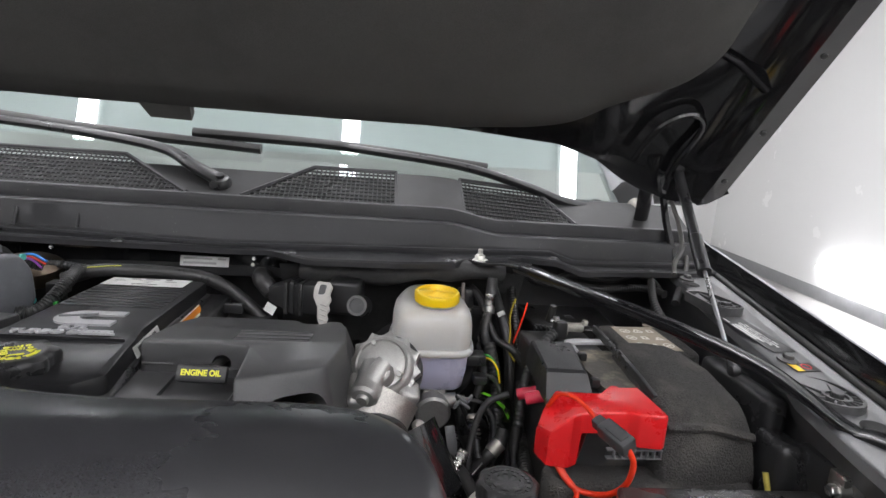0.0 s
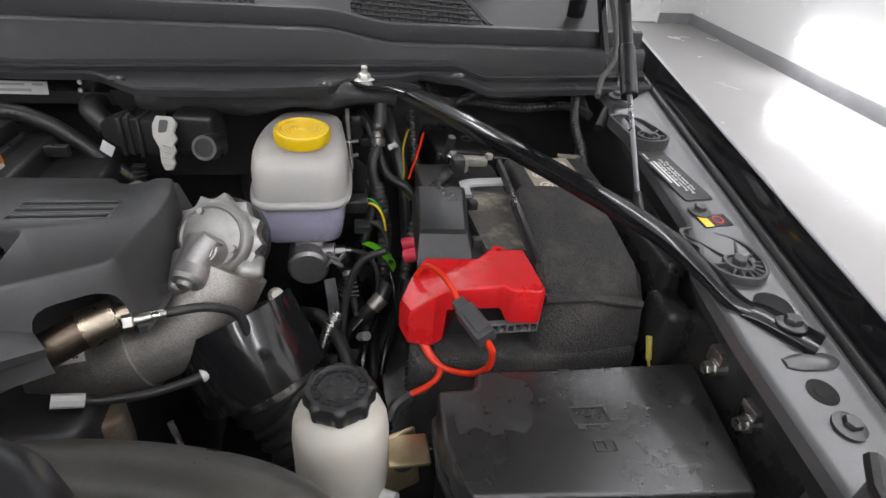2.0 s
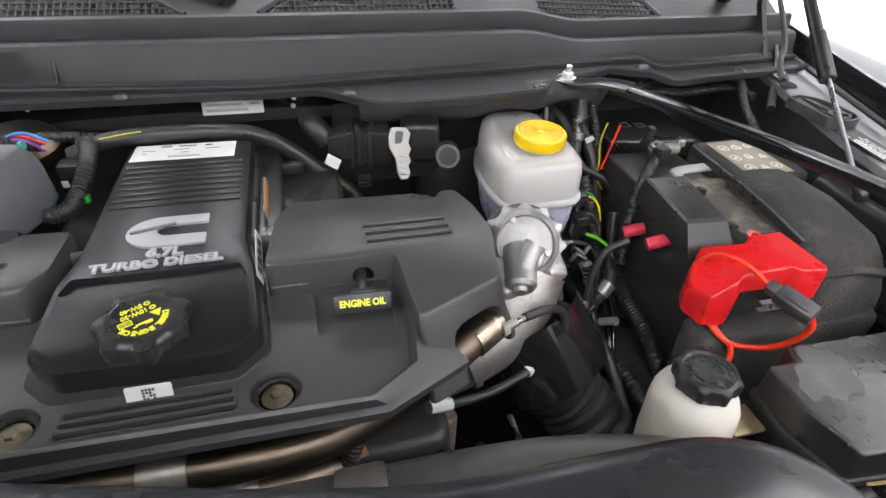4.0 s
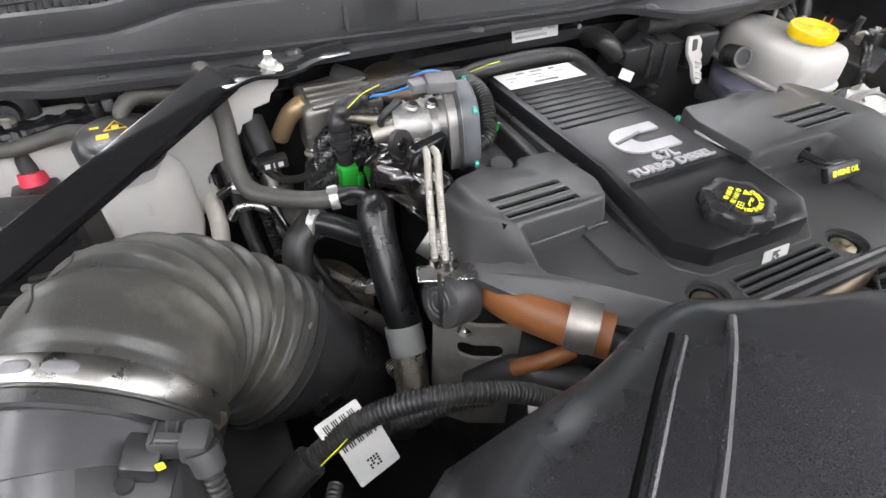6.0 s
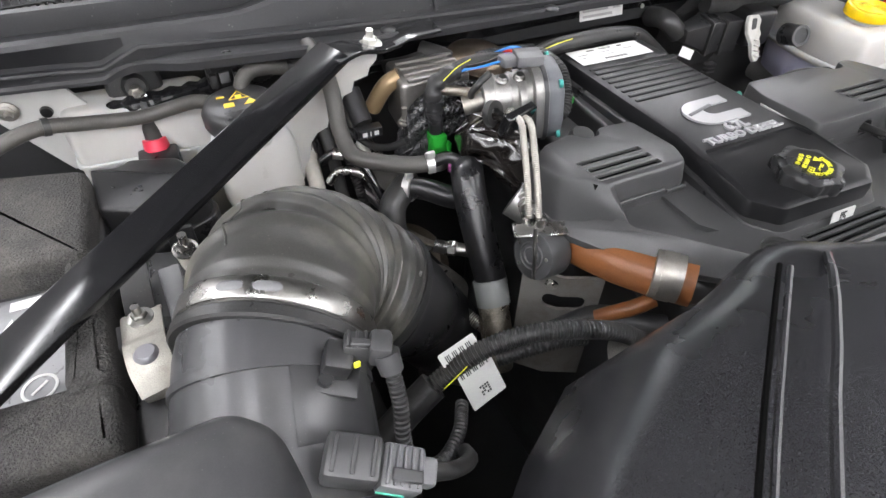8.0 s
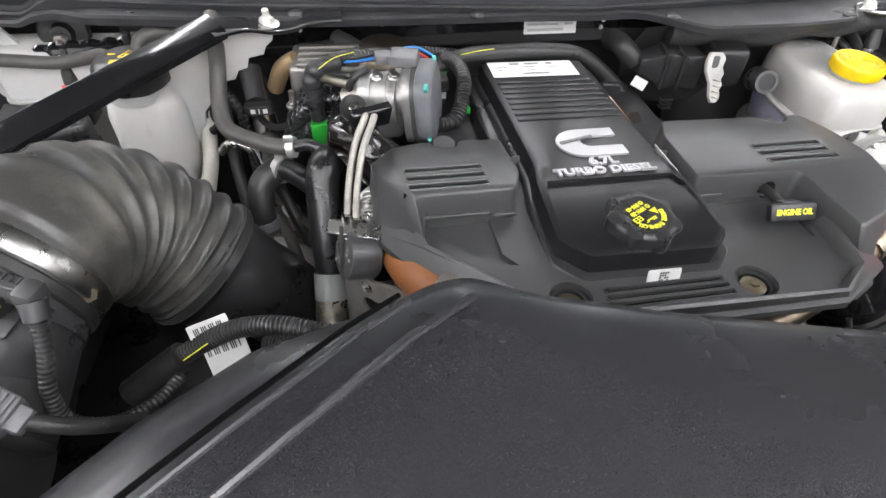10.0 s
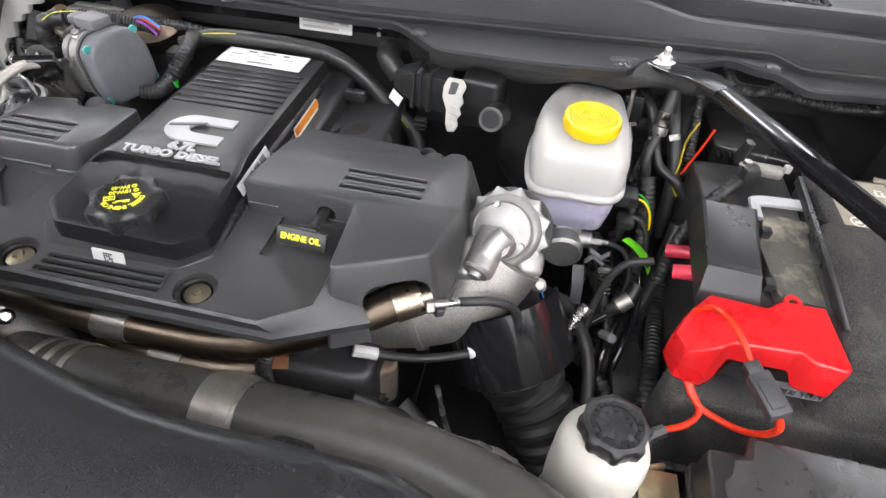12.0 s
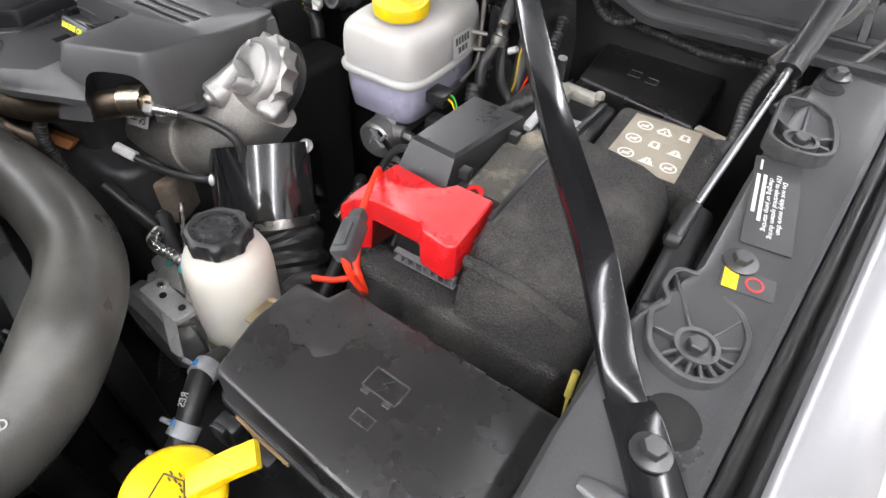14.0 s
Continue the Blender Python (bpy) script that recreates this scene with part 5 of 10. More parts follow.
tg = part("code_tag", plate(basis((0.148, 0.6245, 1.2275), (1, 0.1, 0.12), (0, 0.62, 0.78)), 0.036, 0.018, 0.0006), WHITE, horn, "white code label")
part("code", bars(basis((0.148, 0.6245, 1.2275), (1, 0.1, 0.12), (0, 0.62, 0.78)), [(0.003 + 0.0028 * (i % 4), -0.004 + 0.0028 * (i // 4), 0.002, 0.002) for i in range(16) if i not in (1, 6, 8)] + [(-0.009, 0.003, 0.012, 0.0015), (-0.009, -0.001, 0.012, 0.0015)], 1), INK, tg)
sens = thing("exhaust_sensor", "exhaust temperature probe with a black looped lead", "sensor", (0.22, 0.606, 1.28))
part("probe", joined(hexhead((0.219, 0.603, 1.284), (0.8, 0.35, -0.1), 0.009, 0.009), cyl((0.226, 0.606, 1.283), (0.25, 0.618, 1.28), 0.0055, 0.004, 14), cyl((0.25, 0.618, 1.28), (0.266, 0.624, 1.277), 0.003, 0.003, 10)), STEEL, sens, "plated probe body")
part("wire_loop", tube([(0.252, 0.619, 1.28), (0.285, 0.632, 1.274), (0.31, 0.642, 1.255), (0.315, 0.64, 1.225), (0.29, 0.63, 1.196), (0.262, 0.62, 1.188), (0.22, 0.606, 1.186), (0.18, 0.596, 1.192), (0.165, 0.59, 1.2)], 0.005, 10), RUBBER, sens, "black sleeved lead")
part("plug", sweep([V((0.17, 0.592, 1.198)), V((0.145, 0.585, 1.207))], 0.007, 8), WHITE, sens, "white plug")
part("clip", lathe([(0.004, -0.004), (0.0075, -0.004), (0.0075, 0.004), (0.004, 0.004)], (0.272, 0.625, 1.189), (0.8, 0.4, 0.1), 12), WHITE, sens, "white clip")
bs = thing("coolant_sensor", "small brown sensor with a blue collar", "sensor", (0.222, 0.667, 1.25))
part("body", joined(cyl((0.222, 0.667, 1.262), (0.222, 0.667, 1.276), 0.007, 0.006, 12)), CASTIRON, bs)
part("collar", cyl((0.222, 0.667, 1.244), (0.222, 0.667, 1.262), 0.0055, segs=12), BLUE, bs)

# black shield with a hose below it
sh = thing("heat_shield", "glossy black curved shield round an air hose", "shield", (0.31, 0.68, 1.1))
loops = []
for k in range(57):
    a = radians(-150 + 5 * k)
    loops.append((math.cos(a), math.sin(a)))
AX = V((0.4, -0.4, -0.82)).normalized()
r1, u1, d1 = frame_of(AX)
c0 = V((0.288, 0.705, 1.205))
part("panel", loft([[c0 + AX * h + (r1 * x + u1 * y) * (0.076 + 0.1 * h * 0.2) for x, y in loops] for h in (0.0, 0.03, 0.06, 0.09)] + [[c0 + AX * h + (r1 * x + u1 * y) * (0.0735 + 0.1 * h * 0.2) for x, y in loops] for h in (0.09, 0.0)], False, False, False), PAINT, sh, "", 60)
part("bolt", hexhead((0.338, 0.722, 1.214), (0.2, -0.6, 0.7), 0.0068, 0.006, 0.0095), DULLSTEEL, sh, "pale flange bolt")
MARK = [c0 + AX * h + (r1 * math.cos(radians(a)) + u1 * math.sin(radians(a))) * (0.0768 + 0.02 * h) for h, a in ((0.004, -64), (0.02, -66), (0.045, -70))]
part("paint_mark", sweep(MARK, 0.0016, 5), mat("red_paint_mark", (0.5, 0.05, 0.05), 0.5), sh, "red paint stroke")
part("paint_mark", sweep([V((0.341, 0.72, 1.2135)), V((0.346, 0.708, 1.2075))], 0.0013, 5), BLUE, sh, "blue paint stroke")
part("inner_pipe", sweep([c0 + AX * h for h in (0.01, 0.05, 0.09)], 0.05, 24), BLACK, sh)
ah = thing("air_hose", "black corrugated air hose with a steel band", "hose", (0.34, 0.64, 0.95))
ap = [c0 + AX * 0.085, c0 + AX * 0.11, c0 + AX * 0.14 + V((0.01, 0, 0)), c0 + AX * 0.2 + V((0.02, -0.01, 0)), c0 + AX * 0.3 + V((0.02, -0.02, 0))]
part("hose", corrugated(ap, 0.052, 0.022, 0.1, 24), RUBBER, ah)
part("band", sweep([c0 + AX * 0.094, c0 + AX * 0.106], 0.054, 28), STEEL, ah, "steel band clamp")

# fine detail on the actuator face
ra, ua, da = frame_of(TN)
part("face_rib", lathe([(0.031, 0.0165), (0.033, 0.0185), (0.035, 0.0155)], TC, TN, 48), ALU, tb)
for a, q, r in ((60, 0.03, 0.004), (200, 0.027, 0.0045)):
    part("stud", cyl(TC + (ra * math.cos(radians(a)) + ua * math.sin(radians(a))) * q + TN * 0.014, TC + (ra * math.cos(radians(a)) + ua * math.sin(radians(a))) * q + TN * 0.021, r, r * 0.8, 14), ALU, tb)
part("boss_ring", lathe([(0.007, 0.0), (0.0085, 0.0), (0.0085, 0.0015), (0.007, 0.0015), (0.007, 0.0)], TC + TN * 0.0395 + V((0.004, -0.008, -0.013)), TN, 24), STEEL, tb, "machined bearing ring")


# power steering reservoir
psr = thing("steering_reservoir", "ivory plastic steering fluid bottle with a black cap", "reservoir", (0.412, 0.522, 1.09))
part("bottle", lathe([(0, -0.012), (0.039, -0.012), (0.0445, -0.009), (0.0455, -0.003), (0.0445, 0.004), (0.0425, 0.007), (0.0425, 0.04), (0.0435, 0.046), (0.0445, 0.07), (0.0445, 0.118), (0.0432, 0.132), (0.039, 0.143), (0.0315, 0.15), (0.028, 0.154), (0.027, 0.16), (0, 0.16)], (0.412, 0.522, 1.09), (0, 0.03, 1), 48), PSWHITE, psr, "ivory bottle", 60)
pc = part("cap", lathe([(0, 0.0), (0.0275, 0.0), (0.0295, 0.003), (0.0305, 0.016), (0.0292, 0.0195), (0.025, 0.021), (0.0235, 0.0195), (0.018, 0.019), (0.017, 0.0205), (0.013, 0.0205), (0.012, 0.0192), (0, 0.019)], (0.412, 0.525, 1.2445), (0, 0.03, 1), 96, lambda a, h: 1 + (0.09 * max(-0.45, math.cos(8 * a)) * (1 if h < 0.0195 else 0.4) if 0.001 < h < 0.0205 else 0)), BLACK, psr, "black ribbed screw cap", 45)
for a in range(0, 350, 16):
    part("relief", moved(box((0, 0, 0), (0.0035, 0.004, 0.001)), Matrix.Translation((0.412 + 0.0208 * math.cos(radians(a)), 0.5245 + 0.0208 * math.sin(radians(a)), 1.2646)) @ Matrix.Rotation(radians(a), 4, "Z")), BLACK, pc)
part("label", loft([[V((0.412, 0.5215, z)) + V((math.cos(radians(a)), math.sin(radians(a)), 0)) * 0.0431 for a in (-120, -108, -96, -84, -72)] for z in (1.102, 1.126)], False, False, False), mat("olive_label", (0.3, 0.29, 0.16), 0.5, grain=0.3, grain_size=300), psr, "olive printed label")
for k in range(4):
    part("print_line", loft([[V((0.412, 0.5215, z)) + V((math.cos(radians(a)), math.sin(radians(a)), 0)) * 0.0434 for a in (-116, -106, -96, -86, -78 + 3 * (k % 2))] for z in (1.106 + 0.005 * k, 1.108 + 0.005 * k)], False, False, False), mat("dark_olive_print", (0.1, 0.1, 0.06), 0.5) if k == 0 else bpy.data.materials["dark_olive_print"], psr, "dark unreadable print")
part("outlet", cyl((0.44, 0.505, 1.13), (0.462, 0.492, 1.135), 0.009, 0.008, 14), WHITE, psr, "white outlet stub")
bk = thing("reservoir_bracket", "tan plated steel bracket beside the steering bottle", "bracket", (0.475, 0.52, 1.12))
part("plate", joined(box((0.468, 0.525, 1.15), (0.04, 0.006, 0.07), 0.002, 1, (-15, 0, 20)), box((0.475, 0.515, 1.18), (0.04, 0.035, 0.005), 0.002)), mat("yellow_zinc", (0.4, 0.33, 0.2), 0.4, metal=0.8, wear=0.5, wear_size=40), bk)
part("bolt", hexhead((0.471, 0.518, 1.158), (0, -1, 0.3), 0.007, 0.006, 0.011), BOLT, bk)
CLAMPGREY = mat("pale_clamp_nylon", (0.3, 0.31, 0.32), 0.4, grain=0.1, wear=0.4, wear_size=40)
rh = thing("return_hose", "black hose with grey and blue spring clamps", "hose", (0.45, 0.4, 1.05))
part("hose", tube([(0.435, 0.475, 1.125), (0.441, 0.446, 1.139), (0.455, 0.42, 1.133), (0.466, 0.395, 1.12), (0.468, 0.37, 1.1), (0.462, 0.34, 1.06)], 0.0125, 14), RUBBER, rh)
for a, b in (((0.438, 0.455, 1.137), (0.443, 0.44, 1.1385)), ((0.463, 0.403, 1.1245), (0.466, 0.39, 1.1185)), ((0.4675, 0.375, 1.105), (0.4672, 0.365, 1.095))):
    c = part("clamp", joined(cyl(a, b, 0.0148, segs=20), box(V(a).lerp(V(b), 0.5) + V((-0.016, -0.004, 0.006)), (0.016, 0.005, 0.006), 0.0015, 1, (0, 30, 20))), CLAMPGREY, rh, "pale grey spring clamp with its ear")
    part("mark", cyl(V(a).lerp(V(b), 0.3) + V((-0.006, -0.002, 0.0105)), V(a).lerp(V(b), 0.7) + V((-0.006, -0.002, 0.0105)), 0.004, segs=8), BLUE, c, "blue paint mark")

# power distribution box
pdc = thing("fuse_box", "black fuse and relay box with embossed symbols", "fuse box", (0.64, 0.49, 1.06))
lidp = rounded([(0.513, 0.424), (0.752, 0.4), (0.778, 0.548), (0.545, 0.557), (0.538, 0.536), (0.503, 0.536), (0.5, 0.48)], [0.006, 0.008, 0.008, 0.005, 0.003, 0.006, 0.006], 3)
part("lid", prism(lidp, 1.196, 1.238, 0.004), mat("matt_box_plastic", (0.018, 0.017, 0.017), 0.28, grain=0.3, grain_size=1800, wear=0.4, wear_size=5, wear_color=(0.034, 0.031, 0.03), bump=0.00012, bump_size=1500, spec=0.9, rough_var=0.04), pdc, "textured black lid", 30)
part("lid_lip", prism(inset(lidp, -0.004), 1.19, 1.199, 0.002), BLACK, pdc)
part("base", prism(inset(lidp, 0.006), 1.06, 1.192, 0.0), BLACK, pdc)
part("dust_patch", loft([[(x, y, 1.2382 + h) for x, y in rounded([(0.514, 0.482), (0.53, 0.492), (0.545, 0.478), (0.56, 0.486), (0.572, 0.478), (0.586, 0.494), (0.583, 0.508), (0.594, 0.52), (0.59, 0.54), (0.572, 0.545), (0.565, 0.553), (0.548, 0.553), (0.544, 0.53), (0.526, 0.529), (0.522, 0.512), (0.512, 0.505)], 0.006, 3)] for h in (0, 0.0003)]), mat("dried_residue", (0.03, 0.0285, 0.028), 0.36, grain=0.3, wear=0.5, wear_size=40), pdc, "dull dried patch on the lid")
# raised symbols painted lighter than the lid, as their edges catch light
LITLINE = mat("lit_emboss_line", (0.06, 0.058, 0.057), 0.3)
M0 = basis((0.638, 0.49, 1.2383), (1, -0.06, 0), (0.06, 1, 0))
for x, y, w, h in ((0, 0.012, 0.034, 0.0014), (0, -0.008, 0.034, 0.0014), (-0.017, 0.002, 0.0014, 0.02), (0.017, 0.002, 0.0014, 0.02), (-0.011, -0.011, 0.007, 0.005), (0.011, -0.011, 0.007, 0.005), (0.004, -0.026, 0.018, 0.0013), (0.004, -0.036, 0.018, 0.0013), (-0.005, -0.031, 0.0013, 0.011), (0.013, -0.031, 0.0013, 0.011), (0.004, -0.031, 0.0013, 0.009)):
    part("emboss", moved(box((x, y, 0.0004), (w, h, 0.0016), 0.0004, 1), M0), LITLINE, pdc)
part("emboss", moved(sweep([V((0.003, 0.009, 0.0004)), V((-0.003, 0.002, 0.0004)), V((0.003, 0.002, 0.0004)), V((-0.003, -0.006, 0.0004))], 0.0007, 4), M0), BLACK, pdc, "embossed flash symbol")
for x, y in ((0.53, 0.414), (0.575, 0.41), (0.66, 0.402), (0.72, 0.396)):
    part("latch", joined(box((x, y - 0.003, 1.175), (0.024, 0.014, 0.03), 0.003), box((x, y - 0.012, 1.18), (0.014, 0.006, 0.03), 0.002), box((x - 0.014, y - 0.004, 1.17), (0.004, 0.018, 0.022), 0.001)), BLACK, pdc, "moulded side latch")
part("dirt_edge", sweep([V((0.535, 0.4185, 1.193)), V((0.565, 0.415, 1.192)), V((0.6, 0.412, 1.193))], 0.003, 6), mat("dried_mud", (0.3, 0.2, 0.1), 0.9, bump=0.001), pdc, "dried mud along the lid's edge")

wc = thing("washer_filler", "yellow capped washer fluid filler with a wiper symbol", "washer filler", (0.566, 0.344, 1.232))
part("lid", lathe([(0, 0), (0.033, 0), (0.035, 0.003), (0.034, 0.011), (0.03, 0.0145), (0, 0.0165)], (0.569, 0.341, 1.235), (0.1, 0.1, 1), 40), YELLOW, wc, "", 50)
part("neck", cyl((0.569, 0.338, 1.236), (0.578, 0.345, 0.62), 0.026, 0.022), BLACK, wc, "black filler neck")
part("tab", strap([(0.577, 0.351, 1.249), (0.592, 0.371, 1.259), (0.606, 0.389, 1.265)], 0.02, 0.009, (0, 0, 1), 0.002), YELLOW, wc)
wsym = bmesh.new()
MW = basis((0.5705, 0.3395, 1.2522), (0.98, -0.2, 0), (0.2, 0.98, -0.1))
for k in range(9):
    if k % 2 == 0:
        for rr in (0.011, 0.0155):
            a = radians(40 + 12 * k)
            add(wsym, moved(box((rr * math.cos(a), rr * math.sin(a) - 0.003, -0.0002), (0.0035, 0.0012, 0.0006)), MW @ Matrix.Rotation(0, 4, "Z")))
add(wsym, moved(sweep([V((-0.014, 0.004, 0)), V((0.0, 0.011, 0)), V((0.014, 0.004, 0)), V((0.004, -0.012, 0)), V((-0.004, -0.012, 0)), V((-0.014, 0.004, 0))], 0.0006, 4), MW))
part("symbol", wsym, INK, wc, "black washer symbol")

# battery in its blanket
bat = thing("battery", "car battery in a dusty black felt blanket", "battery", (0.64, 0.8, 1.06))
GREYCASE = mat("battery_case", (0.03, 0.03, 0.031), 0.45, grain=0.2, wear=0.7, wear_size=25, wear_color=(0.1, 0.09, 0.075), bump=0.0002)
part("case", prism(rounded(rect(0.532, 0.648, 0.655, 0.965), 0.008), 1.07, 1.272, 0.005), GREYCASE, bat, "dusty battery case")
part("top_pad", loft([[(x, y, z) for x, y in rounded([(0.585, 0.7), (0.648, 0.698), (0.655, 0.84), (0.6, 0.845), (0.58, 0.79)], 0.008)] for z in (1.27, 1.284)]), mat("dusty_pad", (0.075, 0.07, 0.06), 0.8, grain=0.45, wear=1.0, wear_size=24, wear_color=(0.33, 0.29, 0.22), bump=0.0012, bump_size=500), bat, "dust-covered top pad")
part("grey_clip", joined(strap([(0.585, 0.858, 1.288), (0.6, 0.862, 1.29), (0.648, 0.865, 1.29)], 0.018, 0.006), strap([(0.588, 0.86, 1.288), (0.588, 0.83, 1.286)], 0.012, 0.006)), mat("pale_grey_plastic", (0.4, 0.4, 0.4), 0.45), bat, "pale grey clip")


def blanket_loop(y, zt, x0, x1, lean=0.0):
    return [(x0, y, min(1.265, zt - 0.02)), (x0 + 0.004, y, zt - 0.012), (x0 + 0.016, y, zt - 0.001), (x0 + 0.05, y, zt), (x1 - 0.045, y, zt - 0.004), (x1 - 0.018, y, zt - 0.014), (x1 - 0.004, y, zt - 0.034), (x1, y, min(1.24, zt - 0.05)), (x1 + 0.004, y, 1.14), (x1 + 0.004, y, 1.07), (x0, y, 1.07)]


part("blanket", joined(
    loft([blanket_loop(0.606, 1.2, 0.632, 0.752), blanket_loop(0.618, 1.262, 0.63, 0.757), blanket_loop(0.635, 1.288, 0.628, 0.762), blanket_loop(0.66, 1.302, 0.627, 0.768), blanket_loop(0.74, 1.312, 0.632, 0.772), blanket_loop(0.815, 1.309, 0.64, 0.772)], True, True, True),
    prism(rounded([(0.49, 0.606), (0.752, 0.6), (0.757, 0.65), (0.49, 0.655)], 0.012), 1.06, 1.205, 0.01)), BLANKET, bat, "black felt heat blanket", 60)
part("blanket_seam", sweep([V((0.632, 0.622, 1.272)), V((0.69, 0.619, 1.274)), V((0.745, 0.617, 1.262))], 0.006, 6), BLANKET, bat, "stitched seam")
part("side_strip", strap([(0.634, 0.66, 1.29), (0.638, 0.75, 1.298), (0.65, 0.91, 1.298)], 0.006, 0.012, (0, 0, 1), 0.001), BLACK, bat)
# second blanket flap with the pictogram label
part("flap", prism(rounded([(0.665, 0.815), (0.79, 0.81), (0.795, 0.94), (0.665, 0.94)], 0.012), 1.19, 1.296, 0.01), BLANKET, bat, "felt flap round the battery's far end", 40)
pl = part("pictogram_label", loft([[(x, y, 1.2962 + h) for x, y in ((0.684, 0.818), (0.762, 0.818), (0.763, 0.93), (0.686, 0.926))] for h in (0, 0.0006)]), mat("faded_label", (0.3, 0.26, 0.2), 0.6, grain=0.15, wear=0.6, wear_size=30, wear_color=(0.2, 0.175, 0.14)), bat, "faded tan label with white pictograms")
PICTINK = mat("faded_white_ink", (0.66, 0.63, 0.57), 0.6)


def pictogram(x, y, kind_, z=1.2969):
    """One faded warning sign: a ringed mark, a triangle with a mark left out, or a boxed figure."""
    bm = bmesh.new()
    if kind_ == 0:
        add(bm, lathe([(0.0072, 0), (0.0092, 0), (0.0092, 0.0003), (0.0072, 0.0003), (0.0072, 0)], (x, y, z), (0, 0, 1), 20))
        add(bm, box((x, y - 0.001, z), (0.008, 0.0035, 0.0004)))
        add(bm, box((x, y, z), (0.0135, 0.0012, 0.0005), 0, 1, (0, 0, 45)))
    elif kind_ == 1:
        for a in range(3):
            add(bm, moved(box((0, -0.0052, 0), (0.017 - 0.003, 0.003, 0.0004)), Matrix.Translation((x, y, z)) @ Matrix.Rotation(radians(120 * a), 4, "Z")))
        add(bm, box((x, y, z), (0.002, 0.005, 0.0004)))
    elif kind_ == 2:
        for a, b, c, d in ((-0.009, 0.009, -0.007, -0.0045), (-0.0065, -0.001, -0.0045, 0.001), (0.001, 0.0065, -0.0045, 0.001), (-0.0035, 0.0035, 0.002, 0.005)):
            add(bm, loft([[(x + a, y + c, z + h), (x + b, y + c, z + h), (x + b * 0.7, y + d, z + h), (x + a * 0.7, y + d, z + h)] for h in (0, 0.0003)]))
    else:
        for u, v, w, l in ((0, -0.004, 0.012, 0.003), (-0.004, 0.001, 0.0035, 0.007), (0.004, 0.001, 0.0035, 0.007), (0, 0.007, 0.009, 0.0022)):
            add(bm, box((x + u, y + v, z), (w, l, 0.0004)))
    return bm


for x, y, kind_ in ((0.703, 0.905, 0), (0.726, 0.905, 1), (0.749, 0.906, 3), (0.7, 0.872, 0), (0.724, 0.872, 3), (0.748, 0.872, 2), (0.702, 0.84, 0), (0.726, 0.84, 2), (0.749, 0.84, 0)):
    part("pictogram", pictogram(x, y, kind_), PICTINK, pl, "faded white pictogram")

part("flap_tag", box((0.77, 0.935, 1.297), (0.035, 0.012, 0.003), 0.001, rot=(0, 0, -12)), mat("worn_tape", (0.26, 0.23, 0.18), 0.7), bat)
# terminal guard, red cover
tcov = thing("terminal_guard", "black plastic terminal guard on the battery", "cover", (0.54, 0.77, 1.26))
part("lid", loft([[(0.502, 0.69, 1.262), (0.566, 0.682, 1.262), (0.588, 0.835, 1.262), (0.512, 0.835, 1.262)], [(0.502, 0.695, 1.272), (0.566, 0.69, 1.272), (0.588, 0.835, 1.275), (0.512, 0.835, 1.275)], [(0.506, 0.716, 1.3), (0.562, 0.712, 1.3), (0.582, 0.832, 1.298), (0.516, 0.832, 1.3)], [(0.509, 0.722, 1.303), (0.559, 0.718, 1.303), (0.577, 0.828, 1.301), (0.519, 0.828, 1.303)]]), BLACK, tcov, "", 25)
part("clip", box((0.575, 0.715, 1.287), (0.012, 0.012, 0.012), 0.002), BLACK, tcov)
part("clip", box((0.588, 0.8, 1.29), (0.012, 0.012, 0.012), 0.002), BLACK, tcov)
red = thing("red_terminal_cover", "glossy red plastic battery terminal cover", "terminal cover", (0.56, 0.65, 1.22))
rt = [(0.477, 0.65), (0.49, 0.672), (0.508, 0.686), (0.566, 0.681), (0.579, 0.69), (0.624, 0.688), (0.627, 0.612), (0.62, 0.606), (0.59, 0.611), (0.581, 0.622), (0.528, 0.623), (0.522, 0.622), (0.51, 0.614), (0.484, 0.62)]
rt2 = rounded(rt, 0.003, 2)


def redz(x):
    return 1.254 + 0.034 * min(1, max(0, (x - 0.476) / 0.034)) + 0.006 * min(1, max(0, (x - 0.574) / 0.01))


def redlow(x):
    return 1.222 if x < 0.524 else (1.263 if x < 0.584 else 1.252)


part("shell", loft([[(x, y, redlow(x)) for x, y in rt2], [(x, y, redz(x) - 0.006) for x, y in rt2], [(x, y, redz(x) - 0.0015) for x, y in inset(rt2, 0.0012)], [(x, y, redz(x)) for x, y in inset(rt2, 0.003)]]), RED, red, "", 24)
part("tab", joined(lathe([(0.0045, 0), (0.0095, 0), (0.0095, 0.004), (0.0045, 0.004), (0.0045, 0)], (0.597, 0.697, 1.281), (0, -0.2, 1), 20), box((0.597, 0.69, 1.281), (0.016, 0.01, 0.004), 0.001)), RED, red, "eyelet tab")
part("vent_comb", joined(*[box((0.566 + 0.0085 * i, 0.616, 1.24), (0.0016, 0.006, 0.009)) for i in range(8)] + [box((0.592, 0.617, z), (0.07, 0.007, 0.0016)) for z in (1.2455, 1.2345)]), GREYPLASTIC, red, "grey vent comb")
DARKHOLD = mat("dark_fuse_plastic", (0.05, 0.05, 0.052), 0.4, grain=0.1, wear=0.4, wear_size=40)
fw = thing("inline_fuse", "orange-red wire with a grey inline fuse holder", "wire", (0.53, 0.6, 1.2))
part("wire", tube([(0.497, 0.672, 1.272), (0.505, 0.66, 1.294), (0.515, 0.64, 1.302), (0.524, 0.618, 1.3), (0.53, 0.6, 1.294)], 0.003, 10), ORANGEWIRE, fw)
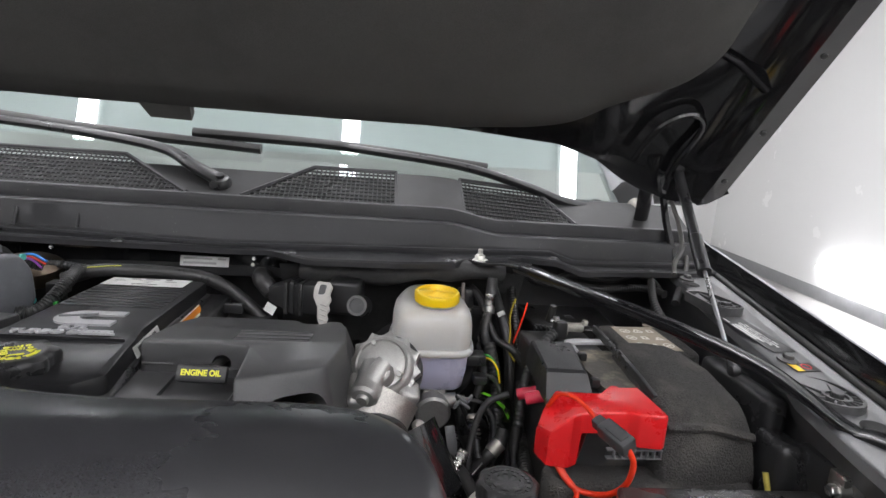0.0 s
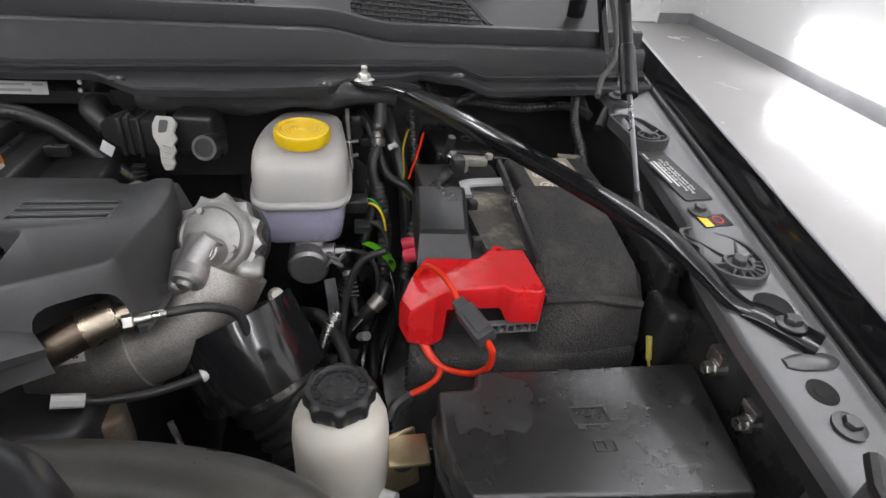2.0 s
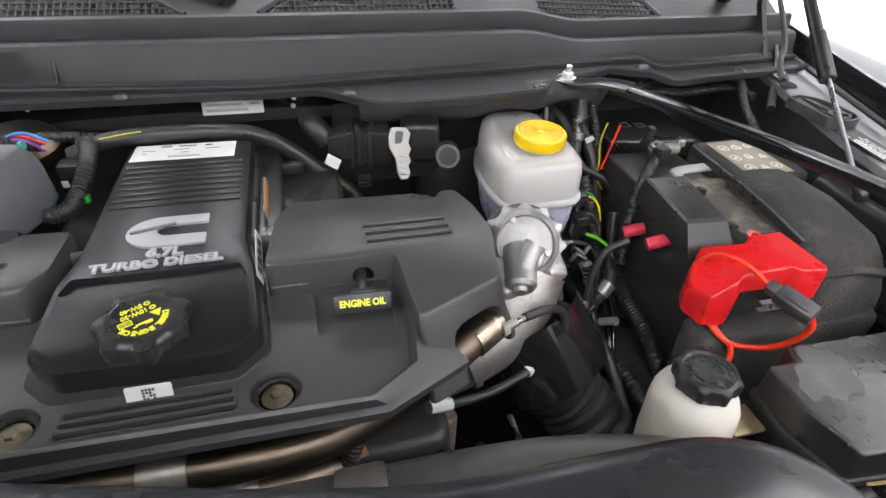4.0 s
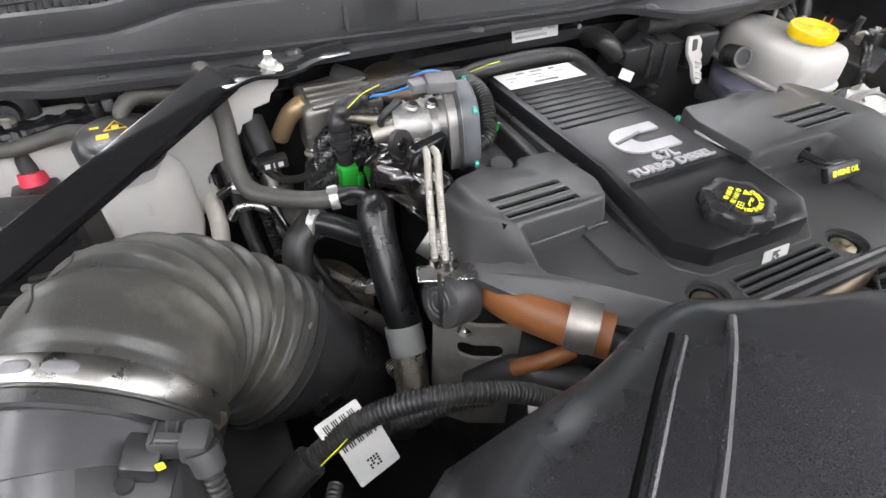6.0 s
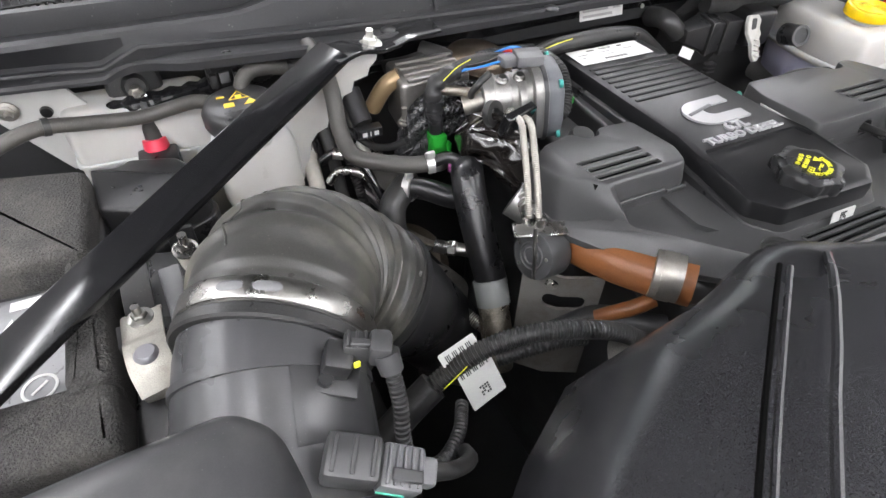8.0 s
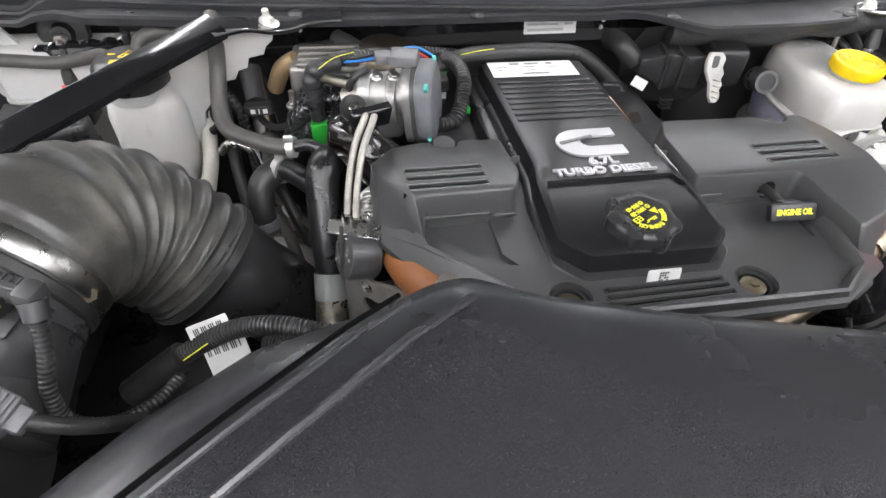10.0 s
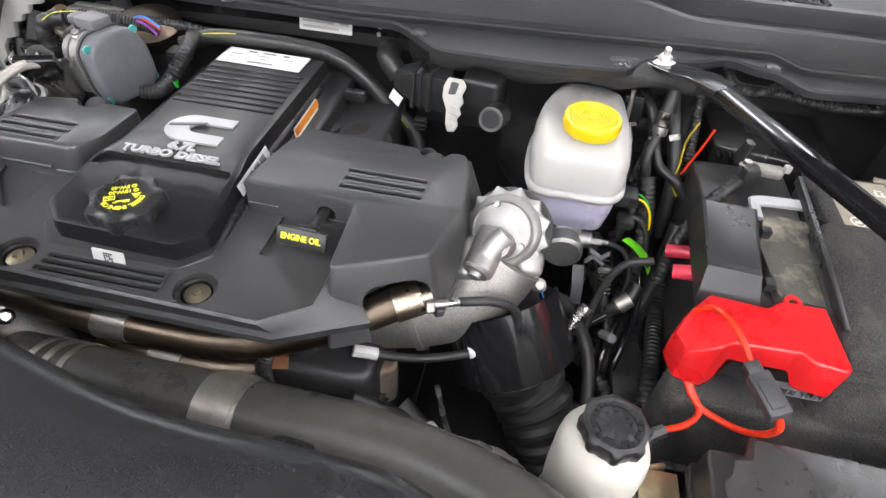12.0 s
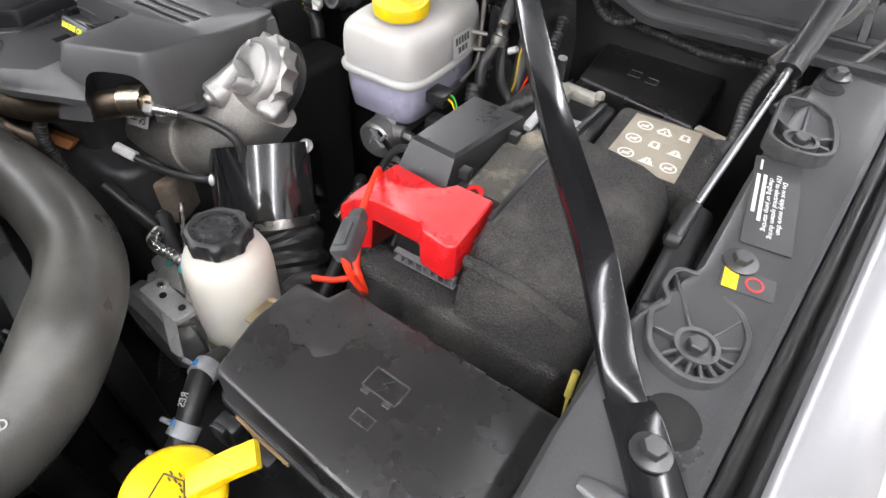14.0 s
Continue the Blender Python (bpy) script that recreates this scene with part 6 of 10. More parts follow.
HB = basis((0.54, 0.572, 1.29), (0.35, -0.9, -0.1), (0.85, 0.35, 0.4))
part("holder", joined(moved(box((0.004, 0, 0), (0.042, 0.02, 0.018), 0.003), HB), moved(box((-0.022, 0, 0), (0.014, 0.014, 0.013), 0.002), HB), moved(box((0.006, 0, 0.0095), (0.026, 0.012, 0.003), 0.001), HB)), DARKHOLD, fw, "dark grey square fuse holder")
part("wire", tube([(0.548, 0.552, 1.286), (0.556, 0.55, 1.268), (0.558, 0.562, 1.236), (0.547, 0.578, 1.212), (0.526, 0.596, 1.202), (0.512, 0.606, 1.206), (0.502, 0.62, 1.216), (0.496, 0.632, 1.228)], 0.0035, 10), ORANGEWIRE, fw)
part("wire", tube([(0.5, 0.632, 1.228), (0.508, 0.615, 1.212), (0.518, 0.598, 1.2), (0.505, 0.582, 1.196), (0.479, 0.57, 1.194)], 0.0035, 10), ORANGEWIRE, fw)
part("splice", tube([(0.482, 0.571, 1.194), (0.468, 0.563, 1.19), (0.46, 0.553, 1.18)], 0.007, 8), RUBBER, fw, "black splice sleeve")
tm = thing("battery_clamp", "pale metal battery terminal clamps with a sleeved cable", "terminal", (0.6, 0.9, 1.28))
part("clamp", joined(lathe([(0, 0), (0.013, 0), (0.013, 0.014), (0.009, 0.018), (0, 0.018)], (0.592, 0.915, 1.285), (0, 0, 1), 20), box((0.612, 0.93, 1.292), (0.05, 0.018, 0.014), 0.004, 2, (0, 0, -5)), hexhead((0.638, 0.925, 1.298), (0, 0, 1), 0.006, 0.008)), mat("lead_clamp", (0.42, 0.405, 0.36), 0.5, metal=0.5, grain=0.15, wear=0.7, wear_size=40, wear_color=(0.28, 0.26, 0.21), bump=0.0004), tm)
part("boot", joined(box((0.585, 0.9, 1.298), (0.02, 0.024, 0.03), 0.004), cyl((0.577, 0.935, 1.3), (0.58, 0.93, 1.33), 0.008, 0.006, 12)), RUBBER, tm)
part("cable", corrugated([(0.582, 0.905, 1.293), (0.562, 0.885, 1.285), (0.535, 0.862, 1.262), (0.515, 0.84, 1.22), (0.505, 0.82, 1.16)], 0.009, 0.007, 0.12, 12), RUBBER, tm, "corrugated cable sleeve")
part("bolt", hexhead((0.578, 0.905, 1.31), (0, 0, 1), 0.006, 0.008, 0.009), BRIGHT, tm)
DULLYELLOW = mat("dull_yellow_wire", (0.4, 0.3, 0.02), 0.5)
wires = thing("pink_sleeves", "thin yellow wire with two pink-red sleeved cables", "wire", (0.5, 0.8, 1.15))
part("yellow_wire", tube([(0.519, 0.96, 1.33), (0.512, 0.958, 1.3), (0.514, 0.952, 1.265), (0.512, 0.945, 1.24), (0.524, 0.94, 1.22)], 0.0016, 8), DULLYELLOW, wires)
part("sleeve", cyl((0.502, 0.828, 1.212), (0.53, 0.82, 1.222), 0.009, 0.009, 14), mat("pink_sleeve", (0.7, 0.04, 0.08), 0.4), wires, "pink-red sleeve")
part("sleeve", cyl((0.496, 0.764, 1.236), (0.524, 0.758, 1.246), 0.009, 0.0095, 14), bpy.data.materials["pink_sleeve"], wires, "pink-red sleeve")
part("cable", tube([(0.473, 0.774, 1.239), (0.44, 0.775, 1.22), (0.42, 0.76, 1.17), (0.41, 0.72, 1.08)], 0.005, 10), RUBBER, wires)
part("red_wire", tube([(0.542, 0.96, 1.324), (0.534, 0.958, 1.29), (0.522, 0.955, 1.25)], 0.0018, 8), ORANGEWIRE, wires)
# module box behind the battery
mb = thing("relay_box", "black relay box with embossed symbols behind the battery", "relay box", (0.66, 1.09, 1.1))
part("lid", prism(rounded([(0.577, 1.03), (0.748, 1.0), (0.755, 1.165), (0.57, 1.165)], 0.008), 1.225, 1.262, 0.005), bpy.data.materials["matt_box_plastic"], mb)
part("base", prism(rounded([(0.583, 1.036), (0.742, 1.008), (0.748, 1.16), (0.577, 1.16)], 0.008), 1.08, 1.228, 0.002), BLACK, mb)
part("emboss", joined(*[box((x, y, 1.2625), (0.017, 0.0012, 0.0008)) for x, y in ((0.64, 1.098), (0.64, 1.08), (0.667, 1.09), (0.667, 1.074))] + [box((x, y, 1.2625), (0.0012, 0.017, 0.0008)) for x, y in ((0.632, 1.089), (0.648, 1.089), (0.659, 1.082), (0.675, 1.082))]), GREYPLASTIC, mb, "embossed symbols")
part("comb", joined(*[box((0.575 + 0.008 * i, 1.0, 1.262), (0.003, 0.02, 0.008), 0.001) for i in range(4)]), BLACK, mb)

# fender rail fittings
CATCH = mat("grey_nylon", (0.05, 0.05, 0.051), 0.45, specks=0.6, grain=0.12, wear=0.5, wear_size=40, wear_color=(0.14, 0.14, 0.14), bump=0.0002)


def catch(poly, c, z, ribs):
    """A ribbed nylon bump stop bolted to the rail."""
    th = thing("hood_stop", "grey ribbed nylon hood stop bolted to the fender rail", "hood stop", (c[0], c[1], z), "hood stops")
    rp_ = rounded(poly, 0.008, 3)
    inn = inset(rp_, 0.004)
    part("rim", loft([[(x, y, z - 0.002) for x, y in rp_], [(x, y, z + 0.014) for x, y in rp_], [(x, y, z + 0.0145) for x, y in inset(rp_, 0.001)], [(x, y, z + 0.014) for x, y in inn], [(x, y, z + 0.003) for x, y in inn]]), CATCH, th, "raised rim and floor", 30)
    hub = lathe([(0.0125, 0), (0.0125, 0.012), (0.016, 0.012), (0.016, 0)], (*c, z + 0.002), (0, 0, 1), 28)
    for a, ln in ribs:
        d = V((math.cos(radians(a)), math.sin(radians(a)), 0))
        p = V((*c, z + 0.007)) + d * (0.015 + ln / 2)
        add(hub, box(p, (ln, 0.0028, 0.012), 0.0008, 1, (0, 0, a)))
    part("rib", hub, CATCH, th, "stiffening ribs round the hub")
    part("bolt", joined(lathe([(0, 0), (0.0125, 0), (0.0125, 0.003), (0, 0.003)], (*c, z + 0.008), (0, 0, 1), 24), hexhead((*c, z + 0.011), (0, 0, 1), 0.0075, 0.007)), mat("grey_bolt", (0.09, 0.09, 0.09), 0.45, metal=0.7), th, "dark washer-head bolt")
    return th


catch([(0.789, 0.612), (0.8, 0.628), (0.79, 0.64), (0.793, 0.66), (0.799, 0.668), (0.816, 0.67), (0.82, 0.664), (0.852, 0.648), (0.862, 0.626), (0.86, 0.598), (0.85, 0.576), (0.832, 0.566), (0.812, 0.57), (0.798, 0.58)], (0.829, 0.599), 1.316, [(118, 0.052), (62, 0.036), (0, 0.015), (-45, 0.013), (-90, 0.014), (-135, 0.012), (180, 0.016), (30, 0.016), (-22, 0.013), (-68, 0.013), (-112, 0.013)])
catch([(0.818, 0.935), (0.845, 0.94), (0.868, 0.92), (0.875, 0.885), (0.876, 0.85), (0.862, 0.834), (0.836, 0.83), (0.816, 0.845)], (0.845, 0.856), 1.352, [(90, 0.06), (130, 0.025), (0, 0.01), (-90, 0.006), (40, 0.02)])
lb = thing("rail_label", "black label with white lines of print on the fender rail", "label", (0.84, 0.76, 1.34))
LM = basis((0.843, 0.773, rail_z(0.77) + 0.0015), (0.12, -1, -0.118), (1, 0.12, 0))
part("sheet", plate(LM, 0.115, 0.04, 0.0006, 0.003), INK, lb)
for row, words in enumerate(("Do not apply more than", "12V to electrical system during", "charging or jump starting")):
    part("lettering", lettering(words, 0.0058, LM @ Matrix.Translation((0.004, 0.0075 - 0.0056 * row, 0.0008)), 0.0002, (0.066, 0.08, 0.068)[row]), WHITE, lb, "white warning print")
part("print", bars(LM, [(-0.002, -0.0093, 0.06, 0.003), (-0.006, -0.0149, 0.05, 0.003), (-0.045, -0.014, 0.014, 0.002)], 1), WHITE, lb, "white lines of small print")
wsk = thing("warning_sticker", "yellow and dark warning sticker beside the hood stop", "sticker", (0.842, 0.67, 1.333))
WM = basis((0.846, 0.676, rail_z(0.668) + 0.0015), (1, 0.1, 0), (-0.1, 1, 0.118))
part("sheet", plate(WM, 0.04, 0.022, 0.0006), INK, wsk)
part("yellow_panel", plate(WM @ Matrix.Translation((-0.0125, 0, 0.0007)), 0.011, 0.022, 0.0004), YELLOW, wsk)
part("symbol", moved(lathe([(0.0055, 0), (0.007, 0), (0.007, 0.0004), (0.0055, 0.0004), (0.0055, 0)], (0, 0, 0), (0, 0, 1), 20), WM @ Matrix.Translation((0.005, 0, 0.0009))), RED, wsk, "red prohibition ring")
for x, y in ((0.836, 0.693), (0.81, 0.41), (0.86, 1.0)):
    rb = thing("rail_bolt", "black flange bolt on the fender rail", "bolt", (x, y, rail_z(y)), "rail bolts")
    part("head", hexhead((x, y, rail_z(y) + 0.002), (0, -0.118, 1), 0.0075, 0.008, 0.0135), BOLT, rb)
# no holes are cut: flat near-black discs paint the shade inside them
for x, y, r in ((0.832, 0.54, 0.0135), (0.855, 0.975, 0.009), (0.812, 0.443, 0.0075)):
    tagged(part("rail_hole", joined(lathe([(r, 0.0), (r + 0.004, 0.0004), (r + 0.006, 0)], (x, y, rail_z(y) + 0.0006), (0, -0.118, 1), 28), lathe([(0, 0), (r, 0), (r, 0.0006), (0, 0.0006)], (x, y, rail_z(y) + 0.0005), (0, -0.118, 1), 28)), [mat("hole_shade", (0.003, 0.003, 0.003), 0.8)]), "near-black disc painted as the shade of a round hole in the rail", "hole", kind="structure")
tagged(part("rail_bead", sweep([V((x, 0.474 - 0.03 * (x - 0.8), rail_z(0.474) + 0.0005)) for x in (0.797, 0.81, 0.825, 0.84, 0.852)], lambda f: 0.0095 * (1 - 0.5 * abs(2 * f - 1) ** 4), 12, flat=0.5), RAIL), "long bead pressed in the painted rail", "bead", kind="structure")
side_b = thing("side_bracket", "black ribbed bracket between battery and fender", "bracket", (0.79, 0.66, 1.15))
part("plate", joined(box((0.795, 0.72, 1.24), (0.03, 0.16, 0.12), 0.01, 3), box((0.785, 0.62, 1.22), (0.035, 0.06, 0.09), 0.012, 3), box((0.8, 0.5, 1.2), (0.02, 0.2, 0.14), 0.006)), BLACK, side_b)
for y, z in ((0.525, 1.254), (0.465, 1.243)):
    part("clip", joined(cyl((0.8, y, z), (0.778, y, z), 0.012, 0.009, 14), hexhead((0.778, y, z), (-1, 0, 0), 0.007, 0.008), box((0.79, y + 0.004, z + 0.008), (0.02, 0.022, 0.022), 0.003)), STEEL, side_b, "plated spring nut")
PALEYELLOW = mat("pale_yellow_sleeve", (0.55, 0.46, 0.1), 0.45)
yl = thing("yellow_lead", "yellow sleeved wire end beside the battery tray", "wire", (0.765, 0.58, 1.15))
part("wire", tube([(0.762, 0.606, 1.222), (0.763, 0.6, 1.205), (0.768, 0.585, 1.18), (0.78, 0.53, 1.16), (0.775, 0.45, 1.14)], 0.0016, 8), PALEYELLOW, yl)
part("sleeve", cyl((0.762, 0.606, 1.222), (0.764, 0.596, 1.196), 0.0036, segs=10), PALEYELLOW, yl)
cw = thing("wiring_conduit", "black corrugated conduit along the firewall", "conduit", (0.7, 1.1, 1.3))
part("conduit", corrugated([(0.56, 1.09, 1.37), (0.585, 1.08, 1.335), (0.64, 1.07, 1.335), (0.72, 1.06, 1.33), (0.8, 1.05, 1.338), (0.82, 1.0, 1.34)], 0.0075, 0.005, 0.12, 12), RUBBER, cw)
part("conduit", corrugated([(0.8, 1.02, 1.36), (0.79, 0.98, 1.33), (0.795, 0.94, 1.3), (0.79, 0.91, 1.27)], 0.0075, 0.005, 0.12, 12), RUBBER, cw)
part("plug", joined(cyl((0.79, 0.93, 1.29), (0.785, 0.905, 1.275), 0.014, 0.012, 16), cyl((0.775, 0.95, 1.28), (0.765, 0.93, 1.26), 0.02, 0.018, 18)), RUBBER, cw)
gw = thing("ground_lead", "grey cable running up to the hood hinge", "cable", (0.82, 1.02, 1.4))
part("cable", tube([(0.792, 0.93, 1.395), (0.81, 0.965, 1.41), (0.84, 1.0, 1.43), (0.85, 1.04, 1.47), (0.845, 1.08, 1.52)], 0.0045, 8), HOSE, gw)

# conduit across the firewall
fcon = thing("firewall_conduit", "black corrugated conduit along the firewall edge", "conduit", (0.68, 1.06, 1.34))
part("conduit", corrugated([(0.55, 1.08, 1.37), (0.575, 1.06, 1.345), (0.606, 1.05, 1.34), (0.645, 1.055, 1.356), (0.7, 1.05, 1.354), (0.74, 1.052, 1.352), (0.785, 1.06, 1.362), (0.82, 1.05, 1.352), (0.83, 1.02, 1.33)], 0.0065, 0.005, 0.14, 12), RUBBER, fcon)
part("cable", tube([(0.83, 0.97, 1.345), (0.85, 1.0, 1.362), (0.885, 1.05, 1.392), (0.9, 1.1, 1.43)], 0.0042, 8), HOSE, fcon, "thin grey cable")
part("sheath", cyl((0.818, 0.955, 1.336), (0.84, 0.985, 1.354), 0.0075, 0.007, 14), BLACK, fcon, "black sheath end")

# ---- passenger's side of the bay ----
# air intake: ribbed rubber elbow, band clamp, sensor tube and filter box
elbow = thing("intake_elbow", "large ribbed black rubber intake elbow dusted brown", "intake hose", (-0.62, 0.72, 1.15))
ew = [(-0.67, 0.631, 1.3245), (-0.655, 0.662, 1.3325), (-0.643, 0.7, 1.322), (-0.625, 0.732, 1.3), (-0.6, 0.752, 1.268), (-0.572, 0.755, 1.235), (-0.548, 0.752, 1.205)]
epath = spline(ew, 14)
ne = len(epath)


def elbow_r(t):
    ribs = 0.0
    for c, w, h in ((0.24, 0.022, 0.005), (0.37, 0.024, 0.006), (0.47, 0.02, 0.0062), (0.57, 0.019, 0.0062), (0.67, 0.018, 0.0062), (0.77, 0.017, 0.006), (0.86, 0.015, 0.005)):
        ribs += h * math.exp(-((t - c) / w) ** 2)
    return 0.0765 + ribs + (0.004 if t > 0.93 else 0) - (0.003 if 0.1 < t < 0.14 else 0)


fine = [epath[min(ne - 1, int(i))].lerp(epath[min(ne - 1, int(i) + 1)], i - int(i)) for i in [k * (ne - 1) / 150 for k in range(151)]]
part("bellows", sweep(fine, elbow_r, 48), DUSTY, elbow, "dusty ribbed rubber", 60)
ax0 = (V(ew[1]) - V(ew[0])).normalized()
cl = part("band_clamp", joined(sweep([V(ew[0]) + ax0 * h for h in (0.006, 0.008, 0.022, 0.024)], lambda t: 0.0795 if 0.1 < t < 0.9 else 0.0785, 56)), [BRIGHT], elbow, "bright steel band clamp")
part("lip", sweep([V(ew[0]) + ax0 * h for h in (-0.008, -0.006, 0.002, 0.004)], lambda t: 0.0795 if 0.1 < t < 0.9 else 0.0775, 56), RUBBER, elbow, "rolled rubber lip")
r2, u2, d2 = frame_of(ax0)
part("clamp_slot", joined(*[sweep([V(ew[0]) + ax0 * 0.015 + (u2 * math.cos(a + q) + r2 * math.sin(a + q)) * 0.0796 for q in (-0.13, -0.09, 0.0, 0.09, 0.13)], lambda f: 0.0042 * (1 - 0.6 * abs(2 * f - 1) ** 3), 10, flat=0.25, up=tuple(u2)) for a in (-0.2, 0.14)]), GREYPLASTIC, cl, "punched clamp slots")
part("mould_line", sweep([fine[i] + (V((-0.5, -0.15, 1)) - (fine[i + 1] - fine[i]).normalized() * V((-0.5, -0.15, 1)).dot((fine[i + 1] - fine[i]).normalized())).normalized() * (elbow_r(i / 150) + 0.0002) for i in range(26, 78)], 0.0011, 6), DUSTY, elbow, "moulding line over the rubber")
part("clamp_screw", joined(hexhead((-0.601, 0.612, 1.324), (0.5, -0.7, 0.3), 0.008, 0.01), cyl((-0.607, 0.62, 1.32), (-0.601, 0.612, 1.324), 0.0095, segs=14), box((-0.612, 0.62, 1.33), (0.016, 0.02, 0.014), 0.003)), BRASSY, cl, "worm screw")
ax1 = (V(ew[-1]) - V(ew[-2])).normalized()
part("end_clamp", sweep([V(ew[-1]) - ax1 * h for h in (0.012, 0.004)], 0.083, 48), BLACK, elbow, "dark end clamp")
part("clamp_nut", hexhead((-0.513, 0.72, 1.256), (0.6, -0.6, 0.4), 0.005, 0.01), BRIGHT, elbow)
tinlet = thing("turbo_inlet", "black inlet pipe leading to the turbocharger", "inlet pipe", (-0.5, 0.78, 1.0))
part("pipe", tube([ew[-1], (-0.52, 0.755, 1.175), (-0.49, 0.775, 1.12), (-0.455, 0.79, 1.05)], lambda t: 0.075 - 0.012 * min(1, 2 * t), 32), BLACK, tinlet)
part("housing", lathe([(0, 0), (0.05, 0.0), (0.075, 0.01), (0.082, 0.03), (0.08, 0.06), (0.06, 0.075), (0, 0.08)], (-0.475, 0.84, 1.03), (0.5, 0.75, 0.3), 36), ROUGHCAST, tinlet, "grey cast compressor housing")
part("hose", tube([(-0.485, 0.84, 1.17), (-0.49, 0.85, 1.2), (-0.483, 0.868, 1.232), (-0.455, 0.885, 1.248)], 0.018, 14), RUBBER, tinlet, "black breather hose")
part("hose_clip", cyl((-0.486, 0.842, 1.176), (-0.488, 0.846, 1.188), 0.0205, segs=18), GREYPLASTIC, tinlet, "grey spring clip")

TUBEP = mat("sensor_tube_plastic", (0.044, 0.044, 0.046), 0.3, grain=0.1, wear=0.7, wear_size=7, wear_color=(0.095, 0.093, 0.09), bump=0.00004, specks=0.3, rough_var=0.04)
afm = thing("sensor_tube", "black plastic air meter tube in front of the elbow", "air tube", (-0.69, 0.55, 1.2))
part("tube", sweep([V((-0.667, 0.638, 1.326)), V((-0.674, 0.62, 1.3215)), V((-0.682, 0.588, 1.309)), V((-0.688, 0.55, 1.292)), V((-0.693, 0.51, 1.28))], 0.0735, 48), TUBEP, afm, "smooth black tube", 60)
part("collar", sweep([V((-0.6785, 0.603, 1.315)), V((-0.68, 0.597, 1.313))], 0.0755, 48), TUBEP, afm)
ta = (V((-0.688, 0.55, 1.292)) - V((-0.677, 0.61, 1.3175))).normalized()
rt_, ut_, dt_ = frame_of(ta)


def pad_at(a, h, r):
    """A point on the tube: a degrees round it, h along it."""
    return V((-0.677, 0.61, 1.3175)) + ta * h + (rt_ * -math.cos(radians(a)) + ut_ * math.sin(radians(a))) * r


part("sensor_pad", joined(loft([[pad_at(a, h, r) for a in range(20, 78, 6)] for h, r in ((0.006, 0.0735), (0.008, 0.0752), (0.06, 0.0752), (0.062, 0.0735))], False, False, False)), TUBEP, afm, "raised mounting pad for the sensor", 50)

airbox = thing("air_filter_box", "black domed plastic air filter box", "air filter box", (-0.72, 0.35, 1.0))
dome_p = rounded([(-0.93, 0.555), (-0.79, 0.563), (-0.7, 0.566), (-0.676, 0.54), (-0.672, 0.46), (-0.655, 0.3), (-0.65, 0.1), (-0.93, 0.1)], [0.02, 0.03, 0.03, 0.03, 0.05, 0.05, 0.03, 0.03], 5)
crown = inset(dome_p, 0.014)
dome_rings = [(inset(dome_p, d), z) for z, d in ((1.19, -0.02), (1.28, -0.014), (1.33, -0.006), (1.353, 0.0), (1.366, 0.006), (1.374, 0.014))]
dome_rings += [([(x + (-0.79 - x) * k, y + (0.33 - y) * k) for x, y in crown], z) for k, z in ((0.08, 1.3785), (0.2, 1.3795), (0.5, 1.38), (0.96, 1.38))]
part("dome", loft([[(x, y, z + 0.03 * (y - 0.5) * (z > 1.3) - 0.25 * max(0, -0.72 - x) ** 2) for x, y in ring] for ring, z in dome_rings]), TUBEP, airbox, "domed lid", 60)
part("body", prism(rounded(rect(-0.89, 0.08, -0.52, 0.43), 0.04), 0.95, 1.2, 0.02), BLACK, airbox)
# air sensors
DARKGREY = mat("dark_grey_connector", (0.045, 0.045, 0.046), 0.4, grain=0.1, wear=0.4, wear_size=30)
s1 = thing("air_flow_sensor", "dark grey air flow sensor with a corrugated lead", "sensor", (-0.61, 0.56, 1.37))
part("body", joined(box((-0.632, 0.566, 1.374), (0.02, 0.022, 0.022), 0.003, 2, (10, 20, -20)), box((-0.636, 0.562, 1.362), (0.034, 0.03, 0.006), 0.002, 2, (10, 25, -20)), cyl((-0.645, 0.558, 1.364), (-0.643, 0.556, 1.372), 0.005, segs=12)), BLACK, s1)
part("plug", joined(box((-0.615, 0.566, 1.379), (0.024, 0.016, 0.017), 0.003, 2, (0, 10, -20)), box((-0.603, 0.559, 1.38), (0.016, 0.02, 0.02), 0.004, 2, (0, 10, -20)), box((-0.615, 0.562, 1.388), (0.014, 0.006, 0.005), 0.001, 1, (0, 10, -20)), cyl((-0.601, 0.554, 1.38), (-0.6, 0.546, 1.368), 0.0095, 0.0085, 16)), DARKGREY, s1, "grey connector plug")
part("lead", corrugated([(-0.6, 0.547, 1.37), (-0.6, 0.534, 1.348), (-0.604, 0.518, 1.32), (-0.6, 0.51, 1.29), (-0.575, 0.515, 1.27), (-0.55, 0.535, 1.262), (-0.535, 0.56, 1.258)], 0.006, 0.004, 0.16, 12), RUBBER, s1, "corrugated lead")
part("paint_dot", box((-0.622, 0.551, 1.382), (0.005, 0.002, 0.006), 0.001), YINK, s1, "yellow inspection mark")
for dx in (-0.009, -0.003, 0.003, 0.009):
    part("rib", box(V((-0.615, 0.566, 1.379)) + Euler((0, radians(10), radians(-20))).to_matrix() @ V((dx, 0, 0.0088)), (0.0022, 0.014, 0.0024), 0.0006, 1, (0, 10, -20)), DARKGREY, s1)
s2 = thing("pressure_temperature_sensor", "grey boxy sensor with its plug on the filter box", "sensor", (-0.64, 0.49, 1.345))
part("body", box((-0.645, 0.497, 1.367), (0.034, 0.028, 0.028), 0.004, 2, (10, 15, -25)), DARKGREY, s2)
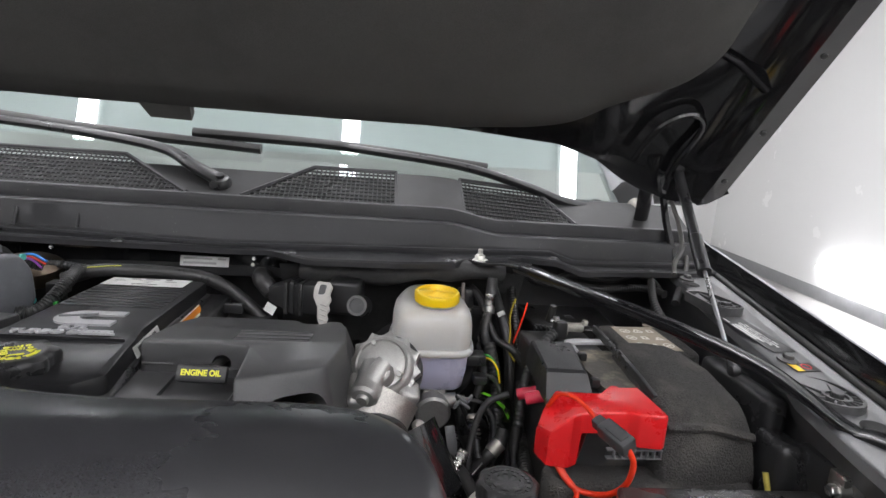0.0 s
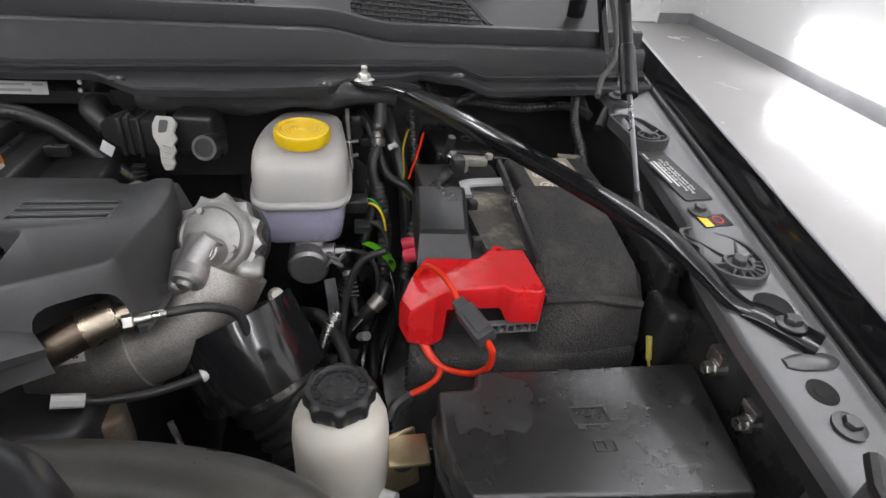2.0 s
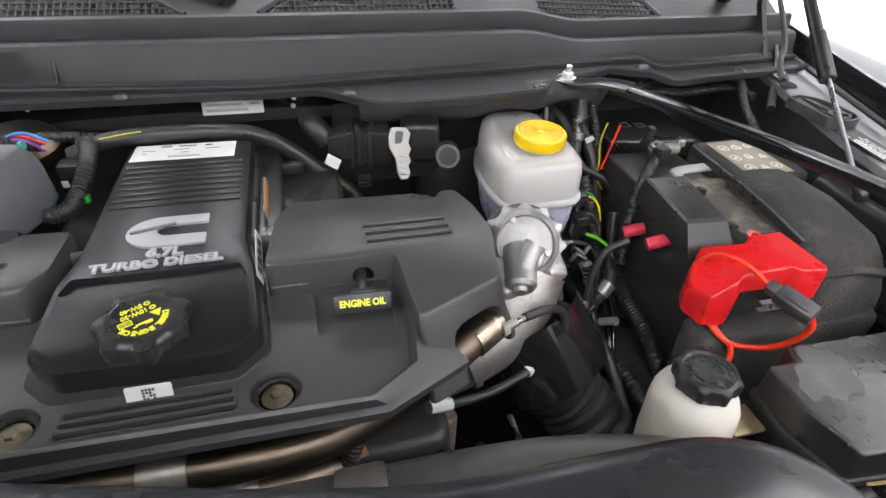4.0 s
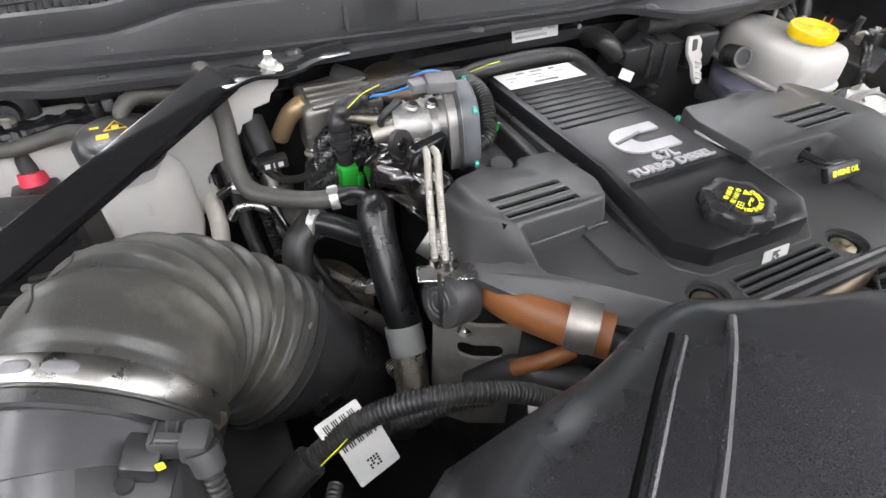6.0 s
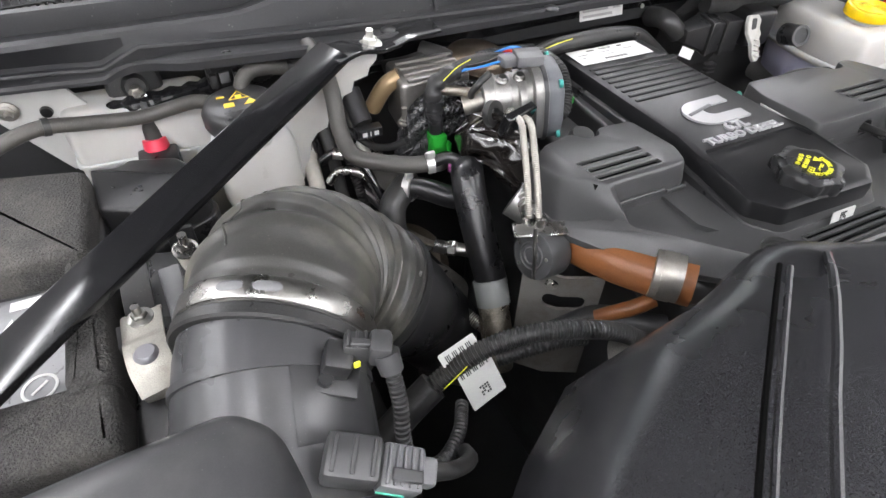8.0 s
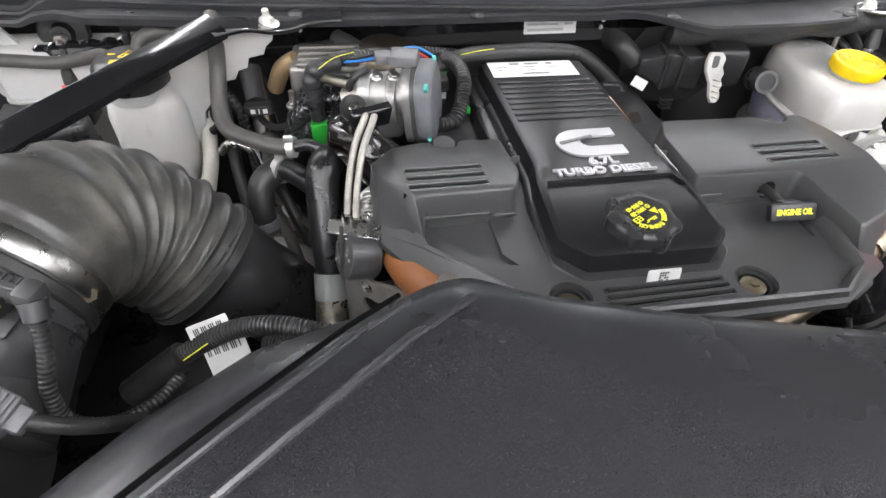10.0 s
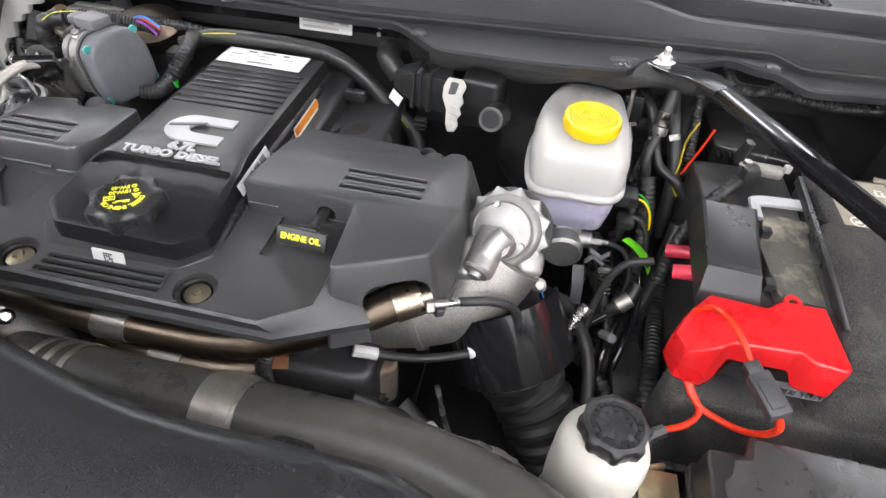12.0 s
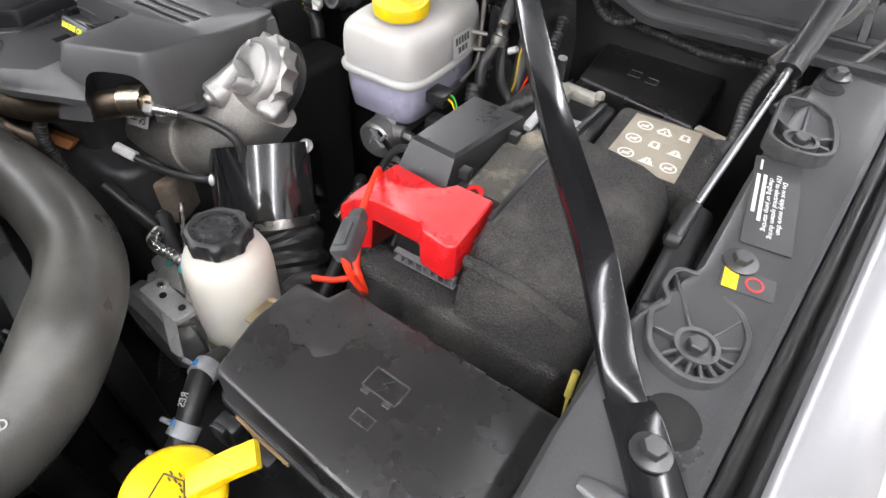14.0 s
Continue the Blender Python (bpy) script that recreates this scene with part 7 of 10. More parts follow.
part("plug", joined(box((-0.618, 0.488, 1.348), (0.028, 0.028, 0.02), 0.003, 2, (10, 20, -25)), box((-0.604, 0.483, 1.342), (0.016, 0.018, 0.014), 0.003, 2, (10, 20, -25))), GREYPLASTIC, s2, "light grey plug")
ROT2 = Euler((radians(10), radians(20), radians(-25))).to_matrix()
for dx in (-0.01, -0.005, 0.0, 0.005, 0.01):
    part("rib", box(V((-0.618, 0.488, 1.348)) + ROT2 @ V((dx, 0, 0.0108)), (0.002, 0.024, 0.003), 0.0006, 1, (10, 20, -25)), GREYPLASTIC, s2)
part("latch", box(V((-0.618, 0.488, 1.348)) + ROT2 @ V((0.002, -0.006, 0.0135)), (0.02, 0.008, 0.003), 0.001, 1, (10, 20, -25)), DARKGREY, s2, "locking tab")
part("green_seal", box(V((-0.618, 0.488, 1.348)) + ROT2 @ V((-0.004, -0.0145, -0.004)), (0.018, 0.001, 0.002), 0, 1, (10, 20, -25)), mat("mint_seal", (0.1, 0.5, 0.35), 0.4), s2, "green seal edge")
for dx in (-0.012, 0.0, 0.012):
    part("body_rib", box(V((-0.645, 0.497, 1.367)) + Euler((radians(10), radians(15), radians(-25))).to_matrix() @ V((dx, 0, 0.0145)), (0.003, 0.022, 0.002), 0.0006, 1, (10, 15, -25)), DARKGREY, s2)
part("paint_dot", box((-0.645, 0.483, 1.374), (0.005, 0.002, 0.006), 0.001), YINK, s2)
part("lead", tube([(-0.6, 0.482, 1.34), (-0.58, 0.483, 1.325), (-0.562, 0.495, 1.3), (-0.555, 0.515, 1.27)], 0.006, 10), RUBBER, s2)
loom = thing("wiring_loom", "black corrugated wiring loom beside the air duct", "wiring loom", (-0.48, 0.58, 1.2))
part("conduit", corrugated([(-0.555, 0.598, 1.228), (-0.53, 0.6, 1.246), (-0.49, 0.595, 1.272), (-0.45, 0.582, 1.287), (-0.41, 0.57, 1.285), (-0.37, 0.562, 1.27), (-0.33, 0.555, 1.24)], 0.0096, 0.004, 0.16, 14), RUBBER, loom)
part("conduit", corrugated([(-0.47, 0.61, 1.222), (-0.44, 0.602, 1.232), (-0.41, 0.595, 1.238), (-0.38, 0.588, 1.236)], 0.0095, 0.004, 0.12, 12), RUBBER, loom)
part("taped_joint", tube([(-0.6, 0.588, 1.2), (-0.575, 0.594, 1.216), (-0.545, 0.6, 1.235)], 0.015, 12), RUBBER, loom)
part("yellow_thread", tube([(-0.54, 0.586, 1.246), (-0.525, 0.588, 1.256), (-0.515, 0.59, 1.262)], 0.0006, 6), YINK, loom)
wt = thing("harness_tag", "white bar-code tag round the wiring loom", "tag", (-0.51, 0.59, 1.24))
wm = basis((-0.5, 0.588, 1.232), (0.97, 0.2, 0.15), (-0.2, 0.55, 0.8))
part("sheet", plate(wm, 0.04, 0.046, 0.0006, 0.002), WHITE, wt)
part("upper_flap", plate(basis((-0.515, 0.606, 1.262), (0.95, 0.1, 0.28), (-0.25, 0.6, 0.75)), 0.04, 0.02, 0.0008, 0.002), WHITE, wt, "white flap above the loom")
part("flap_print", bars(basis((-0.515, 0.606, 1.262), (0.95, 0.1, 0.28), (-0.25, 0.6, 0.75)), [(-0.014 + 0.0019 * i, 0.001, 0.0011, 0.009) for i in range(15) if i % 4 != 3], 1, lift=0.0009), INK, wt)
part("code", bars(wm, [(-0.016 + 0.002 * i, 0.016, 0.0012, 0.008) for i in range(16) if i % 4 != 2] + [(-0.004 + 0.0028 * (i % 4), -0.014 + 0.0028 * (i // 4), 0.002, 0.002) for i in range(16) if i not in (1, 6, 8)], 1), INK, wt)

# coolant pipes
PIPEPAINT = mat("satin_black_pipe", (0.011, 0.011, 0.012), 0.3, spec=0.6, wear=0.3, wear_size=40, wear_color=(0.03, 0.028, 0.026), rough_var=0.05)
cpipe = thing("coolant_pipe", "glossy black coolant pipe with a steel-braided lower hose", "coolant pipe", (-0.41, 0.75, 1.05))
part("down_pipe", tube([(-0.393, 0.838, 1.283), (-0.4, 0.822, 1.283), (-0.404, 0.802, 1.262), (-0.404, 0.77, 1.22), (-0.401, 0.738, 1.172)], 0.0205, 24), PIPEPAINT, cpipe, "glossy black elbow", 60)
part("branch", tube([(-0.463, 0.884, 1.246), (-0.44, 0.862, 1.25), (-0.42, 0.838, 1.25), (-0.403, 0.815, 1.255)], 0.0145, 16), PIPEPAINT, cpipe)
part("top_stub", tube([(-0.436, 0.852, 1.297), (-0.415, 0.85, 1.3), (-0.4, 0.843, 1.292), (-0.396, 0.836, 1.28)], 0.0075, 12), PIPEPAINT, cpipe)
part("ferrule", cyl((-0.404, 0.742, 1.181), (-0.406, 0.722, 1.155), 0.0215, segs=24), mat("grey_sleeve", (0.28, 0.29, 0.28), 0.4), cpipe, "grey sleeve")
BRAID = mat("steel_braid", (0.34, 0.31, 0.26), 0.35, metal=1.0, grain=0.4, grain_size=900, bump=0.001, bump_size=700)
bm = tube([(-0.406, 0.724, 1.158), (-0.41, 0.7, 1.125), (-0.415, 0.68, 1.08)], 0.0185, 16)
braid = part("braided_hose", bm, BRAID, cpipe, "steel braid over the hose")
for s in (1, -1):
    for k in range(10):
        pts = []
        for i in range(13):
            t = i / 12
            c = V((-0.406, 0.724, 1.158)).lerp(V((-0.413, 0.69, 1.1)), t)
            a = 2 * math.pi * k / 10 + s * 2.6 * t
            rr, uu, dd = frame_of(V((-0.007, -0.034, -0.058)))
            pts.append(c + (rr * math.cos(a) + uu * math.sin(a)) * 0.0188)
        part("strand", sweep(pts, 0.0014, 4), BRAID, braid)
for a, b, r in (((-0.459, 0.88, 1.247), (-0.452, 0.873, 1.248), 0.0185), ((-0.441, 0.854, 1.2955), (-0.432, 0.852, 1.2965), 0.013)):
    c = part("spring_clamp", joined(cyl(a, b, r, segs=20), box(V(a) + V((0.002, -0.006, r + 0.003)), (0.012, 0.006, 0.009), 0.002)), mat("zinc_clamp", (0.6, 0.6, 0.58), 0.35, metal=0.6), cpipe, "pale spring clamp")
gh = thing("heater_hose", "grey rubber heater hose", "hose", (-0.5, 0.92, 1.2))
part("hose", tube([(-0.53, 1.03, 1.39), (-0.523, 0.99, 1.378), (-0.522, 0.96, 1.355), (-0.525, 0.93, 1.318), (-0.518, 0.905, 1.297), (-0.49, 0.882, 1.293), (-0.46, 0.862, 1.294), (-0.438, 0.853, 1.296)], 0.0105, 16), HOSE, gh)
gh2 = thing("heater_hose", "wide grey rubber hose with a foil patch", "hose", (-0.48, 0.95, 1.15))
part("hose", tube([(-0.49, 1.03, 1.3), (-0.484, 1.0, 1.262), (-0.475, 0.95, 1.235), (-0.465, 0.9, 1.24), (-0.455, 0.876, 1.247)], 0.0165, 16), HOSE, gh2)
part("foil", tube([(-0.483, 0.995, 1.258), (-0.477, 0.965, 1.242)], 0.0172, 16, 3), STEEL, gh2, "crinkled foil patch")
bl = thing("braided_line", "stainless braided oil line with hex fittings", "oil line", (-0.44, 0.82, 1.15))
for o in (-0.006, 0.0, 0.006):
    part("line", tube([(-0.5 + 0.5 * o, 0.98 + o, 1.133), (-0.475 + 0.5 * o, 0.948 + o, 1.133), (-0.452 + 0.5 * o, 0.915 + o, 1.134), (-0.432, 0.882 + o * 0.8, 1.137), (-0.417, 0.862 + o * 0.5, 1.138)], 0.0034, 8), BRAID, bl, "braided stainless line")
part("fitting", joined(cyl((-0.422, 0.868, 1.138), (-0.408, 0.855, 1.138), 0.011, segs=16), hexhead((-0.408, 0.855, 1.138), (0.8, -0.55, 0.0), 0.0115, 0.012), cyl((-0.398, 0.848, 1.138), (-0.38, 0.836, 1.137), 0.0095, segs=14)), STEEL, bl)
part("white_sleeve", cyl((-0.466, 0.936, 1.134), (-0.457, 0.922, 1.134), 0.0115, segs=14), WHITE, bl, "white marked sleeve")

# EGR valve with actuator, connectors
egr = thing("egr_valve", "cast aluminium valve with a grey plastic actuator cap", "valve", (-0.29, 0.87, 1.28))
EN = V((0.93, -0.3, 0.1)).normalized()
EC = V((-0.272, 0.872, 1.34))
re, ue, de = frame_of(EN)
cap_poly = rounded([(-0.046, -0.03), (-0.03, -0.046), (0.03, -0.046), (0.04, -0.02), (0.04, 0.03), (0.022, 0.046), (-0.028, 0.046), (-0.046, 0.02)], 0.012, 3)
part("actuator_cap", loft([[EC + re * x * k + ue * y * k + EN * h for x, y in cap_poly] for h, k in ((0.0, 1.0), (0.012, 1.0), (0.018, 0.94), (0.02, 0.85))]), mat("slate_plastic", (0.12, 0.125, 0.135), 0.4, grain=0.1, wear=0.3, wear_size=30), egr, "slate grey actuator cap", 40)
part("valve_body", joined(loft([[EC + re * x + ue * y + EN * h for x, y in cap_poly] for h in (-0.016, 0.0)]), cyl(EC - EN * 0.075 + V((0, 0.005, 0.005)), EC - EN * 0.015 + V((0, 0.005, 0.005)), 0.027, 0.03, 28), box(EC - EN * 0.05 + V((0, -0.01, -0.02)), (0.05, 0.04, 0.04), 0.008)), ALU, egr, "bare cast body")
for x, y in ((-0.04, -0.03), (0.035, -0.035), (0.035, 0.035), (-0.035, 0.038)):
    part("screw", lathe([(0, 0), (0.005, 0), (0.005, 0.004), (0, 0.005)], EC + re * x + ue * y + EN * 0.012, EN, 14), mat("teal_screw", (0.1, 0.5, 0.45), 0.35, metal=0.5), egr, "teal coated screw")
for dx in (0.0, 0.022):
    part("bolt", hexhead(EC - EN * (0.035 + dx) + V((0, -0.004, 0.034)), (0, -0.3, 1), 0.006, 0.006, 0.008), BRIGHT, egr)
part("plug", joined(box(EC + V((-0.02, 0.012, 0.052)), (0.034, 0.03, 0.014), 0.003, 2, (0, 0, -15)), box(EC + V((-0.045, 0.018, 0.05)), (0.02, 0.02, 0.012), 0.003)), GREYPLASTIC, egr, "grey connector plug")
for k, wire_paint in enumerate((BLUE, BLUE, ORANGEWIRE, BLACK, GREYPLASTIC)):
    part("wire", tube([EC + V((-0.05, 0.016 + 0.003 * k, 0.052 - 0.002 * (k % 3))), (-0.345, 0.911 + 0.003 * k, 1.377 - 0.002 * (k % 3)), (-0.372, 0.927 + 0.003 * k, 1.368 + 0.002 * (k % 2))], 0.0014, 8), wire_paint, egr, "thin coloured wire")
part("lead_loop", tube([(-0.335, 0.9, 1.372), (-0.352, 0.897, 1.362), (-0.36, 0.9, 1.348), (-0.35, 0.905, 1.338), (-0.336, 0.905, 1.345)], 0.0045, 10), RUBBER, egr, "black looped lead")
part("upper_flange", loft([[EC + re * x * 0.9 + ue * (y * 0.62 + 0.004) - EN * h for x, y in cap_poly] for h in (0.026, 0.034)]), ALU, egr, "cast flange of the body")
part("neck_pipe", cyl(EC - EN * 0.1 + V((0, 0.005, 0.0)), EC - EN * 0.074 + V((0, 0.005, 0.004)), 0.0125, 0.013, 20), DULLSTEEL, egr, "plain steel neck")
# ribs and ears of the cast body
for o in (0.02, 0.04, 0.06):
    part("rib", lathe([(0.027, -0.0015), (0.0305, -0.0015), (0.0305, 0.0015), (0.027, 0.0015)], EC - EN * o + V((0, 0.005, 0.005)), EN, 32), ALU, egr)
part("edge_plate", loft([[EC + re * x * 1.05 + ue * y * 1.05 + EN * h for x, y in cap_poly] for h in (-0.006, -0.001)]), DARKGREY, egr, "dark joint plate")
egp = thing("egr_crossover", "crossover pipe in crumpled glossy black wrap", "pipe", (-0.34, 0.85, 1.25))
crum = tube([(-0.362, 0.872, 1.3), (-0.362, 0.855, 1.316), (-0.352, 0.838, 1.312), (-0.335, 0.822, 1.295), (-0.322, 0.806, 1.27), (-0.325, 0.79, 1.25)], lambda t: 0.031 + 0.004 * math.sin(11 * t + 1), 36, 9)
crum.normal_update()
for v in crum.verts:
    q = v.co * 62
    f = abs(math.sin(q.x + 1.3 * math.sin(q.y * 0.8)) * math.sin(q.y * 1.1 + 1.7 * math.sin(q.z))) ** 0.6
    v.co += V((math.sin(q.y * 1.3), math.sin(q.z * 1.2), math.sin(q.x * 1.4))) * 0.003 + v.normal * 0.005 * f
part("wrap", crum, mat("glossy_black_foil", (0.012, 0.01, 0.009), 0.13, coat=0.5, spec=0.6, rough_var=0.03), egp, "crumpled glossy black wrap", 70)
for k, (p, q, r) in enumerate((((-0.385, 0.85, 1.335), (-0.365, 0.822, 1.336), (-0.335, 0.8, 1.31)), ((-0.385, 0.838, 1.3), (-0.37, 0.812, 1.3), (-0.345, 0.788, 1.275)), ((-0.375, 0.866, 1.343), (-0.352, 0.842, 1.345), (-0.325, 0.82, 1.322)))):
    part("fold", sweep(spline([p, q, r], 5), lambda f: 0.005 * (1 - abs(2 * f - 1) ** 3) + 0.001, 5, flat=0.5), bpy.data.materials["glossy_black_foil"], egp, "sharp fold of the wrap", 50)
part("steel_neck", cyl((-0.35, 0.79, 1.262), (-0.325, 0.76, 1.245), 0.026, 0.024, 22), ALU, egp, "bare steel neck")
part("spring", corrugated([(-0.345, 0.77, 1.272), (-0.352, 0.745, 1.268), (-0.36, 0.72, 1.27)], 0.014, 0.007, 0.25, 14), STEEL, egp, "steel bellows")
part("bracket", box((-0.34, 0.82, 1.352), (0.05, 0.012, 0.03), 0.002, 1, (20, 0, 20)), PAINT, egp)
part("grommet", lathe([(0.008, -0.004), (0.016, -0.004), (0.016, 0.004), (0.008, 0.004), (0.008, -0.004)], (-0.358, 0.845, 1.35), (0.4, -0.8, 0.3), 20), RUBBER, egp)
PALEBRAID = mat("pale_braid", (0.42, 0.4, 0.36), 0.42, metal=0.5, grain=0.2, grain_size=900, wear=0.4, wear_size=40)
tb2 = thing("pressure_tubes", "pair of braided steel pressure tubes", "tube", (-0.36, 0.76, 1.28))
for dx, dy in ((0.0, 0.0), (0.0085, -0.007)):
    part("tube", corrugated([(-0.343 + dx, 0.833 + dy, 1.352), (-0.348 + dx, 0.8 + dy, 1.362), (-0.362 + dx, 0.765 + dy, 1.35), (-0.372 + dx, 0.735 + dy, 1.322), (-0.377 + dx, 0.716 + dy, 1.29)], 0.004, 0.0022, 0.12, 12), PALEBRAID, tb2, "braided steel tube")
    part("fitting", hexhead((-0.338 + dx, 0.84 + dy, 1.346), (-0.3, -0.6, 0.7), 0.0075, 0.012), BRIGHT, tb2)
    part("fitting", joined(cyl((-0.377 + dx, 0.716 + dy, 1.297), (-0.378 + dx, 0.711 + dy, 1.276), 0.0065, segs=12)), BRIGHT, tb2)
part("clip_plate", box((-0.371, 0.702, 1.287), (0.06, 0.02, 0.003), 0.001, 1, (10, 0, -20)), STEEL, tb2)
puck = thing("wastegate_actuator", "round dark actuator can on a steel bracket", "actuator", (-0.37, 0.72, 1.22))
KA = V((0.93, 0.22, -0.28)).normalized()
KC = V((-0.386, 0.69, 1.262))
part("can", lathe([(0, 0), (0.023, 0), (0.0275, 0.002), (0.029, 0.006), (0.029, 0.034), (0.025, 0.038), (0, 0.038)], KC, KA, 36), DARKGREY, puck)
part("face_ring", joined(*[lathe([(r, 0), (r + 0.0015, -0.0012), (r + 0.003, 0)], KC, KA, 24) for r in (0.008, 0.014)]), DARKGREY, puck, "raised rings on the face")
rk, uk, dk = frame_of(KA)
for a in (0.4, 1.6, 2.9, 4.1, 5.3):
    part("rivet", lathe([(0, -0.0016), (0.002, -0.001), (0.0022, 0.001), (0, 0.001)], KC + (rk * math.cos(a) + uk * math.sin(a)) * 0.021, KA, 10), STEEL, puck)
part("rod", cyl((-0.384, 0.694, 1.3), (-0.388, 0.676, 1.24), 0.0022, segs=8), BRIGHT, puck, "thin steel rod")
shl = thing("steel_shield", "dull steel heat shield with a slotted opening", "shield", (-0.38, 0.7, 1.1))
sp = part("sheet", prism([(-0.384, 0.702), (-0.352, 0.669), (-0.31, 0.648), (-0.312, 0.644), (-0.354, 0.665), (-0.387, 0.699)], 1.05, 1.236), mat("dull_sheet_steel", (0.3, 0.29, 0.27), 0.42, metal=0.55, grain=0.1, wear=0.7, wear_size=25, wear_color=(0.2, 0.17, 0.14)), shl)
cut(sp, [box((-0.345, 0.668, 1.193), (0.05, 0.06, 0.024), 0.009, 3, (0, 0, -38))])
part("bolt", hexhead((-0.362, 0.6745, 1.222), (-0.7, -0.7, 0.1), 0.005, 0.005, 0.008), STEEL, shl)
cast = thing("exhaust_casting", "dull cast exhaust outlet below the shield", "exhaust part", (-0.32, 0.64, 1.1))
part("casting", tube([(-0.36, 0.655, 1.15), (-0.325, 0.63, 1.19), (-0.3, 0.6, 1.2), (-0.27, 0.58, 1.2)], 0.016, 14), DARK, cast)
part("rusty_arm", tube([(-0.33, 0.625, 1.2), (-0.3, 0.605, 1.225), (-0.28, 0.6, 1.235)], 0.009, 10), CASTIRON, cast)

# connectors round the green plug
gp = thing("fuel_rail_sensor", "green sensor plug with a black elbow connector", "sensor", (-0.4, 0.91, 1.25))
part("base", lathe([(0, 0), (0.015, 0), (0.0165, 0.004), (0.0165, 0.016), (0.012, 0.02), (0, 0.02)], (-0.402, 0.908, 1.248), (0, -0.1, 1), 24), ALU, gp, "pale metal base")
part("plug", joined(box((-0.402, 0.91, 1.281), (0.022, 0.022, 0.032), 0.003), box((-0.39, 0.902, 1.276), (0.008, 0.01, 0.018), 0.002)), GREEN, gp, "green plug body")
part("elbow", tube([(-0.402, 0.912, 1.298), (-0.405, 0.914, 1.335), (-0.405, 0.916, 1.358), (-0.39, 0.92, 1.368), (-0.37, 0.925, 1.37)], lambda t: 0.0095 + 0.0018 * (int(t * 9) % 2), 14, 8), BLACK, gp, "black elbow connector")
part("collar", joined(cyl((-0.404, 0.913, 1.322), (-0.405, 0.914, 1.33), 0.0135, segs=18), cyl((-0.405, 0.914, 1.337), (-0.405, 0.9145, 1.344), 0.013, segs=18)), BLACK, gp)
part("conduit", corrugated([(-0.38, 0.922, 1.37), (-0.35, 0.935, 1.372), (-0.31, 0.95, 1.365), (-0.26, 0.965, 1.35)], 0.0085, 0.004, 0.12, 12), RUBBER, gp, "corrugated lead")
part("yellow_thread", tube([(-0.395, 0.908, 1.37), (-0.375, 0.913, 1.381), (-0.35, 0.925, 1.382)], 0.0006, 6), YINK, gp)
part("purple_band", tube([(-0.4, 0.878, 1.262), (-0.385, 0.868, 1.262)], 0.006, 10), mat("purple_orange", (0.45, 0.1, 0.35), 0.4), gp, "purple marked tube")
mesh = thing("mesh_sleeve", "black braided mesh sleeves over wiring", "sleeve", (-0.37, 0.92, 1.28))
MESHBLACK = mat("black_braid", (0.013, 0.013, 0.014), 0.3, grain=0.3, grain_size=1500, specks=0.4)
for k, o in enumerate(((0.0, 0.0, 0.0), (0.012, -0.004, -0.021), (0.004, 0.01, 0.016))):
    run_ = spline([(-0.323 + o[0], 0.93 + o[1], 1.312 + o[2]), (-0.356 + o[0], 0.93 + o[1], 1.317 + o[2]), (-0.386 + o[0], 0.93 + o[1], 1.316 + o[2]), (-0.415 + o[0], 0.93 + o[1], 1.304 + o[2]), (-0.436 + o[0], 0.93 + o[1], 1.279 + o[2] * 0.6), (-0.446 + o[0], 0.93 + o[1], 1.24)], 8)
    core = part("sleeve", sweep(run_, 0.0115, 14), MESHBLACK, mesh)
    weave = bmesh.new()
    n_ = len(run_)
    for s in (1, -1):
        for q in range(7):
            pts_ = []
            for i in range(2, n_ - 2):
                tt = (run_[i + 1] - run_[i - 1]).normalized()
                ra_ = V((0, 1, 0.2)).cross(tt).normalized()
                a_ = 2 * math.pi * q / 7 + s * 0.42 * i
                pts_.append(run_[i] + (ra_ * math.cos(a_) + tt.cross(ra_) * math.sin(a_)) * 0.0118)
            add(weave, sweep(pts_, 0.0011, 4, caps=False))
    part("weave", weave, mat("braid_yarn", (0.03, 0.03, 0.031), 0.28) if k == 0 else bpy.data.materials["braid_yarn"], core, "woven yarn of the sleeve")
part("metal_lead", tube([(-0.325, 0.9, 1.34), (-0.36, 0.91, 1.347), (-0.4, 0.93, 1.35)], 0.0065, 10), BRAID, mesh, "braided metal lead")
mod = thing("glow_module", "grey metal module behind the valve", "module", (-0.4, 0.99, 1.28))
part("case", prism(rounded([(-0.435, 0.95), (-0.335, 0.95), (-0.33, 1.02), (-0.43, 1.025)], 0.008), 1.28, 1.352, 0.006), mat("zinc_case", (0.26, 0.25, 0.235), 0.4, metal=0.85, wear=0.4, wear_size=30), mod)
part("lid", lathe([(0, 0), (0.045, 0), (0.048, 0.004), (0.048, 0.025), (0.04, 0.03), (0, 0.03)], (-0.3, 1.0, 1.32), (0.1, -0.2, 1), 32), SCORCHED, mod, "brownish round canister")
for i in range(4):
    part("case_rib", box((-0.383 + 0.001 * i, 0.955 + 0.017 * i, 1.3535), (0.082, 0.007, 0.005), 0.002), bpy.data.materials["zinc_case"], mod)
part("front_flange", prism(rounded([(-0.442, 0.936), (-0.332, 0.934), (-0.33, 0.948), (-0.44, 0.95)], 0.004), 1.296, 1.303, 0.002), bpy.data.materials["zinc_case"], mod)
part("green_stud", joined(cyl((-0.435, 0.942, 1.303), (-0.435, 0.941, 1.325), 0.0035, segs=10), hexhead((-0.435, 0.942, 1.303), (0, -0.05, 1), 0.0065, 0.006, 0.009)), DULLSTEEL, mod, "plated stud")
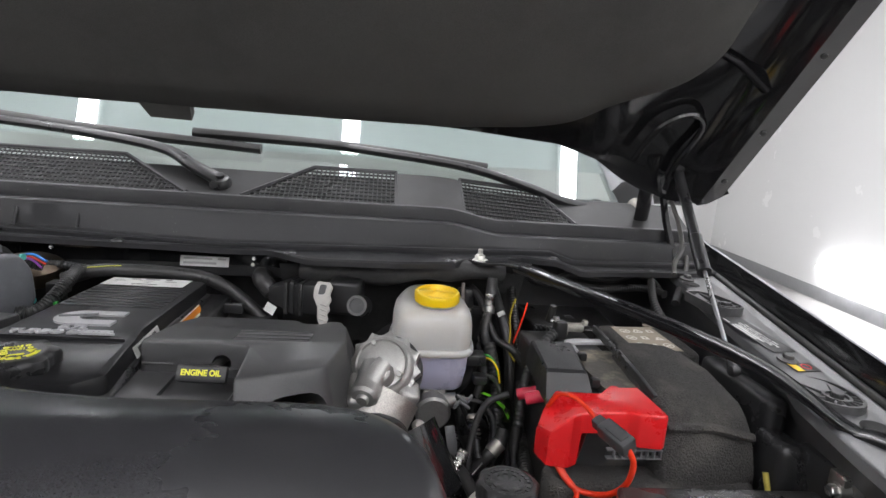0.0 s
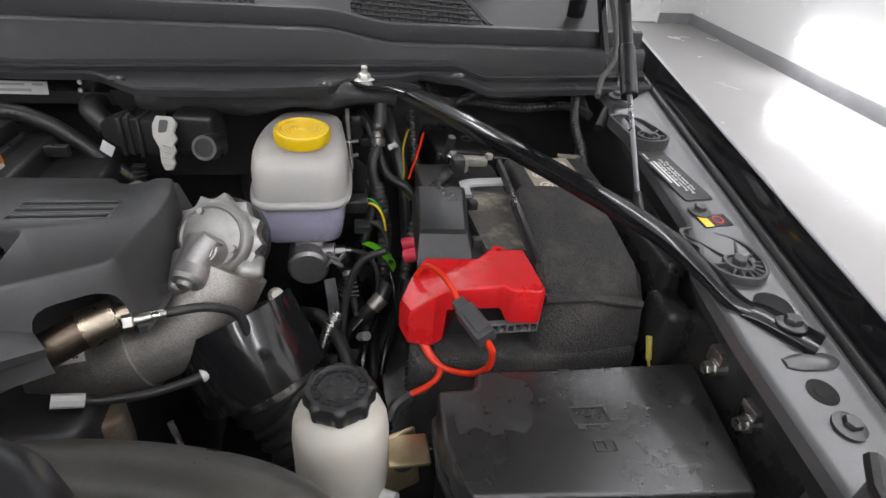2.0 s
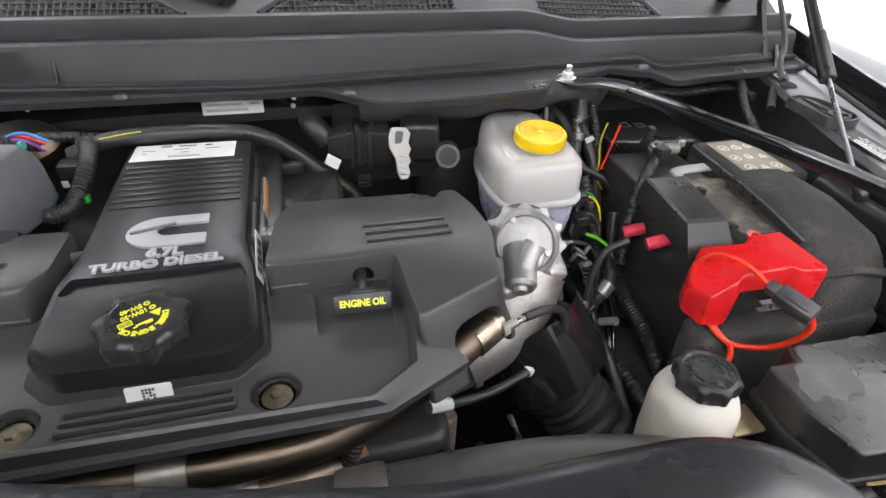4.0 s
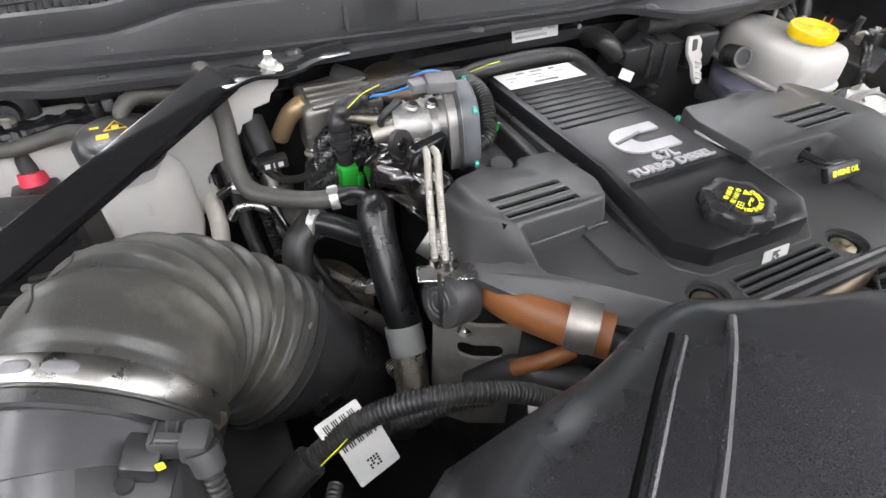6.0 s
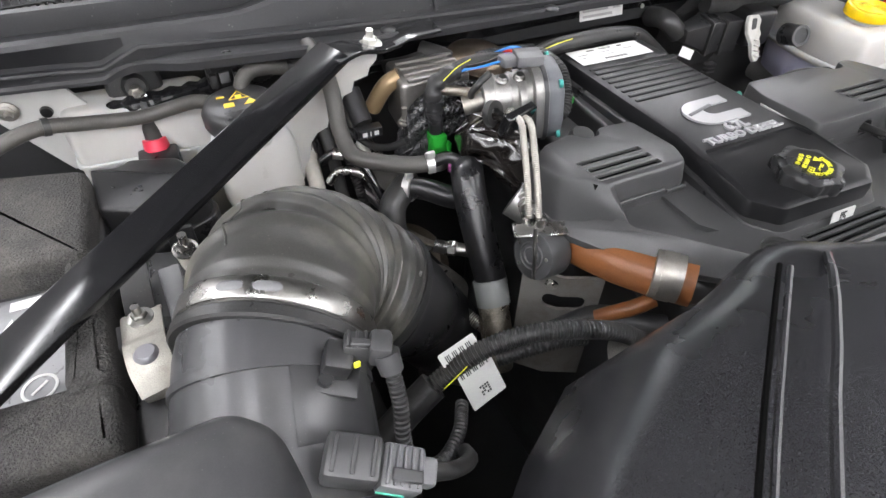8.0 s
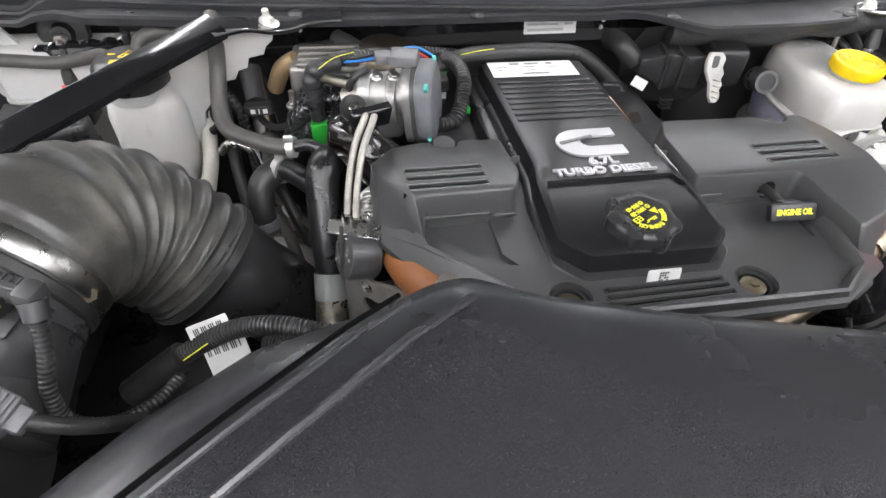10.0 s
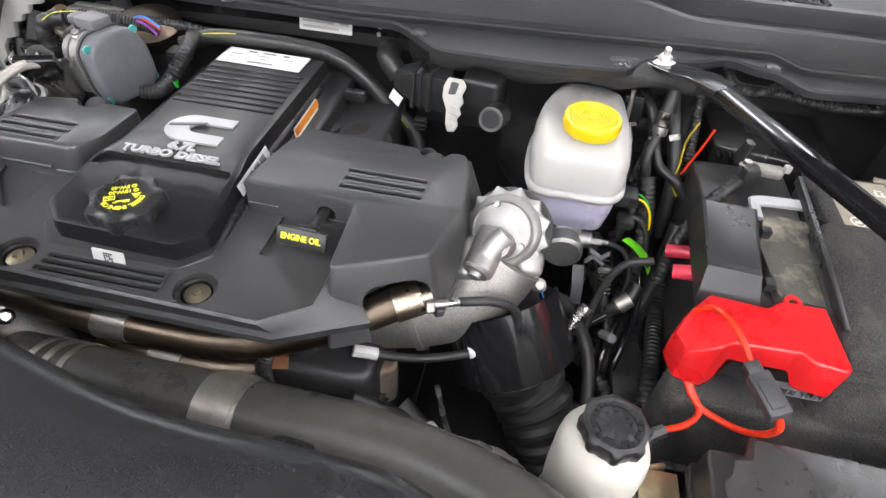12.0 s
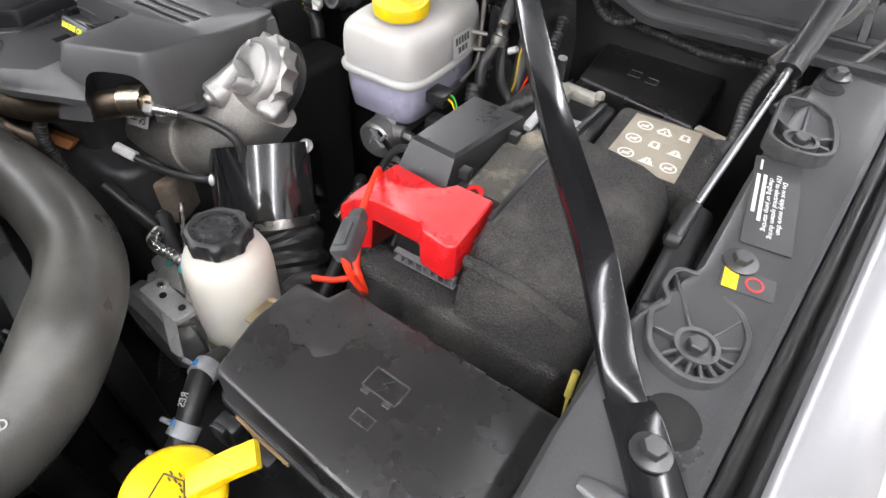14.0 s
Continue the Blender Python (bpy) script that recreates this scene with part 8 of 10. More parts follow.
part("foot_bolt", hexhead((-0.43, 0.943, 1.29), (0, -0.2, 1), 0.006, 0.007, 0.009), STEEL, mod)
part("tan_pipe", tube([(-0.46, 1.0, 1.3), (-0.445, 0.985, 1.335), (-0.425, 0.98, 1.35)], 0.012, 12), mat("tan_pipe", (0.35, 0.25, 0.14), 0.4, metal=0.5), mod)
latch = thing("lock_plug", "black locking plug with small white symbols", "connector", (-0.48, 0.955, 1.28))
part("body", joined(box((-0.482, 0.955, 1.294), (0.036, 0.016, 0.014), 0.002), cyl((-0.485, 0.965, 1.3), (-0.49, 1.0, 1.33), 0.013, 0.015, 14)), BLACK, latch)
part("symbols", joined(box((-0.489, 0.9465, 1.294), (0.006, 0.001, 0.006)), box((-0.481, 0.9465, 1.294), (0.0015, 0.001, 0.007)), box((-0.473, 0.9465, 1.294), (0.006, 0.001, 0.006))), WHITE, latch)

# bottles at the back
degas = thing("coolant_bottle", "translucent white coolant bottle with a black cap", "coolant bottle", (-0.61, 0.98, 1.12))
dp = rounded([(-0.672, 0.945), (-0.6, 0.935), (-0.575, 0.955), (-0.575, 1.03), (-0.66, 1.05), (-0.68, 1.0)], 0.022, 4)
part("tank", loft([[(x, y, z) for x, y in inset(dp, d)] for d, z in ((0.02, 1.13), (0.01, 1.16), (0.006, 1.2), (0.0, 1.225), (0.0, 1.29), (0.004, 1.31), (0.014, 1.325))]), TRANSLUCENT, degas, "milky tank", 60)
sheet_ = [(-0.448, 1.389), (-0.452, 1.372), (-0.462, 1.364), (-0.466, 1.354), (-0.486, 1.351), (-0.49, 1.338), (-0.502, 1.335), (-0.508, 1.324), (-0.522, 1.322), (-0.53, 1.298), (-0.545, 1.294), (-0.556, 1.281), (-0.562, 1.25), (-0.573, 1.231), (-0.6, 1.209), (-0.6, 1.36), (-0.55, 1.385), (-0.5, 1.39)]
part("side_web", loft([[(x, y + 0.15 * (x + 0.5), z) for x, z in inset(sheet_, d)] for y, d in ((0.982, 0.001), (0.984, 0.0), (0.99, 0.0), (0.992, 0.001))]), TRANSLUCENT, degas, "stepped milky side web")
part("neck", cyl((-0.63, 0.975, 1.315), (-0.63, 0.974, 1.34), 0.038, 0.038, 28), TRANSLUCENT, degas)
dc = part("cap", lathe([(0, 0), (0.043, 0), (0.0445, 0.004), (0.0445, 0.02), (0.041, 0.027), (0.036, 0.03), (0, 0.03)], (-0.63, 0.973, 1.333), (0, -0.05, 1), 72, lambda a, h: 1 + (0.03 * max(0, math.cos(6 * a)) if h < 0.026 else 0)), BLACK, degas, "black lobed cap", 45)
DM = basis((-0.63, 0.9715, 1.3633), (1, 0, 0), (0, 1, 0.05))
tri_ = sweep([V((-0.011, 0.004, 0)), V((0.011, 0.004, 0)), V((0, 0.021, 0)), V((-0.011, 0.004, 0))], 0.0009, 4)
for x, y, w, h in ((0, 0.009, 0.007, 0.006), (-0.013, -0.007, 0.012, 0.009), (-0.02, 0.013, 0.009, 0.003), (0.018, -0.016, 0.014, 0.003), (0.012, -0.021, 0.012, 0.003)):
    add(tri_, box((x, y, 0), (w, h, 0.0006)))
add(tri_, loft([[(0.004, -0.011, h), (0.02, -0.011, h), (0.012, 0.0, h)] for h in (0, 0.0006)]))
part("print", moved(tri_, DM), mat("amber_print", (0.8, 0.55, 0.05), 0.45), dc, "amber warning print")
part("overflow_bolt", joined(lathe([(0, 0), (0.0095, 0), (0.0095, 0.008), (0, 0.009)], (-0.556, 1.0, 1.278), (0, -0.5, 0.8), 16)), STEEL, degas)
washer = thing("washer_bottle", "translucent white fluid bottle behind the fuse box", "washer bottle", (-0.75, 1.08, 1.1))
part("tank", prism(rounded([(-0.84, 1.06), (-0.66, 1.05), (-0.66, 1.13), (-0.84, 1.14)], 0.02), 1.12, 1.335, 0.015), TRANSLUCENT, washer, "", 60)
part("seam", prism(rounded([(-0.843, 1.057), (-0.657, 1.047), (-0.657, 1.133), (-0.843, 1.143)], 0.02), 1.262, 1.268, 0.002), TRANSLUCENT, washer, "moulded seam", 60)
ovh = thing("overflow_hose", "grey rubber hose across the back of the bay", "hose", (-0.78, 1.04, 1.3))
part("hose", tube([(-0.93, 1.0, 1.32), (-0.9, 1.01, 1.338), (-0.852, 1.03, 1.345), (-0.804, 1.045, 1.333), (-0.747, 1.05, 1.325), (-0.707, 1.045, 1.332), (-0.68, 1.03, 1.342), (-0.655, 1.005, 1.348)], 0.0088, 16), HOSE, ovh)
part("clip", cyl((-0.846, 1.032, 1.3445), (-0.839, 1.034, 1.343), 0.0105, segs=16), RUBBER, ovh)
part("end_clamp", joined(cyl((-0.925, 1.002, 1.323), (-0.915, 1.005, 1.329), 0.0105, segs=16), box((-0.91, 0.995, 1.335), (0.012, 0.01, 0.012), 0.002)), STEEL, ovh)
ovh2 = thing("vent_hose", "grey rubber vent hose bent over the bottle", "hose", (-0.58, 1.03, 1.35))
part("hose", tube([(-0.623, 1.0, 1.345), (-0.622, 1.005, 1.364), (-0.612, 1.012, 1.374), (-0.594, 1.02, 1.374), (-0.56, 1.027, 1.366), (-0.52, 1.032, 1.358)], 0.009, 16), HOSE, ovh2)
part("tie", cyl((-0.563, 1.0262, 1.3668), (-0.558, 1.0273, 1.3655), 0.0102, segs=16), RUBBER, ovh2)
drain = thing("drain_pipe", "pale grey plastic drain pipe", "pipe", (-0.57, 0.97, 1.15))
part("pipe", tube([(-0.558, 0.995, 1.27), (-0.56, 0.975, 1.245), (-0.562, 0.95, 1.215), (-0.575, 0.92, 1.17)], 0.011, 14), mat("aged_plastic", (0.4, 0.38, 0.33), 0.45, wear=0.4, wear_size=20), drain)
part("clip", joined(*[box((-0.557 + 0.006 * i, 0.987, 1.266), (0.003, 0.014, 0.022), 0.001) for i in range(-2, 3)]), BLACK, drain)
lines = thing("small_lines", "small black fuel and vacuum lines", "line", (-0.52, 0.95, 1.1))
part("line", tube([(-0.545, 0.95, 1.23), (-0.53, 0.95, 1.245), (-0.505, 0.94, 1.243), (-0.49, 0.93, 1.225), (-0.48, 0.9, 1.19)], 0.006, 10), STEEL, lines, "bent metal line")
part("line", tube([(-0.535, 0.99, 1.29), (-0.53, 0.97, 1.25), (-0.528, 0.95, 1.2), (-0.52, 0.92, 1.15)], 0.009, 10), RUBBER, lines)
part("line", tube([(-0.5, 0.97, 1.2), (-0.47, 0.93, 1.17), (-0.45, 0.9, 1.13), (-0.42, 0.84, 1.1)], 0.009, 10), RUBBER, lines)

# fuse box with red boot, apron bracket
fb = thing("power_box", "black power junction box with a red-booted cable", "junction box", (-0.76, 0.96, 1.12))
fp = rounded([(-0.82, 1.018), (-0.79, 1.01), (-0.775, 1.022), (-0.72, 1.005), (-0.695, 0.96), (-0.7, 0.94), (-0.765, 0.91), (-0.81, 0.93)], 0.006)
part("lid", prism(fp, 1.232, 1.288, 0.005), BLACK, fb)
part("base", prism(inset(fp, -0.006), 1.1, 1.236, 0.003), BLACK, fb)
part("latch", joined(box((-0.738, 0.905, 1.24), (0.03, 0.008, 0.03), 0.002), box((-0.75, 0.9, 1.2), (0.05, 0.012, 0.02), 0.002)), BLACK, fb)
part("inlet", box((-0.742, 1.035, 1.262), (0.05, 0.04, 0.035), 0.005), BLACK, fb)
part("red_boot", cyl((-0.742, 1.052, 1.276), (-0.742, 1.056, 1.29), 0.0165, 0.0145, 18), bpy.data.materials["pink_sleeve"], fb, "red rubber boot")
part("cable", tube([(-0.742, 1.056, 1.287), (-0.741, 1.062, 1.31), (-0.735, 1.07, 1.335)], 0.011, 12), RUBBER, fb)
PRIMER = mat("pale_primer", (0.52, 0.52, 0.5), 0.4, grain=0.05, wear=0.4, wear_size=12, wear_color=(0.42, 0.41, 0.38))
BOLTDARK = mat("dark_grommet", (0.01, 0.01, 0.01), 0.35)
tagged(part("firewall_side", box((-1.02, 1.14, 1.13), (0.34, 0.03, 0.5), 0.006), DARK), "black painted side panel of the firewall", "panel", kind="structure")
ap_ = thing("apron_bracket", "pale painted steel bracket on the inner fender", "bracket", (-0.86, 1.08, 1.2))
part("sheet", loft([[(-0.93, 1.09, 1.39), (-0.86, 1.09, 1.392), (-0.825, 1.085, 1.375), (-0.8, 1.09, 1.33), (-0.78, 1.09, 1.24), (-0.85, 1.09, 1.25), (-0.9, 1.09, 1.33)], [(-0.93, 1.096, 1.39), (-0.86, 1.096, 1.392), (-0.825, 1.091, 1.375), (-0.8, 1.096, 1.33), (-0.78, 1.096, 1.24), (-0.85, 1.096, 1.25), (-0.9, 1.096, 1.33)]]), PRIMER, ap_)
part("stud", joined(cyl((-0.885, 1.09, 1.345), (-0.883, 1.072, 1.343), 0.006, 0.004, 14), hexhead((-0.885, 1.086, 1.345), (0, -1, 0), 0.009, 0.006, 0.012)), DULLSTEEL, ap_, "plated stud and nut")
for x, z in ((-0.848, 1.335), (-0.838, 1.318), (-0.862, 1.312), (-0.836, 1.305)):
    part("hole_plug", lathe([(0, 0), (0.0075, 0), (0.0065, 0.004), (0, 0.005)], (x, 1.09, z), (0, -1, 0), 14), BOLTDARK, ap_, "black push plug")

# second battery with its blanket and clamp
bat2 = thing("battery", "second car battery wrapped in a black felt blanket", "battery", (-0.85, 0.8, 1.05))
b2p = rounded([(-0.97, 0.66), (-0.8, 0.64), (-0.812, 0.985), (-0.97, 1.03)], 0.014)
for poly_, r_, top_ in (([(-0.97, 0.625), (-0.795, 0.615), (-0.8, 0.69), (-0.97, 0.7)], 0.012, 1.292), ([(-0.97, 0.845), (-0.815, 0.835), (-0.815, 0.99), (-0.97, 1.03)], 0.012, 1.308), ([(-0.835, 0.68), (-0.797, 0.68), (-0.81, 0.85), (-0.84, 0.85)], 0.01, 1.3)):
    part("blanket", prism(rounded(poly_, r_), 1.05, top_, r_), BLANKET, bat2, "black felt heat blanket", 40)
part("case", prism(b2p, 1.05, 1.272, 0.003), GREYCASE, bat2)
part("pictogram_label", loft([[(x, y, 1.2735 + h) for x, y in ((-0.97, 0.69), (-0.84, 0.685), (-0.838, 0.83), (-0.97, 0.838))] for h in (0, 0.001)]), mat("silver_label", (0.2, 0.2, 0.205), 0.34, metal=0.3, wear=0.6, wear_size=30, wear_color=(0.12, 0.12, 0.12)), bat2, "silvery label with white pictograms")
for x, y in ((-0.862, 0.712), (-0.862, 0.79), (-0.92, 0.75)):
    part("pictogram", joined(lathe([(0.012, 0), (0.0145, 0), (0.0145, 0.0004), (0.012, 0.0004), (0.012, 0)], (x, y, 1.275), (0, 0, 1), 22), box((x, y, 1.2752), (0.016, 0.0025, 0.0005), 0, 1, (0, 0, 45))), WHITE, bat2, "white round warning pictogram")
part("pictogram", loft([[(-0.9, 0.785, z), (-0.885, 0.785, z), (-0.89, 0.805, z)] for z in (1.275, 1.2755)]), WHITE, bat2, "white warning triangle")
part("pictogram", box((-0.88, 0.822, 1.2752), (0.026, 0.012, 0.0005)), WHITE, bat2, "white printed panel")
part("side_rail", prism(rounded([(-0.797, 0.63), (-0.735, 0.615), (-0.72, 0.86), (-0.79, 0.88)], 0.006), 1.05, 1.255, 0.004), BLACK, bat2)
bc = thing("battery_clamp", "pale stamped battery clamp with a flat link", "terminal", (-0.775, 0.72, 1.255))
LEAD = bpy.data.materials["lead_clamp"]
part("clamp", joined(strap([(-0.768, 0.672, 1.27), (-0.772, 0.69, 1.285), (-0.775, 0.715, 1.287), (-0.777, 0.73, 1.28), (-0.778, 0.755, 1.28), (-0.779, 0.768, 1.272)], 0.036, 0.004, (0, 0, 1), 0.001), box((-0.77, 0.68, 1.26), (0.034, 0.012, 0.02), 0.003)), LEAD, bc)
part("post", lathe([(0, 0), (0.011, 0), (0.0105, 0.018), (0.008, 0.021), (0, 0.021)], (-0.774, 0.7, 1.272), (0, 0, 1), 24), mat("lead_post", (0.42, 0.42, 0.45), 0.45, metal=0.8), bc, "round lead post")
part("nut", joined(hexhead((-0.778, 0.752, 1.282), (0, 0, 1), 0.0075, 0.007, 0.012), cyl((-0.778, 0.752, 1.288), (-0.778, 0.752, 1.298), 0.004, segs=12)), BRIGHT, bc, "bright stud nut")
part("link", strap([(-0.779, 0.765, 1.274), (-0.781, 0.8, 1.278), (-0.784, 0.84, 1.27)], 0.028, 0.008), RUBBER, bc, "flat black link")
part("grey_rail", strap([(-0.742, 0.71, 1.262), (-0.745, 0.76, 1.264), (-0.752, 0.83, 1.262)], 0.022, 0.008), GREYPLASTIC, bc, "grey plastic rail")
part("grey_clip", box((-0.808, 0.745, 1.266), (0.03, 0.03, 0.012), 0.003), GREYPLASTIC, bc)
st2 = thing("earth_stud", "bright threaded stud on a curved strap", "stud", (-0.725, 0.83, 1.26))
part("stud", joined(hexhead((-0.728, 0.822, 1.29), (0.1, -0.2, 1), 0.0085, 0.009, 0.013), cyl((-0.727, 0.821, 1.298), (-0.726, 0.819, 1.312), 0.0045, segs=12)), BRIGHT, st2)
part("strap", strap([(-0.73, 0.825, 1.288), (-0.724, 0.805, 1.28), (-0.708, 0.79, 1.266), (-0.69, 0.785, 1.25)], 0.02, 0.004), LEAD, st2)

ug = thing("cowl_grommet", "black rubber grommet with a plated stud under the cowl", "grommet", (-0.743, 1.06, 1.36))
part("boot", lathe([(0.009, -0.004), (0.03, -0.004), (0.034, 0.0), (0.03, 0.006), (0.016, 0.009), (0.012, 0.02), (0.0, 0.02)], (-0.745, 1.105, 1.343), (0.1, -0.9, 0.2), 28), RUBBER, ug)
part("stud", joined(cyl((-0.745, 1.09, 1.346), (-0.743, 1.069, 1.339), 0.0065, 0.005, 12), hexhead((-0.744, 1.084, 1.344), (0.1, -0.9, -0.2), 0.009, 0.008)), DULLSTEEL, ug, "plated stud")
uc = thing("harness_block", "black moulded harness block under the cowl", "connector", (-0.636, 1.06, 1.35))
part("block", joined(box((-0.636, 1.075, 1.36), (0.042, 0.03, 0.042), 0.003), box((-0.636, 1.056, 1.37), (0.03, 0.012, 0.012), 0.002), box((-0.65, 1.057, 1.352), (0.01, 0.014, 0.018), 0.002), box((-0.62, 1.057, 1.352), (0.01, 0.014, 0.018), 0.002)), BLACK, uc)
part("clip", box((-0.636, 1.052, 1.356), (0.012, 0.006, 0.014), 0.001), GREYPLASTIC, uc)
uh = thing("taped_harness", "wiring harness in crinkled black tape under the cowl", "wiring harness", (-0.72, 1.06, 1.36))
part("run", tube([(-0.8, 1.085, 1.315), (-0.765, 1.075, 1.328), (-0.73, 1.07, 1.333), (-0.69, 1.07, 1.335), (-0.655, 1.072, 1.338)], lambda f: 0.012 + 0.0016 * math.sin(40 * f), 12, 9), PAINT, uh, "crinkled tape", 14)
part("tail", corrugated([(-0.655, 1.072, 1.338), (-0.62, 1.072, 1.335), (-0.59, 1.07, 1.34), (-0.56, 1.068, 1.355)], 0.008, 0.005, 0.14, 12), RUBBER, uh)
vb_ = thing("vent_boot", "black rubber boot of a vent pipe under the cowl", "boot", (-0.545, 1.06, 1.36))
part("boot", sweep([V((-0.575, 1.062, 1.36)), V((-0.545, 1.062, 1.362)), V((-0.515, 1.064, 1.363))], 0.013, 14), RUBBER, vb_)
# left brace bar
br2 = thing("brace_bar", "long black painted steel brace bar across the bay", "brace bar", (-0.88, 0.7, 1.3), "brace bars")
part("bar", strap([(-0.512, 0.966, 1.403), (-0.6, 0.903, 1.381), (-0.7, 0.832, 1.356), (-0.8, 0.762, 1.331), (-0.9, 0.69, 1.306), (-1.0, 0.618, 1.281)], 0.04, 0.012, (0.12, -0.22, 1), 0.0014), BARPAINT, br2, "", 22)
part("cowl_bracket", strap([(-0.425, 1.012, 1.385), (-0.456, 0.998, 1.387), (-0.49, 0.98, 1.398), (-0.525, 0.957, 1.4)], 0.046, 0.006, (0, 0, 1), 0.002), PAINT, br2)
part("gusset", strap([(-0.43, 1.01, 1.386), (-0.4, 1.015, 1.392), (-0.36, 1.015, 1.394)], 0.05, 0.004, (0, 0, 1), 0.002), PAINT, br2)
nut(br2, (-0.456, 1.0, 1.389))

# ---- behind the engine ----
fl = thing("firewall_label", "white printed label on the firewall", "label", (-0.047, 1.05, 1.345))
FM = basis((-0.04, 1.062, 1.348), (1, 0, 0), (0, 0.3, 1))
part("sheet", plate(FM, 0.085, 0.02, 0.0008, 0.001), WHITE, fl)
part("print", bars(FM, [(-0.012, 0.004, 0.05, 0.003), (0.03, 0.004, 0.014, 0.003), (-0.008, -0.004, 0.058, 0.004)], 1, lift=0.001), mat("faded_ink", (0.35, 0.35, 0.34), 0.5), fl)
lip = thing("firewall_lip", "black pressed steel lip below the cowl", "panel", (-0.05, 1.05, 1.34))
part("sheet", loft([[(x, 1.07, 1.385), (x, 1.062, 1.374 - 0.006 * math.sin(6 * x)), (x, 1.066, 1.322 + 0.01 * math.cos(5 * x)), (x, 1.1, 1.318)] for x in [-0.5 + 0.05 * i for i in range(15)]], False, False, False), PAINT, lip, "", 30)
for x, z in ((0.045, 1.345), (0.047, 1.357), (-0.3, 1.36), (-0.42, 1.355)):
    part("hole_plug", lathe([(0, 0), (0.004, 0), (0.003, 0.002), (0, 0.002)], (x, 1.062, z), (0, -1, 0.2), 12), STEEL, lip)
quilt = thing("sound_mat", "dark grey padded fabric over the firewall edge", "sound mat", (0.3, 1.0, 1.35))
QM = mat("padded_fabric", (0.032, 0.032, 0.032), 0.55, grain=0.3, grain_size=900, wear=0.6, wear_size=22, wear_color=(0.085, 0.083, 0.08), bump=0.0012, bump_size=160)
part("roll", tube([(0.14, 1.02, 1.352), (0.2, 1.008, 1.352), (0.28, 0.998, 1.356), (0.36, 0.99, 1.366), (0.42, 0.99, 1.372), (0.5, 1.0, 1.366)], lambda t: 0.018 + 0.004 * math.sin(19 * t), 14), QM, quilt, "", 60)
part("sheet", loft([[(0.1 + 0.045 * i, 1.02 + 0.006 * math.sin(2.1 * i), 1.36), (0.1 + 0.045 * i, 1.06, 1.3 + 0.006 * math.cos(1.7 * i)), (0.1 + 0.045 * i, 1.075, 1.2)] for i in range(11)], False, False, False), QM, quilt, "", 60)
har = thing("engine_harness", "black taped wiring harness along the valve cover", "wiring harness", (-0.05, 1.0, 1.28))
part("conduit", corrugated([(-0.212, 0.9, 1.318), (-0.222, 0.885, 1.305), (-0.235, 0.88, 1.3), (-0.25, 0.875, 1.302)], 0.0105, 0.0042, 0.12, 12), RUBBER, har, "corrugated hook of conduit")
part("conduit", corrugated([(-0.212, 0.9, 1.318), (-0.205, 0.93, 1.337), (-0.21, 0.965, 1.344), (-0.22, 0.985, 1.34)], 0.0105, 0.0042, 0.12, 12), RUBBER, har, "corrugated conduit")
part("trunk", tube([(-0.24, 0.982, 1.325), (-0.19, 0.99, 1.34), (-0.126, 0.994, 1.342), (-0.06, 1.0, 1.338), (-0.01, 1.004, 1.328), (0.031, 1.007, 1.302), (0.075, 1.0, 1.265), (0.116, 0.992, 1.23), (0.13, 0.98, 1.2)], 0.0115, 12), RUBBER, har, "taped trunk")
part("yellow_thread", tube([(-0.2, 0.978, 1.348), (-0.17, 0.982, 1.351), (-0.15, 0.984, 1.352)], 0.0006, 6), YINK, har)
part("yellow_thread", tube([(0.085, 0.987, 1.268), (0.1, 0.982, 1.252), (0.112, 0.98, 1.24)], 0.0006, 6), YINK, har)
part("plug", box((-0.235, 0.96, 1.318), (0.028, 0.026, 0.02), 0.003), BLACK, har, "black connector block")
part("plug", box((-0.236, 0.955, 1.3), (0.024, 0.02, 0.0158), 0.003), BLACK, har, "black connector block")
part("white_latch", joined(box((-0.242, 0.943, 1.306), (0.008, 0.003, 0.009), 0.001), box((-0.229, 0.943, 1.306), (0.008, 0.003, 0.009), 0.001)), WHITE, har, "white latches")
part("green_mark", box((-0.205, 0.894, 1.31), (0.006, 0.006, 0.01), 0.001), GREEN, har)
for o in (0.0, 0.004, 0.008):
    part("wire", tube([(-0.23 + o, 0.972, 1.322), (-0.22 + o, 0.984, 1.332), (-0.2, 0.99, 1.338)], 0.0016, 6), (BLUE, ORANGEWIRE, GREEN)[int(o / 0.004)], har)
vac = thing("control_module", "black ribbed module box with a white latch bracket", "module", (0.17, 0.98, 1.27))
part("box", joined(loft([[V((x, y + 0.992 - 0.2 * (x - 0.13), z + 1.312)) for y, z in rounded([(-h, -v), (h, -v), (h, v), (-h, v)], 0.004, 2)] for x, h, v in ((0.088, 0.012, 0.011), (0.094, 0.015, 0.014), (0.124, 0.023, 0.025), (0.128, 0.025, 0.028), (0.133, 0.025, 0.028), (0.134, 0.023, 0.025), (0.175, 0.024, 0.027))]), box((0.222, 0.985, 1.318), (0.055, 0.06, 0.06), 0.008, 3, (0, 0, -8))), BLACK, vac, "black housing")
part("band", joined(box((0.125, 0.99, 1.312), (0.006, 0.05, 0.056), 0.001, 1, (0, 0, -12)), box((0.15, 0.985, 1.312), (0.006, 0.05, 0.056), 0.001, 1, (0, 0, -12))), RUBBER, vac)
part("inlet_hose", tube([(0.09, 1.01, 1.31), (0.072, 1.018, 1.328), (0.066, 1.035, 1.332), (0.066, 1.06, 1.325)], 0.016, 14), RUBBER, vac, "taped inlet hose")
